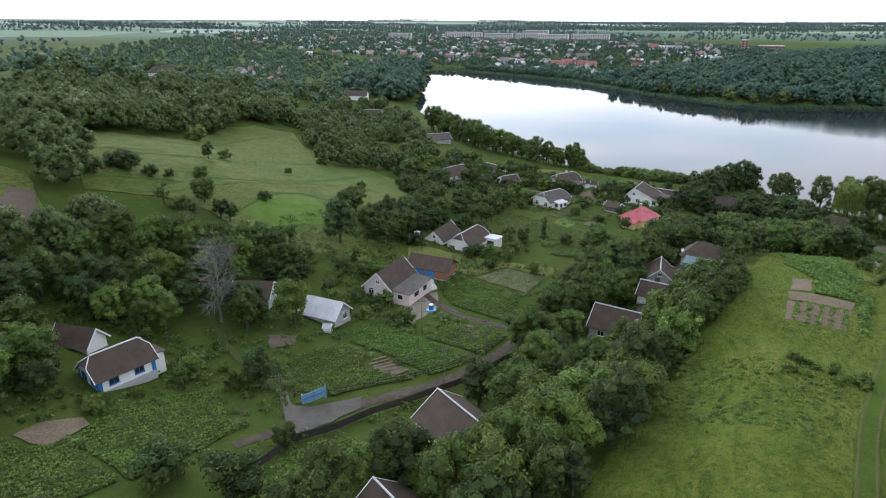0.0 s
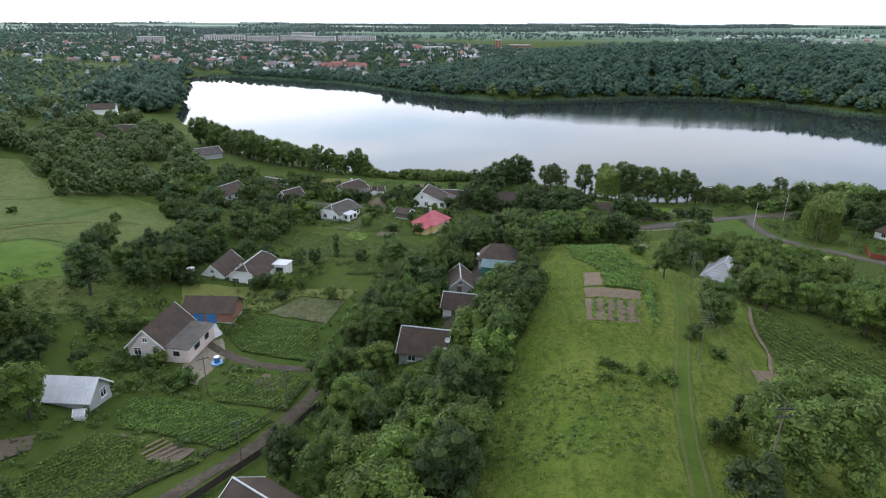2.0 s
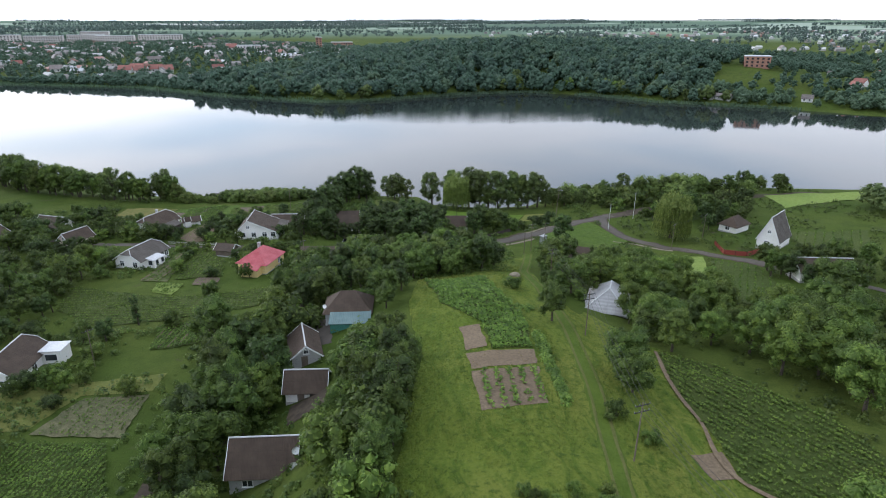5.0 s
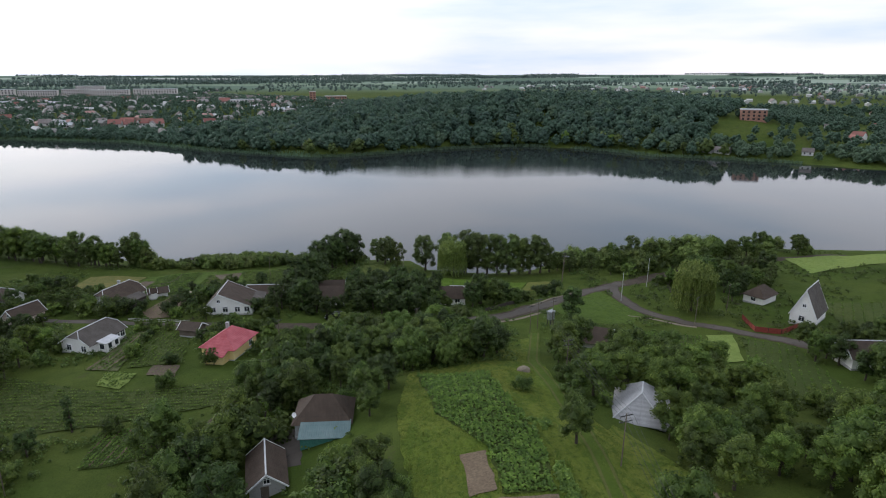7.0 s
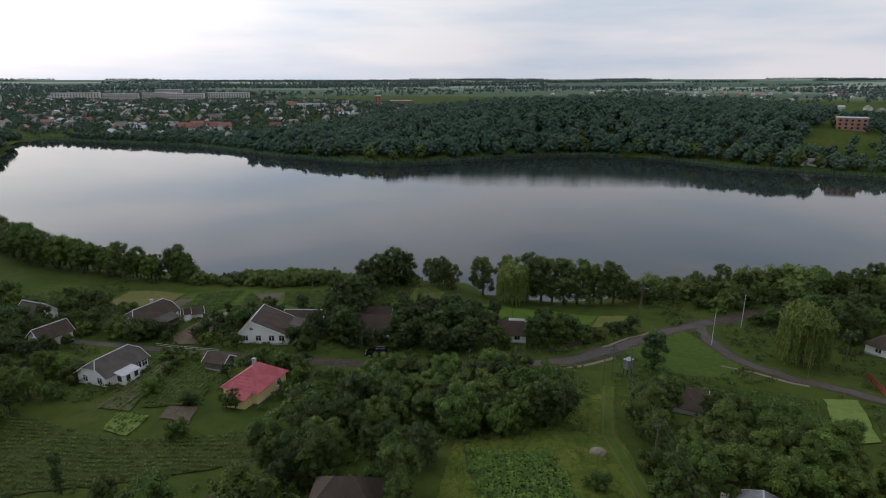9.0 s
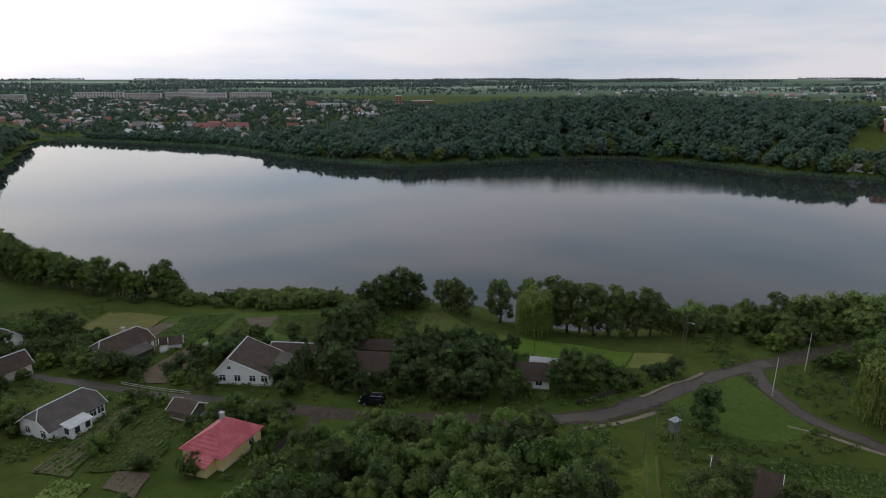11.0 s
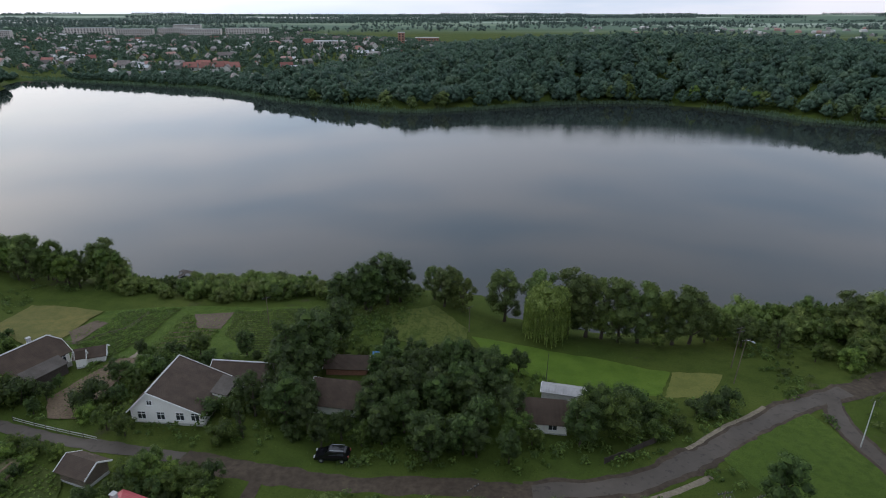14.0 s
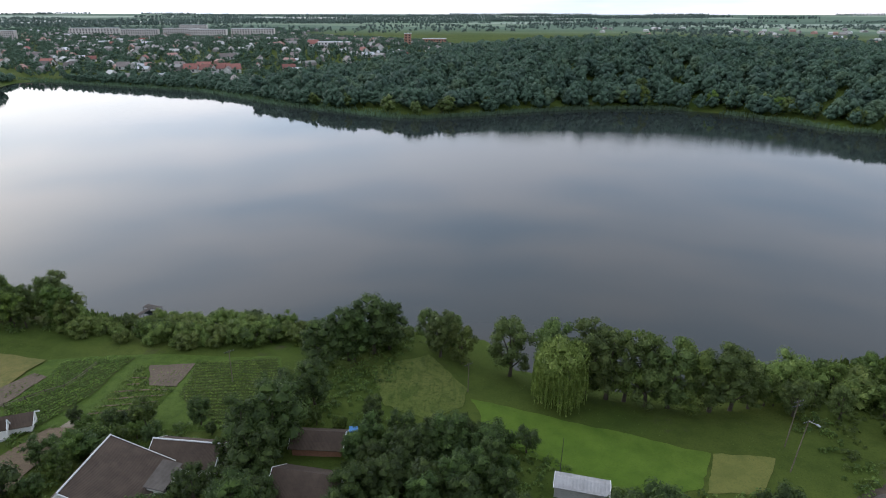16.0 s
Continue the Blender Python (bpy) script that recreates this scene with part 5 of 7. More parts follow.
def willow_kind(name, seed, label):
    """A weeping willow: strands hang from a domed crown."""
    rng = random.Random(seed)
    root = empty(name, pose(0, 0, 0), label, "tree", "trees of the village")
    bm = bmesh.new()
    tube(bm, (0, 0, -0.8), (0.1, 0, 3.4), 0.42, 0.3, 8)
    tops = []
    for k in range(9):
        a = k * 0.7 + rng.uniform(-0.2, 0.2)
        tip = (math.cos(a) * rng.uniform(1.6, 3), math.sin(a) * rng.uniform(1.6, 3), rng.uniform(6.5, 8.6))
        tops.append(tip)
        tube(bm, (0.1, 0, 3.2), tip, 0.16, 0.05, 5)
    part("trunk", bm, BARK, root)
    L = [(x, y, z - 0.3, rng.uniform(1.1, 1.7)) for x, y, z in tops] + [(0, 0, 8.4, 1.6)]
    verts, faces = leaf_cloud(rng, L, 3000, 0.2, 0.5, core=0.6)
    for k in range(420):
        a, d = rng.uniform(0, 6.283), 3.9 * math.sqrt(rng.uniform(0.25, 1))
        x, y, z = d * math.cos(a), d * math.sin(a), 8.6 - 0.16 * d * d + rng.uniform(-0.8, 0.4)
        low = rng.uniform(0.8, 3.2)
        while z > low:
            o, s, b = len(verts), rng.uniform(0.28, 0.42), rng.uniform(0, 6.28)
            u = Vector((math.cos(b), math.sin(b), 0)) * 0.13
            verts += [(x, y, z), (x + u.x, y + u.y, z - s * 0.6), (x, y, z - s * 1.25), (x - u.x, y - u.y, z - s * 0.6)]
            faces.append((o, o + 1, o + 2, o + 3))
            z -= s
            x += rng.uniform(-0.04, 0.07) * math.cos(a)
            y += rng.uniform(-0.04, 0.07) * math.sin(a)
    mesh_ob("crown", verts, faces, LEAF_WEEPING, root)
    return root


def bare_kind(name, seed, label, tall=10.0):
    """A leafless tree: a straight leader, rising limbs and many fine pale twigs."""
    rng = random.Random(seed)
    root = empty(name, pose(0, 0, 0), label, "tree", "trees of the village")
    bm = bmesh.new()
    spine = [Vector((0, 0, -0.6))]
    for k in range(9):
        spine.append(spine[-1] + Vector((rng.gauss(0, 0.12), rng.gauss(0, 0.12), tall * 0.115)))
    for k, (p, q) in enumerate(zip(spine, spine[1:])):
        r = 0.2 * (1 - k / 9.5)
        tube(bm, p, q, r, r * 0.88, 6)
        if k < 2:
            continue
        for _ in range(4):
            a, up = rng.uniform(0, 6.28), rng.uniform(0.35, 0.9)
            limb = p.lerp(q, rng.random())
            d = Vector((math.cos(a), math.sin(a), up)).normalized()
            span = tall * 0.3 * (1 - 0.075 * k) * rng.uniform(0.7, 1.15)
            for s in range(4):
                tip = limb + d * span / 4
                tube(bm, limb, tip, r * 0.5 * (1 - s * 0.2), r * 0.5 * (0.8 - s * 0.2) + 0.01, 4)
                for _ in range(4):
                    w = (d + Vector((rng.gauss(0, 0.6), rng.gauss(0, 0.6), rng.gauss(0, 0.5)))).normalized()
                    twig = tip + w * rng.uniform(0.5, 1.3)
                    tube(bm, tip, twig, 0.035, 0.02, 3)
                    tube(bm, twig, twig + (w + Vector((rng.gauss(0, 0.5), rng.gauss(0, 0.5), -0.3))).normalized() * 0.7, 0.024, 0.012, 3)
                limb = tip
                d = (d + Vector((rng.gauss(0, 0.12), rng.gauss(0, 0.12), 0.08))).normalized()
    part("trunk", bm, BARK_PALE, root)
    return root


KINDS = {
    "g": tree_kind("willow_bush", 26, LEAF_WILLOW, 3.2, 2.4, 14, 0.85, 2275, 0.119, 0.0, trunk=False, droop=0.2, label="fresh green spreading willow bush", category="bush"),
    "h": tree_kind("hazel_bush", 27, LEAF_LIGHT, 3.0, 1.8, 10, 0.75, 1575, 0.105, 0.0, trunk=False, label="light green garden bush", category="bush"),
    "m": tree_kind("cherry_tree", 28, LEAF, 5.0, 2.2, 13, 0.85, 2275, 0.119, 0.16, label="small round-crowned green cherry tree"),
    "a": tree_kind("fruit_tree", 11, LEAF, 8, 3.2, 20, 1.2, 4025, 0.140, 0.24, label="round-crowned green fruit tree"),
    "b": tree_kind("ash_tree", 12, LEAF, 9, 3.0, 22, 1.15, 4200, 0.140, 0.25, label="tall uneven green broadleaf tree"),
    "c": tree_kind("apple_tree", 13, LEAF, 7, 3.4, 18, 1.25, 3850, 0.154, 0.2, label="spreading green garden tree"),
    "d": tree_kind("linden_tree", 14, LEAF_DARK, 10, 3.6, 26, 1.3, 4550, 0.154, 0.16, label="dense dark green broadleaf tree"),
    "e": tree_kind("plum_tree", 15, LEAF_DARK, 7, 2.7, 18, 1.05, 3500, 0.126, 0.2, label="dark green orchard tree"),
    "f": tree_kind("maple_tree", 16, LEAF_LIGHT, 7.5, 3.0, 18, 1.15, 3850, 0.154, 0.22, label="light yellow-green leafy tree"),
    "s": tree_kind("willow_tree", 17, LEAF_SILVER, 9.5, 3.1, 24, 1.05, 5075, 0.140, 0.1, droop=0.45, label="bushy grey-green willow on the shore"),
    "t": tree_kind("willow_tree", 18, LEAF_WILLOW, 8.5, 2.6, 20, 0.95, 4550, 0.140, 0.08, droop=0.5, label="grey-green lakeside willow with drooping twigs"),
    "w": willow_kind("weeping_willow", 19, "weeping willow with long pale strands"),
    "p": tree_kind("poplar_tree", 20, LEAF_DARK, 11, 1.7, 20, 0.85, 3325, 0.126, 0.1, taper=0.35, label="narrow dark green upright tree"),
    "k": tree_kind("young_tree", 21, LEAF, 6, 1.9, 12, 0.75, 1925, 0.112, 0.22, label="young tree with a thin green crown"),
    "n": tree_kind("walnut_tree", 22, LEAF_WALNUT, 10, 5.2, 52, 1.25, 15000, 0.17, 0.14, label="huge walnut tree with bright leaf clusters"),
    "u": tree_kind("bush", 23, LEAF, 2.4, 1.7, 9, 0.75, 1575, 0.105, 0.0, trunk=False, label="low leafy green bush", category="bush"),
    "v": tree_kind("bush", 24, LEAF_DARK, 2.8, 1.9, 10, 0.8, 1662, 0.112, 0.0, trunk=False, label="dark green leafy bush", category="bush"),
    "x": bare_kind("bare_tree", 25, "leafless pale tree with forking branches"),
}
STAND_TALL = {"g": 3.2, "h": 3.0, "m": 5.0, "a": 8, "b": 9, "c": 7, "d": 10, "e": 7, "f": 7.5, "s": 9.5, "t": 8.5, "w": 9, "p": 11, "k": 6, "n": 10, "u": 2.4, "v": 2.8, "x": 10}
PLACED = []
HOUSE_SPOTS = [(o.matrix_basis.translation.x, o.matrix_basis.translation.y) for o in scene.objects if o.parent is None and o.get("category") in ("house", "outbuilding", "barn")]
WAYS = [[(-34, 66), (-13, 61.2), (12, 59.2), (21, 60), (31, 64.5), (44, 73.4), (66, 84), (110, 99)], [(61, 82), (58.4, 67), (61.5, 57), (80, 36.5), (92, 8)], [(-90, 84), (-71, 76.5), (-48, 69), (-34, 66)],
        [(-53, -84), (-47, -65.5), (-41.2, -49.8), (-38.9, -35), (-36, -8), (-33.5, 14), (-25, 50), (-23, 62)], [(-40, -31.8), (-58, -27.3), (-65, -21)], [(4.6, -70), (11.4, -35), (17.4, 8), (30, 62)]]
RNG = random.Random(77)


def plant(kind, x, y, tall=None):
    """One tree of a kind at a spot; the first of a kind is the pattern itself."""
    s = (tall or STAND_TALL[kind]) / STAND_TALL[kind]
    m = Matrix.LocRotScale((x, y, level(x, y)), Euler((RNG.gauss(0, 0.03), RNG.gauss(0, 0.03), RNG.uniform(0, 6.28))), (s * RNG.uniform(0.92, 1.1), s * RNG.uniform(0.92, 1.1), s))
    PLACED.append((x, y))
    if kind not in BLOBS:
        BLOBS[kind] = True
        KINDS[kind].matrix_basis = m
        return KINDS[kind]
    ob = copy_thing(KINDS[kind], Matrix())
    ob.matrix_basis = m
    return ob


def near_way(x, y, room):
    for line in WAYS:
        for (ax, ay), (bx, by) in zip(line, line[1:]):
            ux, uy = bx - ax, by - ay
            s = min(1, max(0, ((x - ax) * ux + (y - ay) * uy) / (ux * ux + uy * uy)))
            if math.hypot(x - ax - s * ux, y - ay - s * uy) < room:
                return True
    return False


SIGHT = [(70.6, 59.4, 64, 50), (70.6, 59.4, 58, 44), (-81, -56, -77, -70), (-47, 60, -42, 48), (-60.2, 92.8, -57, 86), (27.6, 1.2, 15, -22), (-24.6, -24.2, -19.5, -37), (-20.6, -9.8, -18, -21), (-21.6, 0.2, -19.8, -9), (-14.6, 10.2, -14, -1), (-70.6, -45.3, -60, -57), (-33.6, -67.4, -30, -76), (-27.8, -89.6, -22, -98),
         (-35, 51.2, -31, 40), (14, 74.2, 12, 62), (-38.6, 78.2, -34, 66), (-110, 81.5, -98, 66), (-75, 3, -66, -9), (-63.9, 60.2, -57, 48), (-147, 138, -136, 124), (92, 47, 82, 36), (36.5, 38, 30, 22)]


def in_sight(x, y):
    """Whether a spot stands in the open strip before a house."""
    for ax, ay, bx, by in SIGHT:
        ux, uy = bx - ax, by - ay
        s = min(1, max(0, ((x - ax) * ux + (y - ay) * uy) / (ux * ux + uy * uy)))
        if math.hypot(x - ax - s * ux, y - ay - s * uy) < 3.6:
            return True
    return False


OPEN = [[(-80, 94), (-24, 94), (-24, 121), (-80, 126)], [(-12, 97), (50, 84), (56, 106), (0, 122)], [(5.6, 103), (20.4, 97.4), (46.8, 88.8), (42, 82), (28.5, 80.4), (8, 92)], [(37, 68), (54.6, 77.2), (58.5, 58), (52, 52), (40, 56)], [(-74, 50), (-31, 43.5), (-27, 28), (-60, 22), (-72, 34)],
        [(-71.4, -18.6), (-61.6, -20.4), (-57.2, -28), (-57.5, -38), (-63, -31)], [(-23.6, 3), (-23.2, 11), (-18.3, 10), (-17.4, 1)], [(-23, -17.5), (-18, -17), (-17.8, -12.2), (-23, -12.4)]]


def grove(ring, count, kinds, low, high, gap=3.0, seed=1, house_room=5.2, way=3.0):
    """Trees scattered in a ring, clear of houses, plots and ways."""
    rng = random.Random(seed)
    lo = [min(p[k] for p in ring) for k in (0, 1)]
    hi = [max(p[k] for p in ring) for k in (0, 1)]
    tries = 0
    while count and tries < 4000:
        tries += 1
        x, y = rng.uniform(lo[0], hi[0]), rng.uniform(lo[1], hi[1])
        if not inside(ring, x, y) or any(math.hypot(x - a, y - b) < gap for a, b in PLACED[-220:]):
            continue
        if any(math.hypot(x - a, y - b) < house_room for a, b in HOUSE_SPOTS) or near_way(x, y, way) or in_sight(x, y) or any(inside(r, x, y) for r in ROWED + OPEN) or shore_distance(x, y) < 1.5:
            continue
        plant(rng.choice(kinds), x, y, rng.uniform(low, high))
        count -= 1


# single trees first
for kind, x, y, tall in [("d", -88, -17.8, 11), ("a", -101.9, -60.3, 9), ("c", -99, -51.3, 8), ("e", -61.2, -71.5, 6), ("f", -71.6, -52.6, 8.5), ("k", -17.2, -66.2, 5), ("x", -79.6, -60.6, 14), ("d", -77.8, -55.6, 6.6), ("e", -81.5, -56.5, 6), ("a", -81.6, -87.2, 6.6), ("c", -79.4, -88.6, 5.2),
                         ("e", -135.7, -9.4, 5.0), ("u", -140.6, 0.5, 3.2), ("g", -181.1, 25.7, 5.8), ("v", -128.3, -39.6, 4.9), ("v", -128.0, -38.1, 4.4), ("u", -128.1, -46.1, 3.9), ("u", -124.1, -36.2, 2.9), ("u", -122.5, -32.6, 2.0), ("u", -122.2, -24.4, 3.0), ("k", -112.8, -42.4, 4.8), ("c", -111.0, -33.9, 5.7), ("e", -104.9, -35.3, 4.7), ("e", -103.5, -34.2, 4.5), ("u", -110.1, -40.8, 3.2), ("u", -109.1, -17.8, 2.6), ("u", -133.0, 17.3, 1.9), ("u", -150.1, 54.8, 3.1), ("u", -133.2, 74.4, 3.2), ("u", -116.4, 31.5, 2.6), ("e", -107.4, -40.6, 3.4)]:
    plant(kind, x, y, tall)
for kind, x, y, tall in [("n", 15.4, -64.6, 11), ("d", 12.6, -57.4, 4.5), ("d", 8.2, -72.4, 6.5), ("d", 31, -57, 7.5), ("a", 14.4, -10.6, 6.5), ("c", 18.2, -26.5, 6.2), ("c", 17.2, -31, 5.4), ("e", 29.6, 9, 6), ("u", -43.7, 36.4, 3.2), ("p", -53.4, 22, 6.2), ("e", -56.7, 15.6, 4.4),
                         ("u", -47.1, 21.1, 3), ("f", -25.8, -12.4, 5.5), ("b", 31.4, 31.9, 8), ("u", 29.7, 70.4, 3), ("d", 39.2, 56.2, 8.5), ("v", 29.8, 74.8, 3), ("u", 33.8, 72.6, 2.6), ("v", 42.6, 78.6, 4.2), ("a", 21.0, 71.2, 7)]:
    plant(kind, x, y, tall)
for kind, x, y, tall in [("d", -21, 88, 11.5), ("p", -24.5, 85.5, 11), ("d", -19.5, 111, 10), ("d", -11.4, 117, 12), ("d", -15.6, 114.5, 11), ("d", -8.8, 119, 10), ("s", 0.4, 116.5, 9.5), ("t", 4.4, 115, 8.5), ("s", 12.6, 112.5, 12), ("w", 19.6, 103, 10.5), ("s", 24.5, 107, 14), ("s", 19.6, 108.6, 13), ("s", 27.6, 105.6, 13.5),
                         ("t", 30.5, 105, 13), ("s", 33.6, 103.4, 13), ("s", 36.8, 102.6, 13), ("t", 40, 102, 12.5), ("s", 42.8, 101.4, 12.5), ("s", 46.2, 102, 11.5), ("s", 49.4, 102.6, 8.5), ("t", 52, 103, 6), ("w", 70.6, 59.4, 11.5), ("s", 76, 104, 9.5)]:
    plant(kind, x, y, tall)
for k in range(62):  # the row along the shore
    s = k / 61
    x, y = -172 + 100 * s, 190 - 56 * s - 13 * math.sin(math.pi * s)
    plant(RNG.choice("stfsab"), x + RNG.uniform(-1.5, 1.5), y - 5 + RNG.uniform(-4.5, 1.5), RNG.uniform(8.5, 14.5) - 3.2 * s)
for k in range(60):  # shrubs and small trees on the shore to the east
    x = 51 + k * 1.25 + (1.4 * (k - 48) if k > 48 else 0)
    plant(RNG.choice("stgabgm"), x, 113 - (2 if x > 80 else 5) + RNG.uniform(-10, 3), RNG.uniform(3.5, 8.0))
for k in range(104):  # shore bushes in front of the gardens
    x = -76 + k * 0.68
    plant(RNG.choice("ggguh"), x, float(np.interp(x, [-70, -64, -32, -5], [130, 127, 126, 123])) + RNG.uniform(-6, 5), RNG.uniform(1.9, 3.0) + (1.3 if -58 < x < -30 else 0.0))
for x, y, tall in [(-46, 119, 3.2), (-44, 120.5, 2.8), (-68, 124, 4), (-72, 127, 5), (-76, 131, 6)]:
    plant("g", x, y, tall)

grove([(-107, -76), (-107, -64), (-103, -54), (-98, -50), (-94, -37), (-88, -30), (-80, -36), (-78, -52), (-75, -60), (-79, -67), (-83, -72), (-92, -80), (-92, -92), (-108, -92)], 60, "abcdefmf", 4.6, 8, 3.1, 1)
grove([(-90, -92), (-92, -86), (-81, -86), (-77, -88), (-72, -91), (-73, -98), (-84, -104)], 13, "cfeab", 4.5, 8, 2.8, 2, 5.6)
grove([(-96, 2), (-86, 26), (-79, 16), (-82, -5)], 13, "deea", 5, 7.5, 2.8, 6)
grove([(-40, 14), (-26, 12), (-25, -7), (-28, -14), (-29, -20), (-29, -38), (-37, -41), (-36, -20), (-35, -5), (-38, 5)], 30, "abfaefm", 5.5, 9, 2.7, 7, 4.6, 1.2)
grove([(-19, -24), (-17, -8), (-8, -4), (-6, -22), (-10, -36), (-13, -47), (-14, -62), (-28, -50), (-22, -36), (-19.5, -30)], 72, "abcefmmhu", 3.2, 6.6, 1.9, 8, 4.6)
grove([(-26, 54), (10, 54), (17, 34), (14, 24), (-2, 24), (-6, 6), (-10, -2), (-17, -2), (-27, 12), (-26, 30)], 64, "adebfcamnu", 4.6, 8.2, 2.8, 9, 4.8)
grove([(-92, 16), (-82, 22), (-79, 6), (-80, -10), (-92, -4)], 12, "abce", 5, 8, 2.8, 10)
grove([(-141, 103), (-109, 112), (-79, 78), (-72, 60), (-62, 52), (-66, 26), (-93, 24), (-112, 46)], 150, "abcdefmuvh", 2.6, 6.6, 2.4, 11)
grove([(24, 20), (43, 18), (53, 9), (41, -12), (29, -24), (22, -20), (22, 6)], 30, "ffcfafm", 5.0, 7.6, 3.3, 12, 4.4)
grove([(38, -20), (60, -4), (52, -24), (44, -38), (38, -30)], 16, "ffcf", 6, 8.5, 3.8, 13)
grove([(22, -54), (44, -50), (50, -66), (26, -70)], 9, "dbf", 6, 8.5, 3.2, 14)
grove([(-11, 88), (3, 92), (10, 84), (9, 66), (0, 64), (-9, 66)], 34, "deedved", 4, 7, 2.2, 15, 4.0)
grove([(28, 34), (46, 30), (54, 24), (50, 14), (38, 5), (26, 10), (26, 24)], 26, "afbf", 4.5, 7.5, 3.0, 16)
grove([(-36, -58), (-31, -42), (-24, -48), (-17, -46), (-14, -66), (-16, -79), (-18, -88), (-26, -98), (-38, -96), (-33, -79)], 46, "abdcff", 5.0, 9.0, 2.6, 17, 5.0, 1.6)
grove([(-30, 95), (-22, 96), (-21, 70), (-28, 70)], 13, "edep", 5, 9, 2.4, 18, 4.6)
grove([(-56, 92), (-46, 100), (-43, 88), (-46, 78), (-56, 76)], 9, "cuve", 2.5, 5, 2.6, 19, 5.4)
grove([(-48, 66), (-28, 66), (-28, 58), (-44, 56)], 10, "ceu", 2.5, 5, 2.4, 20, 5.6)
grove([(80, 80), (106, 92), (108, 80), (98, 66), (86, 58), (83, 68)], 22, "abdes", 4.5, 8, 3.2, 21)
grove([(74, 34), (78, 8), (96, 12), (98, 32)], 18, "abce", 4.5, 7.5, 3, 22, 5.6)
grove([(55, -6), (75, 6), (110, 0), (100, -60), (60, -50)], 40, "abdc", 5, 9, 4.5, 24)
grove([(-48, -80), (-44, -95), (-56, -110), (-60, -98)], 6, "vuc", 2.5, 5, 2.5, 25)
grove([(-78, -14), (-100, -10), (-104, 8), (-92, 6)], 9, "dea", 4, 8, 3, 26)
for k in range(24):
    plant(RNG.choice("hhu"), RNG.uniform(-0.6, 7.6), RNG.uniform(-51.2, -46.6), RNG.uniform(0.6, 1.3))
for x, y, tall in [(13, -36, 2.2), (15, -40, 1.8), (9.5, -60, 3), (10.5, -60, 1.6), (19, 2, 2.5), (20, 5, 3), (18.4, -2, 2), (13, 6, 2.4), (21, 12, 3)]:
    plant("u", x, y, tall)

for kind, x, y, tall in [("d", 21.4, 71.4, 8.2), ("e", 18.6, 68.6, 7), ("c", 24.5, 70.4, 6.5), ("d", -0.6, 75.6, 6.5), ("e", 2.5, 88, 7), ("d", 7, 86, 6), ("d", -5.2, 78.3, 6.5), ("e", 4.8, 81, 6), ("d", -3, 84, 6.5), ("e", -22.4, 80.4, 6.5), ("d", -19.7, 74.6, 6),
                         ("d", -24.5, 75.5, 5.5), ("d", -33.9, 94, 5), ("c", -41.7, 93.4, 4.5), ("m", -43.6, 70.5, 4), ("m", -47, 72, 4.2), ("h", -45, 75, 2.6), ("h", -51, 74.4, 2.8), ("u", -49, 78, 2.4), ("d", -8.6, 69.6, 5.5), ("d", -21.2, 96.4, 8), ("p", -23.6, 93, 9),
                         ("d", -14.6, 114, 10), ("s", -1.5, 121, 8), ("s", 2.5, 120, 7.5), ("d", 2.8, 66.4, 6), ("e", 8.7, 65, 5), ("d", 5.4, 70, 6.5), ("m", 10.4, 69, 5), ("d", -18.4, 99.5, 8.5), ("d", -18.6, 71.2, 6.2), ("e", -13.6, 69.8, 5.0), ("d", -10.2, 72.6, 6.4), ("e", -19.6, 75.8, 6.0), ("d", 9.8, 72.4, 6.6), ("e", 19.2, 70.6, 6.2), ("c", 12.2, 68.4, 3.4), ("e", -38.2, 88.6, 4), ("u", 30.7, 75.2, 3), ("v", 37.6, 76, 3.4), ("u", 39.5, 77, 2.6)]:
    plant(kind, x, y, tall)
# shrubs and young trees through the gardens
grove([(-62, 88), (-46, 94), (-24, 92), (-22, 68), (-46, 70), (-60, 74)], 22, "vuevm", 1.8, 4.0, 1.8, 31, 5.2)
grove([(-58, 70), (-28, 62), (-27, 46), (-44, 42), (-60, 46)], 34, "humvhm", 1.4, 3.8, 1.6, 32, 5.0)
grove([(-106, 90), (-78, 76), (-60, 72), (-70, 98), (-96, 112)], 40, "humamv", 1.8, 5.5, 2.0, 33, 5.2)
grove([(-26, 68), (20, 66), (32, 78), (28, 84), (10, 92), (-24, 96)], 40, "vevdemv", 1.8, 5.5, 1.9, 34, 4.2)
grove([(62, 94), (108, 108), (112, 98), (84, 80), (78, 78)], 30, "gmhuas", 2.0, 6.0, 2.2, 35)
grove([(-88, 20), (-62, 22), (-54, 4), (-44, -2), (-44, -6), (-62, -6), (-80, -6)], 30, "humvm", 1.6, 4.4, 2.0, 36, 5.0)
grove([(-84, -22), (-60, -12), (-57, -40), (-78, -44)], 22, "humv", 1.2, 3.2, 1.8, 37, 4.8)
grove([(-96, -72), (-66, -70), (-56, -70), (-60, -90), (-86, -92)], 24, "humv", 1.2, 3.4, 1.8, 38, 5.2)
grove([(-24, -2), (-16, -2), (-10, 16), (-22, 18)], 12, "humv", 1.2, 3.2, 1.7, 39, 4.2)
grove([(22, 30), (60, 22), (62, -10), (40, -14), (24, -10)], 26, "humam", 2.0, 5.0, 2.2, 40, 4.6)


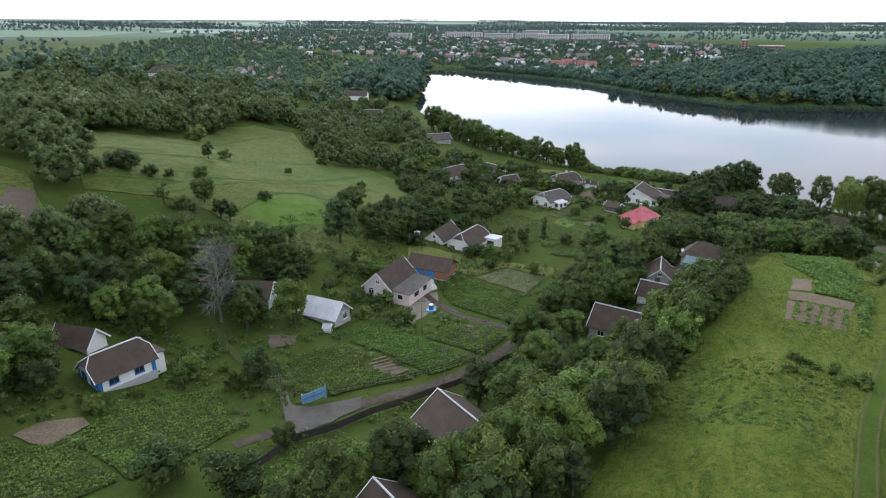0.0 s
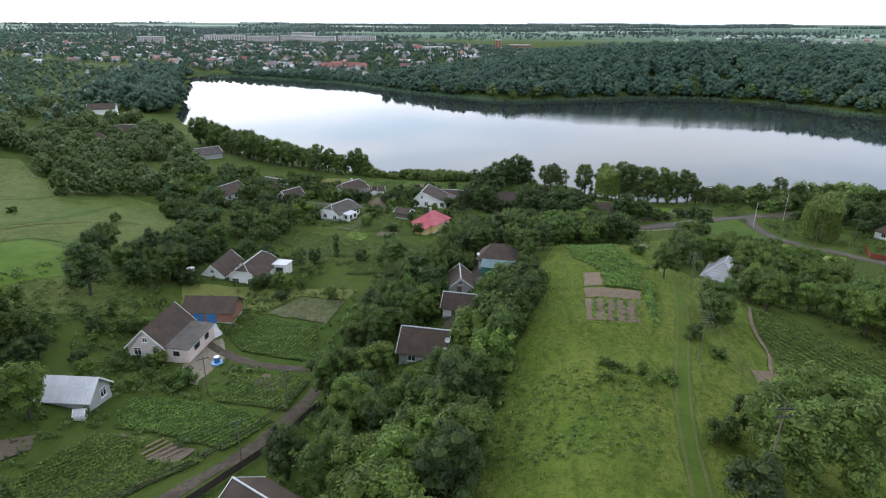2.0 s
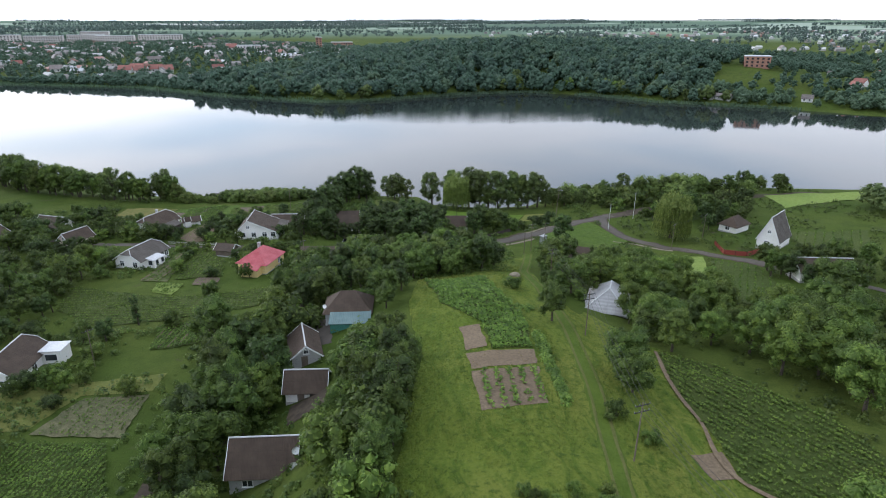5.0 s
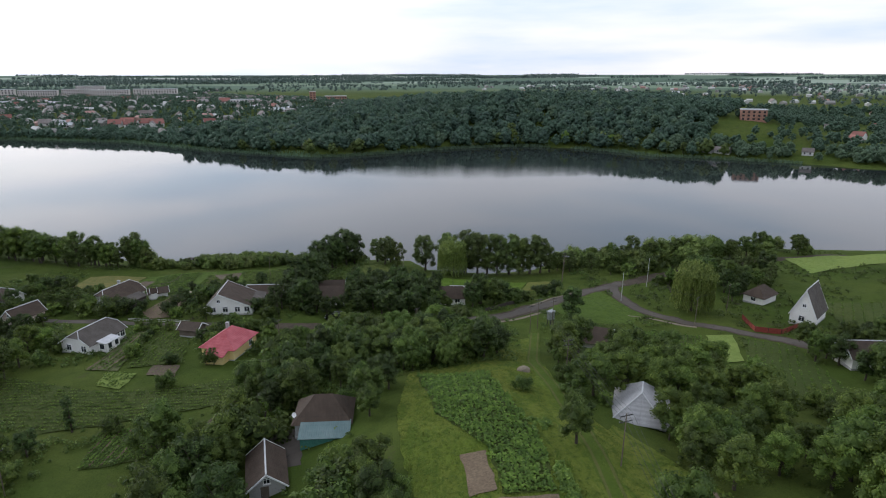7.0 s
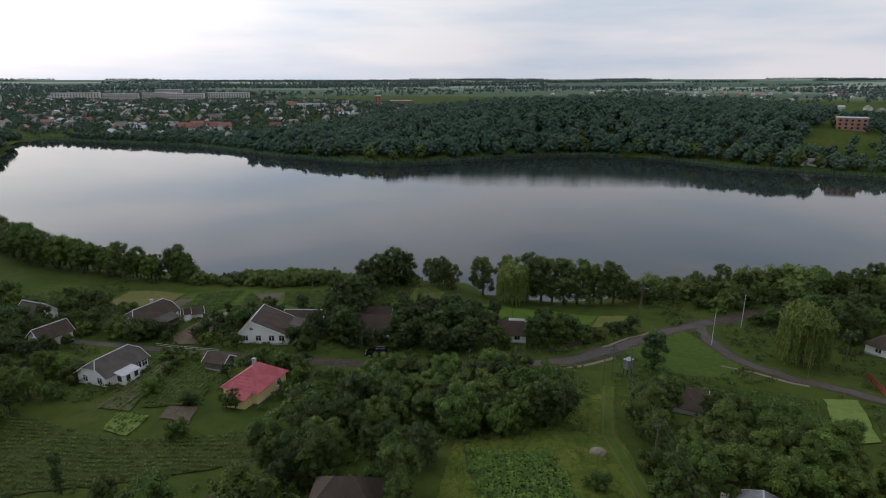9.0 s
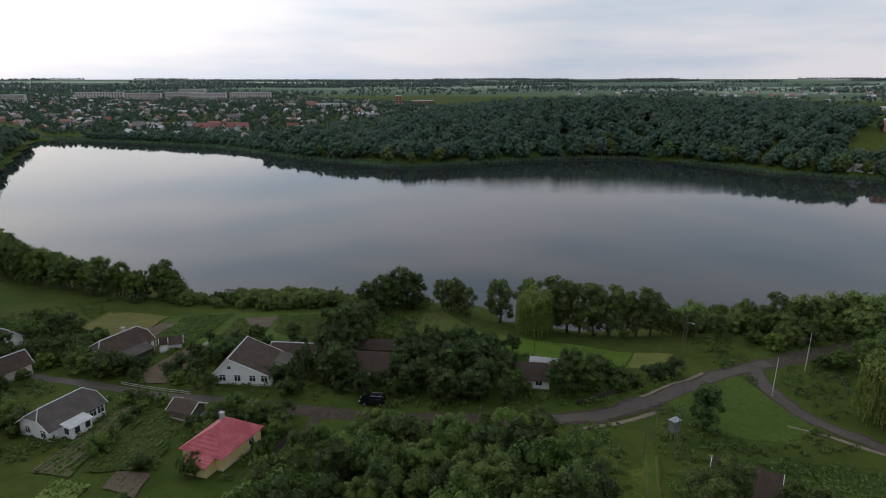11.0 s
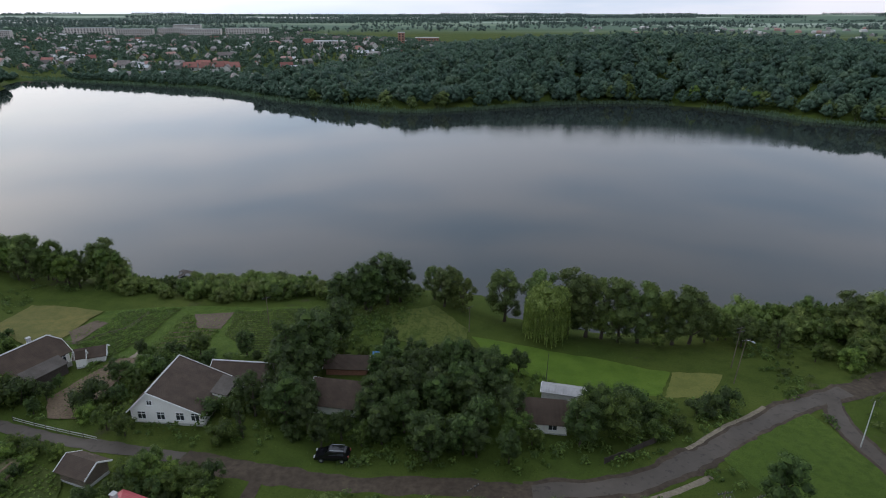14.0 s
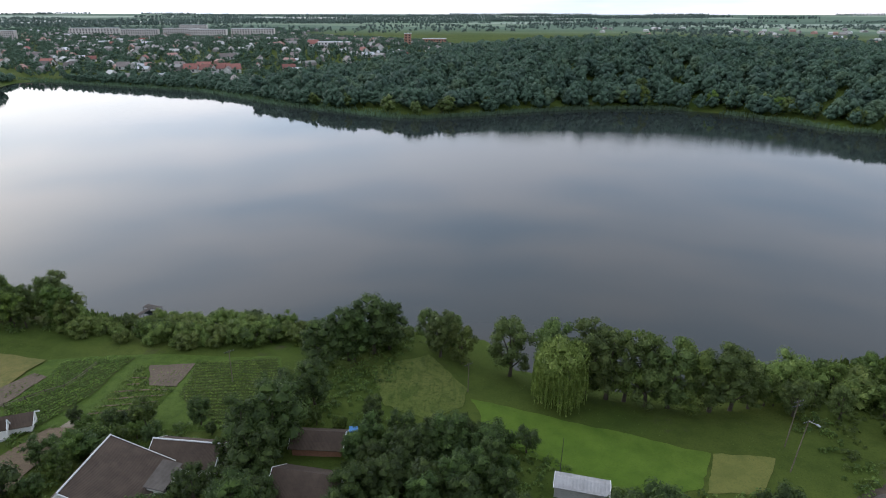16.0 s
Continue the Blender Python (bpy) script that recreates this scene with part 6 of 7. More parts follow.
def undergrowth(name, ring, count, label, leaves, seed, low=0.4, high=1.2):
    """Countless weeds, currant bushes and seedlings as one leafy mass, in drifts."""
    rng = random.Random(seed)
    lo = [min(p[k] for p in ring) for k in (0, 1)]
    hi = [max(p[k] for p in ring) for k in (0, 1)]
    pts, tries = [], 0
    while len(pts) < count and tries < count * 12:
        tries += 1
        x, y = rng.uniform(lo[0], hi[0]), rng.uniform(lo[1], hi[1])
        if noise.noise((x * 0.09, y * 0.09, seed * 3.1)) < rng.uniform(-0.35, 0.3) or not inside(ring, x, y):
            continue
        if any(math.hypot(x - a, y - b) < 4.4 for a, b in HOUSE_SPOTS) or near_way(x, y, 2.6) or any(inside(r, x, y) for r in ROWED + OPEN):
            continue
        pts.append((x, y))
    dry = shore_distance(np.array([p[0] for p in pts]), np.array([p[1] for p in pts])) > 1.0
    pts = [p for p, keep in zip(pts, dry) if keep]
    zs = height(np.array([p[0] for p in pts]), np.array([p[1] for p in pts]))
    verts, faces = [], []
    for (x, y), z in zip(pts, zs.tolist()):
        h = rng.uniform(low, high) * rng.uniform(0.6, 1.2)
        for k in range(22):
            a, b, d = rng.uniform(0, 6.28), rng.uniform(0.15, 1.4), h * rng.uniform(0.7, 1.05)
            c = Vector((x + d * math.cos(a) * math.cos(b) * 0.9, y + d * math.sin(a) * math.cos(b) * 0.9, z + d * math.sin(b)))
            n = Vector((math.cos(a) * math.cos(b) + rng.gauss(0, 0.4), math.sin(a) * math.cos(b) + rng.gauss(0, 0.4), math.sin(b) + 0.3)).normalized()
            t = n.cross(Vector((rng.gauss(0, 1), rng.gauss(0, 1), rng.gauss(0, 1)))).normalized() * (0.11 + 0.1 * h)
            u = n.cross(t) * 0.7
            o = len(verts)
            verts += [tuple(c - t), tuple(c + u), tuple(c + t), tuple(c - u)]
            faces.append((o, o + 1, o + 2, o + 3))
    return tagged(mesh_ob(name, verts, faces, leaves), label, "undergrowth", kind="stuff")


undergrowth("undergrowth", [(-104, -95), (-100, 20), (-60, 20), (-30, 20), (-12, 20), (-8, -40), (-20, -95)], 2600, "weeds and currant bushes in the gardens below the ridge", LEAF, 1)
undergrowth("undergrowth", [(-130, 100), (-70, 24), (-30, 20), (30, 24), (56, 30), (60, 112), (0, 124), (-80, 132)], 3000, "weeds and currant bushes round the lakeside gardens", LEAF, 2)
undergrowth("undergrowth", [(-12, -66), (4, -66), (6, -54), (-1, -46), (-8, -42), (-11, -50)], 420, "nettle and weed patches on the ridge", LEAF_LIGHT, 5, 0.15, 0.45)
undergrowth("undergrowth", [(10.4, -4), (14.6, -6), (13.4, -18), (10.8, -34), (8.2, -34), (9.4, -20), (11, -8)], 330, "tall weeds between the vegetable plot and the track", LEAF_LIGHT, 4, 0.25, 0.7)
undergrowth("undergrowth", [(22, 30), (26, -54), (60, -50), (130, 20), (150, 108), (60, 112), (50, 60)], 1600, "weeds and shrubs on the eastern slope", LEAF, 3)


# ---- far shore: woods, town, plain ----
def far_tree(rng, quads, leaf):
    """A far tree of unit height, as flat arrays."""
    r = rng.uniform(0.36, 0.5)
    lobes = [(0, 0, 0.34, -0.72 * r), (0, 0, 0.58, -0.66 * r)]
    n = 4 if quads < 60 else (9 if quads < 300 else 22)
    for k in range(n):
        s = (k + rng.random()) / n
        a, d = k * 2.4 + rng.uniform(-0.5, 0.5), r * math.cos(1.45 * s) ** 0.7 * rng.uniform(0.6, 0.95)
        lobes.append((d * math.cos(a), d * math.sin(a), 0.28 + 0.56 * s, r * rng.uniform(0.3, 0.5) * (1.0 if n < 12 else 0.72)))
    v, f = leaf_cloud(rng, lobes, quads, leaf, core=0.94 if n == 9 else 0.78, loose=0.26)
    return np.array(v), np.array([len(q) for q in f]), np.concatenate([np.array(q) for q in f])


def woods(name, spots, leaves, label, low, high, quads=60, leaf=0.07, seed=5):
    """Many far trees as one object: each a few lobes with loose leaf clumps."""
    rng = random.Random(seed)
    kinds = [far_tree(rng, quads, leaf) for _ in range(9)]
    zs = height(np.array([p[0] for p in spots]), np.array([p[1] for p in spots]))
    V, S, C, o = [], [], [], 0
    for (x, y), z in zip(spots, zs):
        v, sizes, corners = rng.choice(kinds)
        tall, a, wide = rng.uniform(low, high), rng.uniform(0, 6.28), rng.uniform(0.85, 1.2)
        ca, sa = math.cos(a) * wide, math.sin(a) * wide
        V.append(np.stack([v[:, 0] * ca - v[:, 1] * sa, v[:, 0] * sa + v[:, 1] * ca, v[:, 2]], -1) * tall + (x, y, z))
        S.append(sizes)
        C.append(corners + o)
        o += len(v)
    ob = mesh_fast(name, np.concatenate(V), np.concatenate(S), np.concatenate(C), leaves)
    return tagged(ob, label, "woods", kind="stuff")


def spots_in(ring, count, seed, gap=4.5, wet=3.0, houses=()):
    rng = np.random.default_rng(seed)
    lo = [min(p[k] for p in ring) for k in (0, 1)]
    hi = [max(p[k] for p in ring) for k in (0, 1)]
    xs, ys = rng.uniform(lo[0], hi[0], count * 12), rng.uniform(lo[1], hi[1], count * 12)
    dry = shore_distance(xs, ys) > wet
    cells, out = set(), []
    for x, y in zip(xs[dry].tolist(), ys[dry].tolist()):
        c = (int(x // gap), int(y // gap))
        if c in cells or not inside(ring, x, y) or any(math.hypot(x - a, y - b) < 8 for a, b in houses):
            continue
        cells.add(c)
        out.append((x, y))
        if len(out) == count:
            break
    return out


FOREST = [(-155, 488), (-125, 545), (-70, 600), (-40, 640), (30, 710), (110, 790), (260, 810), (420, 750), (470, 640), (350, 490), (318, 430), (296, 414), (240, 340), (180, 400), (140, 430), (60, 425), (28, 410), (-6, 406), (-20, 414), (-44, 424), (-66, 424), (-114, 452)]
woods("far_woods", spots_in(FOREST, 2300, 31, 5.0, 0.6), LEAF_HAZED, "dense green broadleaf wood on the far shore", 8, 14, 150, 0.072, 1)
woods("far_woods", spots_in(FOREST, 300, 131, 8.0), LEAF_HAZED_LIGHT, "lighter crowns mixed into the far wood", 9, 13.5, 150, 0.072, 11)
woods("far_woods", spots_in(FOREST, 420, 132, 8.0, 0.8), LEAF_HAZED_DARK, "dark crowns standing out of the far wood", 10, 15, 150, 0.072, 12)
woods("shore_trees", [(p[0], p[1] - 16) for p in [(118, 464), (126, 466), (131, 462), (192, 436), (196, 428), (205, 416), (209, 412), (228, 388), (246, 372), (252, 368), (262, 362), (-92, 462), (-66, 446), (-20, 421), (-38, 428), (0, 426)]], LEAF_SILVER, "pale grey-green willows on the far shore", 8, 12.5, 260, 0.05, 2)

for x, y, tall in [(132, 458, 15), (131, 447, 14), (126, 449, 12), (110, 452, 9), (173, 434, 11), (180, 428, 10), (184, 425, 12), (201, 405, 11), (214, 386, 10), (228, 366, 9), (238, 360, 9), (-4, 411, 9), (24, 424, 9)]:
    plant("sf"[int(x) % 2], x, y, tall)
TOWN = [(-335, 572), (-430, 640), (-720, 900), (-700, 1250), (-300, 1300), (-20, 1050), (10, 790), (-44, 668), (-108, 624), (-150, 540), (-201, 545)]
PLASTER_FAR = surface("far_plaster", (0.74, 0.72, 0.69), (0.82, 0.8, 0.77), 0.05, 0.3, vary=0.25)
ROOF_FAR = surface("far_roof", (0.2, 0.17, 0.155), (0.3, 0.26, 0.24), 0.05, 1.0, vary=0.7)
ROOF_FAR_RED = surface("far_red_roof", (0.3, 0.13, 0.105), (0.37, 0.17, 0.14), 0.05, 1.0, vary=0.5)
ROOF_FAR_PALE = surface("far_pale_roof", (0.6, 0.61, 0.62), (0.74, 0.74, 0.75), 0.05, 1.0, vary=0.3)


def far_house(label, roof, L=10, W=8, wall=3.2, top=6.6):
    root = empty("town_house", pose(0, 0, -60), label, "house", "houses of the town")
    bm = bmesh.new()
    box(bm, -L / 2, L / 2, -W / 2, W / 2, -1.5, wall)
    for s in (-1, 1):
        vs = [bm.verts.new(p) for p in ((s * L / 2, -W / 2, wall - 0.1), (s * L / 2, W / 2, wall - 0.1), (s * L / 2, 0, top - 0.2), (s * (L / 2 - 0.3), -W / 2, wall - 0.1), (s * (L / 2 - 0.3), W / 2, wall - 0.1), (s * (L / 2 - 0.3), 0, top - 0.2))]
        for q in ((0, 1, 2), (5, 4, 3), (0, 3, 4, 1), (1, 4, 5, 2), (2, 5, 3, 0)):
            bm.faces.new([vs[i] for i in q])
    part("wall", bm, PLASTER_FAR, root)
    bm = bmesh.new()
    o = 0.5
    zz = wall - o * (top - wall) / (W / 2)
    slab(bm, [(-L / 2 - o, -W / 2 - o, zz), (L / 2 + o, -W / 2 - o, zz), (L / 2 + o, 0, top), (-L / 2 - o, 0, top)], 0.25)
    slab(bm, [(L / 2 + o, W / 2 + o, zz), (-L / 2 - o, W / 2 + o, zz), (-L / 2 - o, 0, top), (L / 2 + o, 0, top)], 0.25)
    part("roof", bm, roof, root)
    for x, y, t in ((-L * 0.25, -W / 2, 180), (L * 0.22, -W / 2, 180)):
        bm = bmesh.new()
        box(bm, -0.7, 0.7, -0.05, 0.06, -0.8, 0.8, pose(x, y, 1.6, 0, 0, t))
        part("window", bm, GLASS, root)
    return root


FAR_KINDS = [far_house("grey-roofed town house in greenery", ROOF_FAR), far_house("red-roofed town house in greenery", ROOF_FAR_RED, 11, 9, 3.4, 7.2), far_house("pale-roofed town house in greenery", ROOF_FAR_PALE, 12, 7, 3, 5.2),
             far_house("long brown-roofed town house in greenery", ROOF_FAR, 15, 8, 3.2, 6)]
far_used = set()


def set_far(k, x, y, turn, s=1.0, z=None):
    m = pose(x, y, level(x, y) if z is None else z, 0, 0, turn) @ Matrix.Scale(s, 4)
    if k in far_used:
        ob = copy_thing(FAR_KINDS[k], Matrix())
        ob.matrix_basis = m
        return ob
    far_used.add(k)
    FAR_KINDS[k].matrix_basis = m
    return FAR_KINDS[k]


TOWN_SPOTS = spots_in(TOWN, 150, 41, 15, 12)
rng = random.Random(8)
for x, y in TOWN_SPOTS:
    set_far(rng.choice((0, 0, 0, 1, 2, 3)), x, y, rng.choice((10, 20, 100, 110, -60)) + rng.uniform(-8, 8), rng.uniform(0.8, 1.15))
for x, y in [(-222, 606), (-210, 612), (-232, 624), (-198, 604), (-240, 612)]:
    set_far(1, x, y, rng.uniform(-20, 30), 1.1)
for k, x, y in [(1, -146, 600), (2, -138, 592), (2, -70, 690), (2, -58, 684), (0, -50, 676), (2, -84, 680), (0, -262, 640), (2, -290, 622), (2, -250, 580), (3, -120, 760), (2, -300, 645)]:
    set_far(k, x, y, rng.uniform(-20, 30), 1.0)
for x, y in spots_in([(-430, 480), (-620, 640), (-1150, 900), (-1300, 1300), (-760, 1350), (-720, 900), (-440, 660)], 66, 43, 20, 12):
    set_far(rng.choice((0, 0, 1, 2)), x, y, rng.uniform(0, 180), rng.uniform(0.8, 1.1))
for x, y in spots_in([(330, 330), (310, 350), (345, 410), (480, 560), (700, 640), (640, 420), (420, 300)], 14, 44, 16, 24):
    set_far(rng.choice((0, 0, 2, 1)), x, y, rng.uniform(0, 180), rng.uniform(0.6, 0.85))
for x, y in spots_in([(400, 900), (700, 760), (1500, 900), (1700, 1500), (700, 1500)], 40, 45, 30, 14):
    set_far(rng.choice((0, 2, 2)), x, y, rng.uniform(0, 180), rng.uniform(0.9, 1.3))
for x, y in spots_in([(-260, 60), (-330, 190), (-420, 380), (-560, 480), (-760, 330), (-520, 60)], 26, 46, 20, 14):
    set_far(rng.choice((0, 0, 1, 2)), x, y, rng.uniform(0, 180), rng.uniform(0.8, 1.1))


def block(label, L, storeys, wall_mat, bays, W=12.0):
    """A plain block of flats with its windows, each a part."""
    root = empty("apartment_building", pose(0, 0, -60), label, "apartment building", "blocks of flats in the town")
    H = storeys * 2.8 + 0.8
    bm = bmesh.new()
    box(bm, -L / 2, L / 2, -W / 2, W / 2, -3, H)
    part("wall", bm, wall_mat, root)
    part("roof", boxed(-L / 2 - 0.3, L / 2 + 0.3, -W / 2 - 0.3, W / 2 + 0.3, H, H + 0.6), ROOF_FAR_PALE, root)
    me = None
    for s in range(storeys):
        for k in range(bays):
            x = -L / 2 + (k + 0.5) * L / bays
            if me is None:
                bm = bmesh.new()
                box(bm, -0.85, 0.85, -0.1, 0.05, -0.75, 0.75)
                first = part("window", bm, GLASS, root)
                me = first.data
                first.matrix_basis = pose(x, -W / 2, 1.9 + s * 2.8)
            else:
                ob = new("window", me)
                ob.parent = root
                ob.matrix_basis = pose(x, -W / 2, 1.9 + s * 2.8)
    return root


FLATS = surface("panel_walls", (0.62, 0.57, 0.53), (0.7, 0.65, 0.6), 0.05, 0.8, vary=0.25)
BRICK_FAR = surface("far_brick", (0.42, 0.22, 0.16), (0.5, 0.28, 0.2), 0.05, 0.8)
flats = block("five-storey pale panel block of flats", 62, 5, FLATS, 16)
flats.matrix_basis = pose(-552, 1175, level(-552, 1175), 0, 0, 8)
for x, y, t, s in [(-648, 1203, 10, 1.35), (-500, 1226, 6, 1.0), (-432, 1178, 4, 1.05), (-366, 1226, 5, 1.25), (-545, 1400, 6, 0.9), (-738, 1076, 12, 0.8)]:
    copy_thing(flats, pose(x, y, level(x, y), 0, 0, t) @ Matrix.Diagonal((s, 1, 1, 1)))
low = block("long white two-storey town building", 36, 2, PLASTER_FAR, 10)
low.matrix_basis = pose(-134, 768, level(-134, 768), 0, 0, 6)
school = block("red brick school with pale roof", 32, 3, BRICK_FAR, 9)
school.matrix_basis = pose(-22, 906, level(-22, 906), 0, 0, 2)
tower = block("red brick tower block beside the school", 8, 5, BRICK_FAR, 2, 8.0)
tower.matrix_basis = pose(-51, 799, level(-51, 799), 0, 0, 2)
mill = block("square red brick building on the wooded rise", 20, 3, BRICK_FAR, 5)
mill.matrix_basis = pose(331, 417, level(331, 417) - 1, 0, 0, -28)
for k, x, y, t in [(0, 256, 357, -50), (3, 264, 351, -50), (0, 312, 324, -40), (0, 399, 410, -30), (1, 498, 467, -20)]:
    set_far(k, x, y, t, 0.72)

rng = random.Random(18)
verts, faces = [], []
for x, y in spots_in(TOWN, 300, 47, 13, 10, TOWN_SPOTS) + spots_in([(-430, 600), (-1150, 930), (-1300, 1400), (-300, 1500), (-300, 1310), (-700, 1260), (-720, 900)], 260, 48, 16, 10) + spots_in([(380, 820), (760, 720), (1700, 900), (1900, 1700), (300, 1700)], 200, 49, 20, 10):
    z, a, L, W, h = level(x, y), rng.uniform(0, 3.14), rng.uniform(3.5, 7), rng.uniform(3, 4.5), rng.uniform(2.6, 3.6)
    m = pose(x, y, z, 0, 0, math.degrees(a))
    o = len(verts)
    top = h + rng.uniform(1.5, 3)
    verts += [tuple(m @ Vector(p)) for p in ((-L, -W, -1), (L, -W, -1), (L, W, -1), (-L, W, -1), (-L, -W, h), (L, -W, h), (L, W, h), (-L, W, h), (-L, 0, top), (L, 0, top))]
    faces += [(o, o + 1, o + 5, o + 4), (o + 2, o + 3, o + 7, o + 6), (o + 1, o + 2, o + 6, o + 9, o + 5), (o + 3, o, o + 4, o + 8, o + 7), (o + 4, o + 5, o + 9, o + 8), (o + 6, o + 7, o + 8, o + 9)]
far_roofs, far_n, far_l, far_p = shader("far_settlement")
far_geo = far_n.new("ShaderNodeNewGeometry")
far_col = far_n.new("ShaderNodeValToRGB")
far_col.color_ramp.interpolation = "CONSTANT"
far_col.color_ramp.elements[0].color, far_col.color_ramp.elements[1].color = (0.24, 0.225, 0.21, 1), (0.46, 0.45, 0.43, 1)
far_col.color_ramp.elements[1].position = 0.55
far_el = far_col.color_ramp.elements.new(0.82)
far_el.color = (0.34, 0.2, 0.165, 1)
far_l.new(far_geo.outputs["Random Per Island"], far_col.inputs[0])
far_l.new(far_col.outputs[0], far_p.inputs["Base Color"])
far_p.inputs["Roughness"].default_value = 0.8
tagged(mesh_ob("far_settlement", verts, faces, far_roofs), "countless small pale houses of the far town", "houses", kind="stuff")
woods("town_trees", spots_in(TOWN, 4200, 51, 6, 3, TOWN_SPOTS), LEAF_HAZED, "garden trees among the town houses", 4.5, 8.8, 40, 0.11, 3)
HILL_HOMES = [(-249, 219), (-262, 236), (-218, 190), (-212, 158), (-147.5, 138.5), (-136, 124), (-289, 103), (-283, 98), (-277, 93), (-271, 88), (-264, 83)]
woods("hill_woods", spots_in([(-160, -30), (-178, 6), (-190, 30), (-200, 60), (-214, 80), (-204, 100), (-248, 155), (-263, 119), (-257, 80), (-246, 32), (-210, -6)], 260, 61, 4.4, 3, HILL_HOMES), LEAF_MID, "dense green thicket belt above the meadow", 6, 11.5, 700, 0.042, 9)
woods("hill_woods", spots_in([(-113, -58), (-130, -47), (-163, -27), (-210, -6), (-246, 32), (-262, 30), (-232, -30), (-180, -60), (-140, -58), (-133, -54), (-116, -62)], 140, 62, 4.8, 3, HILL_HOMES)
      + spots_in([(-110, -86), (-111, -72), (-113, -60), (-106, -52), (-104, -66), (-106, -88)], 14, 63, 3.6), LEAF_MID, "tall mixed trees beside the rough pasture", 5.5, 9.5, 1150, 0.03, 29)
woods("hill_woods", spots_in([(-195, 96), (-174, 76), (-152, 76), (-134, 78), (-122, 100), (-141, 118), (-156, 133), (-182, 186), (-221, 213), (-242, 240), (-252, 200), (-242, 167), (-206, 102)], 190, 64, 4.6, 4, HILL_HOMES)
      + [(-152 + 1.6 * k, 58 + 1.5 * k + (k % 3)) for k in range(12)] + spots_in([(130, 75), (230, 94), (230, 60), (140, 40)], 34, 65, 5)
      + spots_in([(-262, 119), (-248, 155), (-256, 200), (-300, 262), (-360, 300), (-420, 200), (-330, 60), (-262, 30)], 230, 66, 6.5, 4, HILL_HOMES), LEAF_MID, "garden trees and thickets round the hillside houses", 4.5, 9, 480, 0.055, 19)
woods("west_woods", spots_in([(-250, 300), (-300, 350), (-380, 450), (-430, 560), (-1150, 900), (-900, 420), (-600, 60), (-260, 30), (-230, 140), (-255, 210)], 1900, 52, 6, 3, HILL_HOMES), LEAF_HAZED_LIGHT, "scattered woods and gardens on the western slope", 5, 10, 48, 0.1, 4)
woods("town_trees", spots_in([(-430, 600), (-1150, 930), (-1300, 1400), (-300, 1500), (-300, 1310), (-700, 1260), (-720, 900)], 1700, 157, 9, 3), LEAF_HAZED, "garden trees among the outlying houses", 6, 11, 40, 0.11, 23)
woods("shore_trees", spots_in([(-100, 448), (-112, 452), (-202, 516), (-285, 542), (-390, 572), (-420, 600), (-335, 600), (-201, 575), (-130, 520)], 420, 155, 5, 1), LEAF_HAZED, "low trees and bushes along the far town shore", 4, 8, 60, 0.075, 15)
COPSES = [p for p in spots_in([(-650, 60), (-1150, 900), (-1300, 1400), (-3200, 2600), (-3600, 300), (-1400, -200)], 3400, 152, 12, 3) + spots_in([(-1300, 1300), (1900, 1300), (2600, 2500), (-2600, 2600)], 4600, 153, 12, 3)
          + spots_in([(400, 830), (700, 700), (2000, 700), (2400, 1600), (500, 1600)], 2200, 154, 10, 3) if noise.noise((p[0] / 420, p[1] / 210, 4.5)) > -0.02]
woods("plain_trees", COPSES, LEAF_HAZED_PLAIN, "copses and gardens on the wide plain", 6, 11, 20, 0.16, 14)
woods("lakeside_wood", spots_in([(-241, 282), (-316, 430), (-384, 560), (-440, 560), (-370, 400), (-296, 262)], 190, 53, 5, 1), LEAF_HAZED, "tall dark trees on the western lake shore", 12, 18, 140, 0.06, 5)
EAST_HOMES = [(256, 357), (264, 351), (258, 350), (312, 324), (308, 318), (399, 410), (498, 467), (331, 417), (326, 408), (318, 400)]
woods("shore_trees", spots_in([(225, 366), (254, 346), (299, 313), (333, 276), (345, 292), (310, 336), (268, 366), (240, 384)], 60, 156, 5, 1, EAST_HOMES), LEAF_HAZED_LIGHT, "willows and bushes along the eastern shore", 5, 10, 120, 0.1, 16)
woods("east_trees", spots_in([(262, 360), (310, 336), (345, 292), (460, 240), (700, 420), (760, 700), (480, 640), (350, 450), (318, 428), (330, 380)], 900, 54, 5, 2, EAST_HOMES), LEAF_HAZED, "gardens and thickets on the eastern shore", 5, 10, 70, 0.075, 6)
belts = []
rng = random.Random(9)
for k in range(62):
    cx, cy = rng.uniform(-3000, 2600), rng.uniform(1350, 4400)
    n = rng.randint(30, 80)
    belts += [(cx + i * 9 + rng.uniform(-4, 4), cy + i * 0.9 + rng.uniform(-7, 7)) for i in range(n)]
woods("horizon_belts", belts, LEAF_HAZED_PLAIN, "dark shelter belts along the horizon", 12, 18, 24, 0.12, 8)


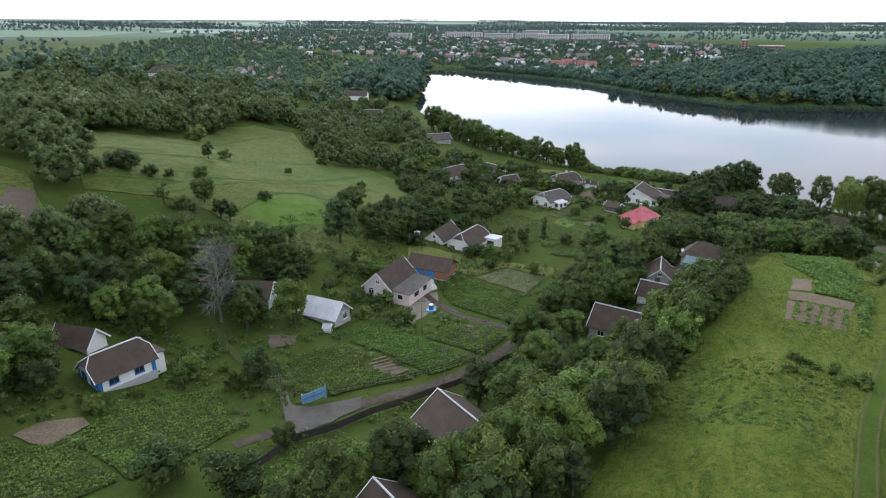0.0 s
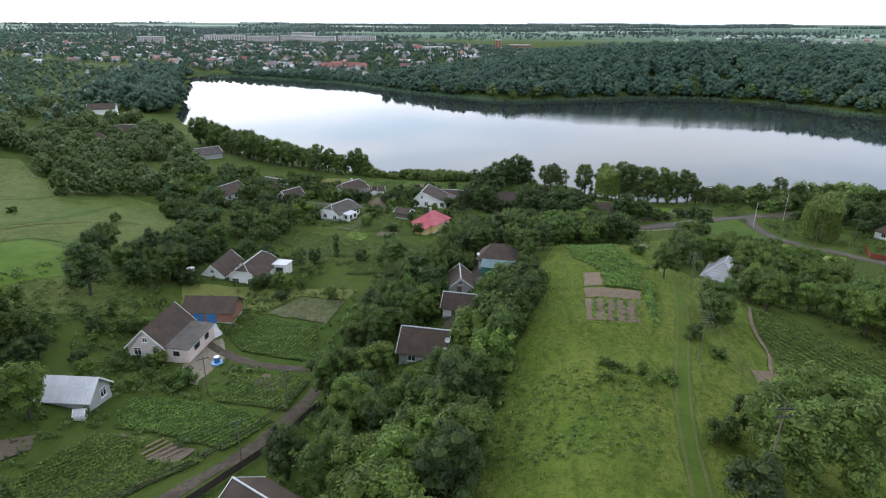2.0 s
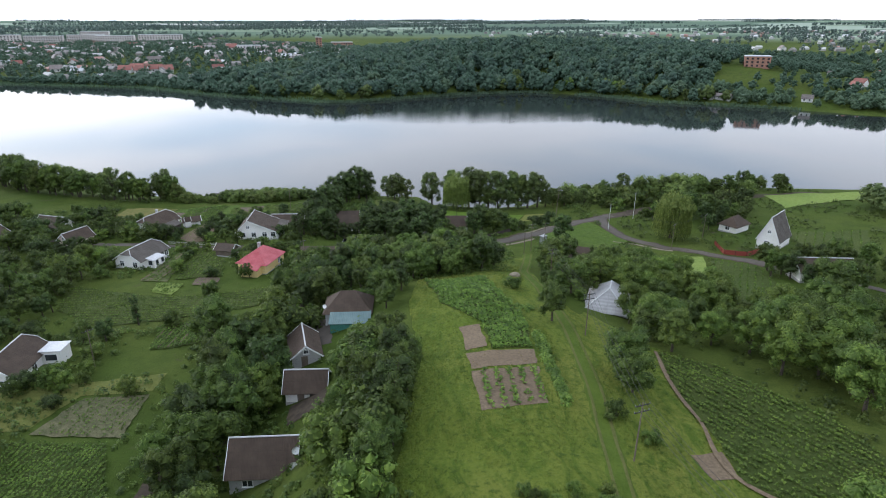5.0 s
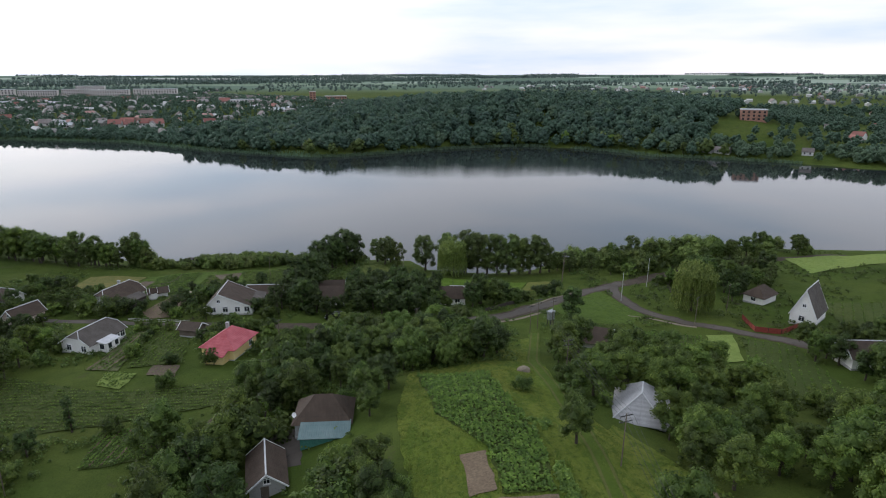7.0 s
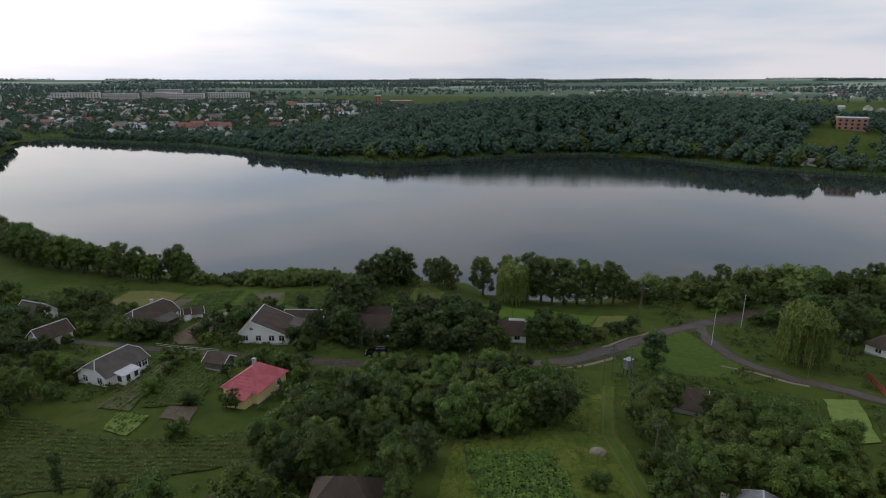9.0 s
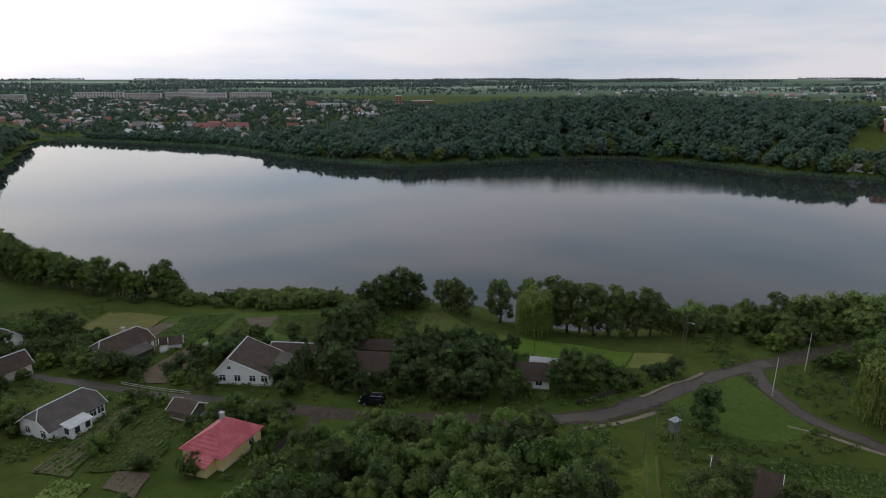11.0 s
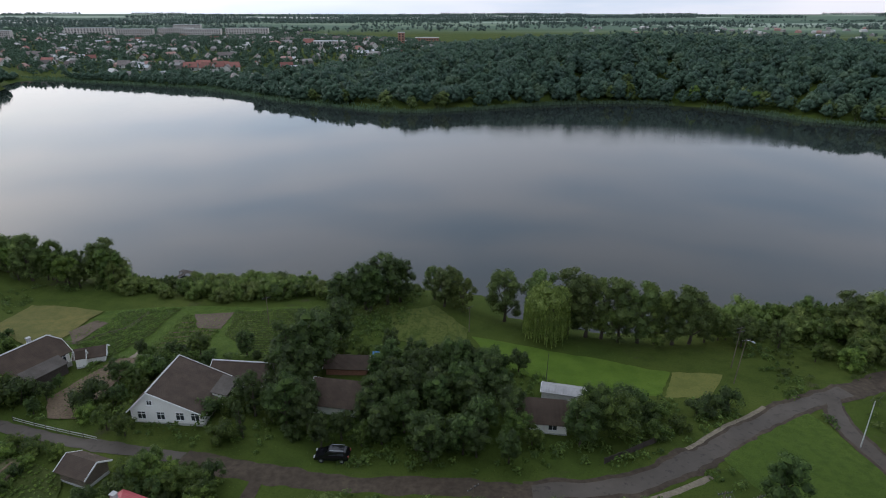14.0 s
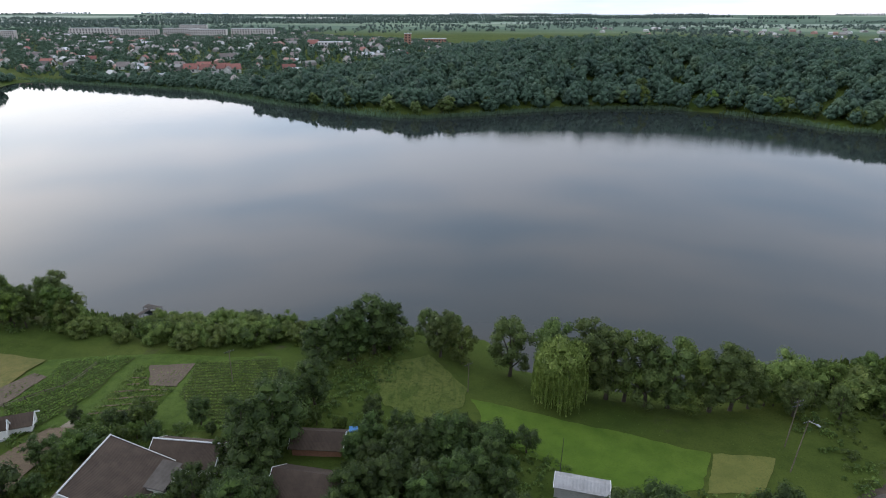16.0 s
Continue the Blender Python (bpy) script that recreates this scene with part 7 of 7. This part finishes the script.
def reeds(name, line, width, count, tall, label, seed, blades=REED):
    rng = random.Random(seed)
    verts, faces = [], []
    spans = list(zip(line, line[1:]))
    lengths = [math.hypot(b[0] - a[0], b[1] - a[1]) for a, b in spans]
    pts = []
    for _ in range(count):
        (a, b) = rng.choices(spans, lengths)[0]
        s = rng.random()
        pts.append((a[0] + (b[0] - a[0]) * s + rng.uniform(-width, width), a[1] + (b[1] - a[1]) * s + rng.uniform(-width, width)))
    zs = np.maximum(height(np.array([p[0] for p in pts]), np.array([p[1] for p in pts])), -0.15)
    for (x, y), z in zip(pts, zs.tolist()):
        h, c = tall * rng.uniform(0.6, 1.2), rng.uniform(0, 6.28)
        u = Vector((math.cos(c), math.sin(c), 0)) * tall * 0.13
        lean = Vector((rng.gauss(0, 0.15), rng.gauss(0, 0.15), 0)) * h
        o = len(verts)
        verts += [(x - u.x, y - u.y, z), (x + u.x, y + u.y, z), (x + u.x * 0.6 + lean.x, y + u.y * 0.6 + lean.y, z + h), (x - u.x * 0.6 + lean.x, y - u.y * 0.6 + lean.y, z + h * 0.9)]
        faces.append((o, o + 1, o + 2, o + 3))
    return tagged(mesh_ob(name, verts, faces, blades), label, "reeds", kind="stuff")


reeds("reeds", [(-34, 402), (-14, 399), (29, 416), (58, 430), (92, 440), (138, 443), (156, 434)], 3.5, 2600, 2.0, "pale green reed belt on the far shore", 1, LEAF_HAZED_LIGHT)
reeds("reeds", [(-34, 403), (-60, 421), (-112, 455), (-153, 493), (-201, 535), (-286, 569), (-366, 601), (-400, 606)], 6, 5200, 1.8, "pale green reed belt on the far shore", 2, LEAF_HAZED_LIGHT)
reeds("reeds", [(-78, 136), (-64, 131), (-32, 131), (-6, 129)], 2.2, 2200, 1.3, "fresh green reeds along the near shore", 3)
reeds("reeds", [(54, 114), (66, 116), (84, 118), (138, 119)], 2.4, 1800, 1.6, "fresh green reeds along the near shore", 4)
reeds("reeds", [(176, 421), (200, 393), (216, 364), (252, 343), (297, 310)], 3, 1600, 2.0, "pale green reed belt on the far shore", 5, LEAF_HAZED_LIGHT)

# tussocks on the ridge and rough grass round the gardens
def tussocks(name, ring, count, tall, leaves, label, seed):
    rng = random.Random(seed)
    lo = [min(p[k] for p in ring) for k in (0, 1)]
    hi = [max(p[k] for p in ring) for k in (0, 1)]
    pts = []
    while len(pts) < count:
        x, y = rng.uniform(lo[0], hi[0]), rng.uniform(lo[1], hi[1])
        if inside(ring, x, y) and noise.noise((x * 0.12, y * 0.12, seed)) > rng.uniform(-0.5, 0.35) and not near_way(x, y, 1.6) and not any(inside(r, x, y) for r in ROWED):
            pts.append((x, y))
    zs = height(np.array([p[0] for p in pts]), np.array([p[1] for p in pts]))
    verts, faces = [], []
    for (x, y), z in zip(pts, zs):
        for k in range(3):
            a, h = rng.uniform(0, 6.28), tall * rng.uniform(0.5, 1.3)
            dx, dy = math.cos(a) * tall * 0.5, math.sin(a) * tall * 0.5
            o = len(verts)
            verts += [(x - dy * 0.35, y + dx * 0.35, z), (x + dy * 0.35, y - dx * 0.35, z), (x + dx, y + dy, z + h)]
            faces.append((o, o + 1, o + 2))
    return tagged(mesh_ob(name, verts, faces, leaves), label, "grass", kind="stuff")


RIDGE_RING = [(-12, -112), (40, -112), (16, -62), (18, -44), (20, -30), (20, -8), (19, 8), (22, 30), (16, 38), (-1, 24), (-5, 4), (-5, -18), (-9, -34), (-12, -50), (-15, -62), (-16, -80)]
tussocks("grass_tufts", RIDGE_RING, 24000, 0.3, LEAF_GRASS, "tall grass tufts on the ridge", 1)
tussocks("weeds", [(-30, -95), (-36, 40), (-20, 58), (60, 66), (60, 110), (-60, 130), (-110, 120), (-70, 20), (-85, -60), (-60, -100)], 7000, 0.2, LEAF, "rough weeds and grass between the gardens", 2)
tussocks("meadow_grass", [(-100, -30), (-112, -58), (-158, -28), (-195, 60), (-130, 46), (-100, 16)], 1800, 0.35, LEAF_GRASS, "meadow grass on the hillside", 3)


# ---- poles, wires, fences ----
def utility_pole(x, y, tall, style="plain", lean=0.0, turn=0.0, label="grey weathered utility pole", post=None):
    z = level(x, y)
    root = empty("utility_pole", pose(x, y, z, lean, lean * 0.6, turn), label, "utility pole", "utility poles along the lanes")
    bm = bmesh.new()
    tube(bm, (0, 0, -0.8), (0, 0, tall), 0.085, 0.055, 8)
    part("post", bm, post or WOOD, root)
    arms = {"plain": [tall - 0.35], "double": [tall - 0.3, tall - 1.0], "wood": [tall - 0.3], "bare": []}.get(style, [tall - 0.35])
    for az in arms:
        part("crossarm", boxed(-0.8, 0.8, -0.04, 0.04, az - 0.04, az + 0.04), IRON, root)
        for dx in (-0.78, -0.3, 0.3, 0.78):
            bm = bmesh.new()
            tube(bm, (dx, 0, az + 0.04), (dx, 0, az + 0.2), 0.035, 0.025, 6)
            part("insulator", bm, METAL, root)
    if style == "lamp":
        bm = bmesh.new()
        tube(bm, (0, 0, tall - 0.2), (0, -1.2, tall + 0.15), 0.035, 0.03, 6)
        part("lamp_arm", bm, METAL, root)
        part("lamp_head", boxed(-0.14, 0.14, -1.6, -1.1, tall + 0.08, tall + 0.22), METAL, root)
    return root


def cable(p, q, sag=0.6, r=0.018):
    p, q = Vector(p), Vector(q)
    bm = bmesh.new()
    run = (q - p).normalized()
    side = run.cross(Vector((0, 0, 1))).normalized() * r
    over = side.cross(run).normalized() * r
    rings = []
    for k in range(11):
        s = k / 10
        c = p.lerp(q, s) - Vector((0, 0, sag * 4 * s * (1 - s)))
        rings.append([bm.verts.new(c + d) for d in (side, over, -side, -over)])
    for one, two in zip(rings, rings[1:]):
        for j in range(4):
            bm.faces.new((one[j], one[j - 1], two[j - 1], two[j]))
    bm.faces.new(rings[0])
    bm.faces.new(rings[-1][::-1])
    bmesh.ops.recalc_face_normals(bm, faces=bm.faces)
    ob = part("power_cable", bm, IRON)
    return tagged(ob, "thin dark power cable strung between poles", "cable", "overhead cables")


LINE = [(10.4, -68.4, 9.4), (11.8, -43.2, 6.6), (17.6, -15.5, 6.6), (21.5, 12, 6.8), (29.6, 51.4, 7.0)]
for x, y, tall in LINE:
    utility_pole(x, y, tall, "double", 1.0, 12)
for (ax, ay, ah), (bx, by, bh) in zip(LINE, LINE[1:]):
    for dx in (-0.78, -0.3, 0.3, 0.78):
        cable((ax + dx, ay, level(ax, ay) + ah - 0.05), (bx + dx, by, level(bx, by) + bh - 0.05))
LANE_POLES = [(-41.6, -56.2, 6.5), (-40.6, -44.2, 6.6), (-54, -40.6, 6.4), (-55.4, 6.6, 6.8), (-53, -76.4, 6.2), (57.2, 69.2, 7.6), (69.5, 80, 8.2), (66, 50, 7), (79.6, 58.8, 6.8), (-25.2, 51.1, 6.2), (-33.1, 105.3, 6.2), (5.2, 105.2, 5.5), (3.4, 53.6, 5.5)]
for k, (x, y, tall) in enumerate(LANE_POLES):
    if k in (5, 6):
        utility_pole(x, y, tall, "bare", 0.8, 40, "pale whitewashed concrete pole at the junction", RIDGE)
    else:
        utility_pole(x, y, tall, "plain", 0.8, 40)
for a, b in ((0, 1), (0, 4), (1, 2), (5, 6), (5, 7), (7, 8)):
    (ax, ay, ah), (bx, by, bh) = LANE_POLES[a], LANE_POLES[b]
    for d in (-0.5, 0.5):
        cable((ax + d, ay, level(ax, ay) + ah), (bx + d, by, level(bx, by) + bh), 0.5, 0.014)
utility_pole(47.5, 86.2, 8.6, "lamp", 3.5, 20, "leaning grey pole with street lamp")
utility_pole(49.6, 91.8, 8.0, "double", 2.5, 20, "grey pole with a crossarm")
utility_pole(32.5, 50.2, 7.6, "double", 1.0, 20, "grey pole beside the transformer")
utility_pole(26.9, 48.0, 6.4, "wood", 0.5, 20, "weathered wooden pole with crossarm")
bm = bmesh.new()
tube(bm, (0, 0, -0.4), (0, 0, 7.2), 0.07, 0.03, 6)
tagged(part("mast", bm, IRON), "thin dark antenna mast behind the cottage", "mast").matrix_basis = pose(16.2, 82.6, level(16.2, 82.6), 2, 1)

trafo = empty("transformer", pose(33.2, 53.2, level(33.2, 53.2), 0, 0, 30), "grey-blue transformer cabinet on legs", "transformer")
part("cabinet", boxed(-0.7, 0.7, -0.5, 0.5, 1.4, 3.2), METAL, trafo)
part("cabinet_roof", boxed(-0.85, 0.85, -0.65, 0.65, 3.2, 3.32), METAL, trafo)
for sx in (-0.6, 0.6):
    for sy in (-0.4, 0.4):
        part("leg", boxed(sx - 0.06, sx + 0.06, sy - 0.06, sy + 0.06, -0.5, 1.4), IRON, trafo)
for dx in (-0.4, 0, 0.4):
    bm = bmesh.new()
    tube(bm, (dx, 0, 3.32), (dx, 0, 3.8), 0.07, 0.04, 6)
    part("bushing", bm, CERAMIC, trafo)


def fence(line, tall, mat, label, gap=2.4, solid=True, slat=0.16):
    """Posts with boards between; every post and board is its own part."""
    x0, y0 = line[0]
    root = empty("fence", pose(x0, y0, level(x0, y0)), label, "fence", "garden fences")
    z0 = level(x0, y0)
    for (ax, ay), (bx, by) in zip(line, line[1:]):
        n = max(1, round(math.hypot(bx - ax, by - ay) / gap))
        for k in range(n):
            px, py, qx, qy = ax + (bx - ax) * k / n, ay + (by - ay) * k / n, ax + (bx - ax) * (k + 1) / n, ay + (by - ay) * (k + 1) / n
            pz, qz = level(px, py) - z0, level(qx, qy) - z0
            bm = bmesh.new()
            tube(bm, (px - x0, py - y0, pz - 0.4), (px - x0, py - y0, pz + tall + 0.12), 0.06, 0.055, 5)
            part("post", bm, WOOD_DARK if mat is not METAL else METAL, root)
            d = Vector((qx - px, qy - py, 0))
            side = Vector((-d.y, d.x, 0)).normalized() * 0.02
            for lo, hi in (((0.1, tall),) if solid else ((tall * 0.35, tall * 0.35 + 0.1), (tall * 0.8, tall * 0.8 + 0.1))):
                bm = bmesh.new()
                c = [Vector((px - x0, py - y0, pz + lo)), Vector((qx - x0, qy - y0, qz + lo)), Vector((qx - x0, qy - y0, qz + hi)), Vector((px - x0, py - y0, pz + hi))]
                vs = [bm.verts.new(p + side) for p in c] + [bm.verts.new(p - side) for p in c]
                for f in ((0, 1, 2, 3), (7, 6, 5, 4), (0, 4, 5, 1), (1, 5, 6, 2), (2, 6, 7, 3), (3, 7, 4, 0)):
                    bm.faces.new([vs[i] for i in f])
                part("board" if not solid else "panel", bm, mat, root)
    return root


fence([(-46.6, -91), (-48.2, -80), (-46.4, -73.8), (-44.6, -66.5), (-41.4, -57), (-38.8, -49.6), (-36.8, -42)], 1.1, WOOD_DARK, "dark weathered board fence along the lane")
fence([(-52.6, -68), (-50, -63.5), (-46.6, -55.6), (-43.6, -49), (-41.2, -42.4), (-40.8, -36)], 0.9, WOOD_DARK, "low dark rail fence along the lane", solid=False)
fence([(-65, -65.5), (-58, -70.4), (-53.8, -71.4)], 0.9, WOOD_DARK, "thin grey post and rail garden fence", solid=False)
fence([(76.4, 43.6), (80.6, 40.8), (86.8, 43.6)], 1.3, RED_PAINT, "dark red board fence before the tall white house")
fence([(76.4, 43.6), (79, 52)], 1.2, RED_PAINT, "dark red board fence at the garden side")
fence([(21, 64.6), (29, 69), (34.4, 74.4)], 1.0, WOOD_DARK, "dark fence beside the road")
fence([(-26.2, 54), (-28, 42), (-30, 30)], 1.3, WOOD_DARK, "dark board fence along the lane")
fence([(-71.5, 100), (-66, 98.4), (-59.8, 103.8), (-58.8, 111.6)], 0.8, WOOD, "thin garden post fence", solid=False)
fence([(-62, 74.8), (-54, 72), (-47, 69.6)], 0.8, CONCRETE, "low pale garden fence along the lane", solid=False)
fence([(74.6, 78), (71.6, 70), (74, 60)], 1.0, WOOD_DARK, "dark low post and rail garden fence", solid=False)

gate = empty("gate", pose(-53.2, -70.2, level(-53.2, -70.2), 0, 0, 68), "pale blue double metal garden gate", "gate")
for s in (-1, 1):
    leaf = part("gate_leaf", boxed(0.05 if s > 0 else -1.6, 1.6 if s > 0 else -0.05, -0.03, 0.03, 0.15, 1.6), BLUE_PALE, gate)
    part("gate_bar", boxed(0.05 if s > 0 else -1.6, 1.6 if s > 0 else -0.05, -0.05, -0.03, 0.85, 0.95), BLUE, leaf)
    part("gate_post", boxed(s * 1.68 - 0.07, s * 1.68 + 0.07, -0.07, 0.07, -0.4, 1.8), BLUE_PALE, gate)

# ---- vehicles and yard things ----
car = empty("car", pose(-14.2, 65.8, level(-14.2, 65.8) + 0.1, 0, 0, 176), "black estate car parked on the road", "car")
prof = [(-2.25, 0.35), (-2.28, 0.95), (-2.15, 1.1), (-1.85, 1.62), (0.35, 1.68), (1.05, 1.08), (2.05, 0.95), (2.25, 0.75), (2.25, 0.35)]
bm = bmesh.new()
a0 = [bm.verts.new((x, -0.9 if z < 1.2 else -0.72, z)) for x, z in prof]
a1 = [bm.verts.new((x, 0.9 if z < 1.2 else 0.72, z)) for x, z in prof]
bm.faces.new(a0)
bm.faces.new(a1[::-1])
for i in range(len(prof)):
    j = (i + 1) % len(prof)
    bm.faces.new((a0[j], a0[i], a1[i], a1[j]))
bmesh.ops.bevel(bm, geom=bm.edges[:], offset=0.06, segments=2, affect="EDGES")
part("body", bm, CAR_PAINT, car)
for s in (-1, 1):
    for x0, x1 in ((-1.75, -0.75), (-0.65, 0.35)):
        bm = bmesh.new()
        box(bm, x0, x1, -0.012, 0.012, 0, 0.42, pose(0, s * 0.83, 1.14, -s * -14, 0, 0))
        part("side_window", bm, GLASS, car)
    bm = bmesh.new()
    tube(bm, (-1.6, s * 0.62, 1.78), (0.2, s * 0.62, 1.78), 0.035, 0.035, 6)
    part("roof_rail", bm, METAL, car, "bright metal roof rail")
    for x in (-1.38, 1.32):
        bm = bmesh.new()
        tube(bm, (x, s * 0.72, 0.33), (x, s * 0.93, 0.33), 0.34, 0.34, 14)
        wheel = part("wheel", bm, RUBBER, car)
        bm = bmesh.new()
        tube(bm, (x, s * 0.9, 0.33), (x, s * 0.95, 0.33), 0.21, 0.19, 12)
        part("rim", bm, METAL, wheel)
    part("headlight", boxed(2.1, 2.28, s * 0.7 - 0.17, s * 0.7 + 0.17, 0.72, 0.88), CERAMIC, car)
    part("tail_light", boxed(-2.3, -2.18, s * 0.75 - 0.1, s * 0.75 + 0.1, 0.85, 1.15), RED_PAINT, car)

jetty = empty("jetty", pose(-64.0, 133.6, 0, 0, 0, 72), "small dark wooden fishing jetty on thin posts", "jetty")
for k in range(9):
    part("plank", boxed(k * 0.55, k * 0.55 + 0.5, -0.5, 0.5, 0.75, 0.81), WOOD_DARK, jetty)
for k in range(7):
    part("plank", boxed(4.95, 6.4, -1.9 + k * 0.55, -1.4 + k * 0.55, 0.75, 0.81), WOOD_DARK, jetty)
for x, y in ((0.3, -0.4), (0.3, 0.4), (2.6, -0.4), (2.6, 0.4), (5, -1.8), (6.5, -1.8), (5, 1.8), (6.5, 1.8)):
    bm = bmesh.new()
    tube(bm, (x, y, -2), (x, y, 0.9), 0.06, 0.06, 6)
    part("post", bm, WOOD_DARK, jetty)

tank = empty("water_tank", pose(-57.4, -31.0, level(-57.4, -31.0)), "blue water barrel in a pale tub", "barrel")
bm = bmesh.new()
tube(bm, (0, 0, -0.1), (0, 0, 0.35), 0.95, 0.95, 18)
part("tub", bm, BLUE_PALE, tank, "pale blue round tub")
bm = bmesh.new()
tube(bm, (0, 0, 0.35), (0, 0, 1.3), 0.46, 0.44, 16)
part("barrel", bm, BLUE, tank)
bm = bmesh.new()
tube(bm, (0, 0, 1.3), (0, 0, 1.38), 0.47, 0.42, 16)
part("lid", bm, WHITE_PAINT, tank)

shower = empty("garden_shower", pose(-10.8, 89.2, level(-10.8, 89.2), 0, 0, 8), "outdoor shower with a blue tank on top", "shower")
part("cabin", boxed(-0.55, 0.55, -0.55, 0.55, -0.2, 2.1), WOOD_DARK, shower)
part("tank", boxed(-0.6, 0.6, -0.6, 0.6, 2.1, 2.7), BLUE, shower, "blue plastic tank")

boat = empty("tarpaulin_heap", pose(-66.2, -20.2, level(-66.2, -20.2) + 0.1, 0, 0, 8), "heap under a bright yellow tarpaulin", "heap")
bm = bmesh.new()
bmesh.ops.create_icosphere(bm, subdivisions=3, radius=1)
for v in bm.verts:
    v.co = Vector((v.co.x * 1.7, v.co.y * 0.7, max(v.co.z, -0.1) * 0.6 + 0.08 * noise.noise(v.co * 3)))
part("tarpaulin", bm, YELLOW_PAINT, boat)

for x, y, z, t, s in [(-20.9, -26.4, 13.5, 20, 0.55), (-21.1, -28.0, 12.6, 20, 0.6), (-18.6, 8.2, 15.2, -30, 0.45)]:
    dish = empty("satellite_dish", pose(x, y, z, 0, 0, t), "white round satellite dish", "dish", "satellite dishes")
    bm = bmesh.new()
    bmesh.ops.create_uvsphere(bm, u_segments=16, v_segments=8, radius=1)
    bmesh.ops.delete(bm, geom=[v for v in bm.verts if v.co.z > -0.55], context="VERTS")
    bm.transform(pose(0, 0, 0, 65) @ Matrix.Scale(s * 1.15, 4) @ Matrix.Translation((0, 0, 0.8)))
    bmesh.ops.solidify(bm, geom=bm.faces[:], thickness=0.02)
    part("reflector", bm, WHITE_PAINT, dish)
    bm = bmesh.new()
    tube(bm, (0, 0, -0.1), (0, 0.1, -1.1), 0.03, 0.03, 6)
    part("mast", bm, METAL, dish)

well = house("well", "small white well house with tin roof", -66.6, -50.2, 20, 1.2, 1.2, 0.9, 1.5, "gable", base=level(-66.6, -50.2), category="well", chimney=False, caps=False, gable_window=False, roof=ROOF_TIN, over=0.15, group="")
outhouse = house("outhouse", "small white outhouse with pointed roof", -60.6, 90.6, 20, 1.5, 1.5, 2.0, 3.0, "gable", base=level(-60.6, 90.6), category="outhouse", chimney=False, caps=False, gable_window=False, over=0.15, group="")
stack = empty("hay_heap", pose(15.6, 14.6, level(15.6, 14.6)), "small pale heap of dry hay", "haystack")
bm = bmesh.new()
bmesh.ops.create_icosphere(bm, subdivisions=3, radius=1)
for v in bm.verts:
    v.co = Vector((v.co.x * 1.1, v.co.y * 1.0, max(v.co.z, -0.1) * 0.9)) * (1 + 0.15 * noise.noise(v.co * 4))
part("hay", bm, SAND, stack)
drum = empty("white_tank", pose(-78.6, 0.6, level(-78.6, 0.6)), "white upright plastic water tank", "tank")
bm = bmesh.new()
tube(bm, (0, 0, -0.2), (0, 0, 1.7), 0.8, 0.8, 18)
part("shell", bm, WHITE_PAINT, drum)
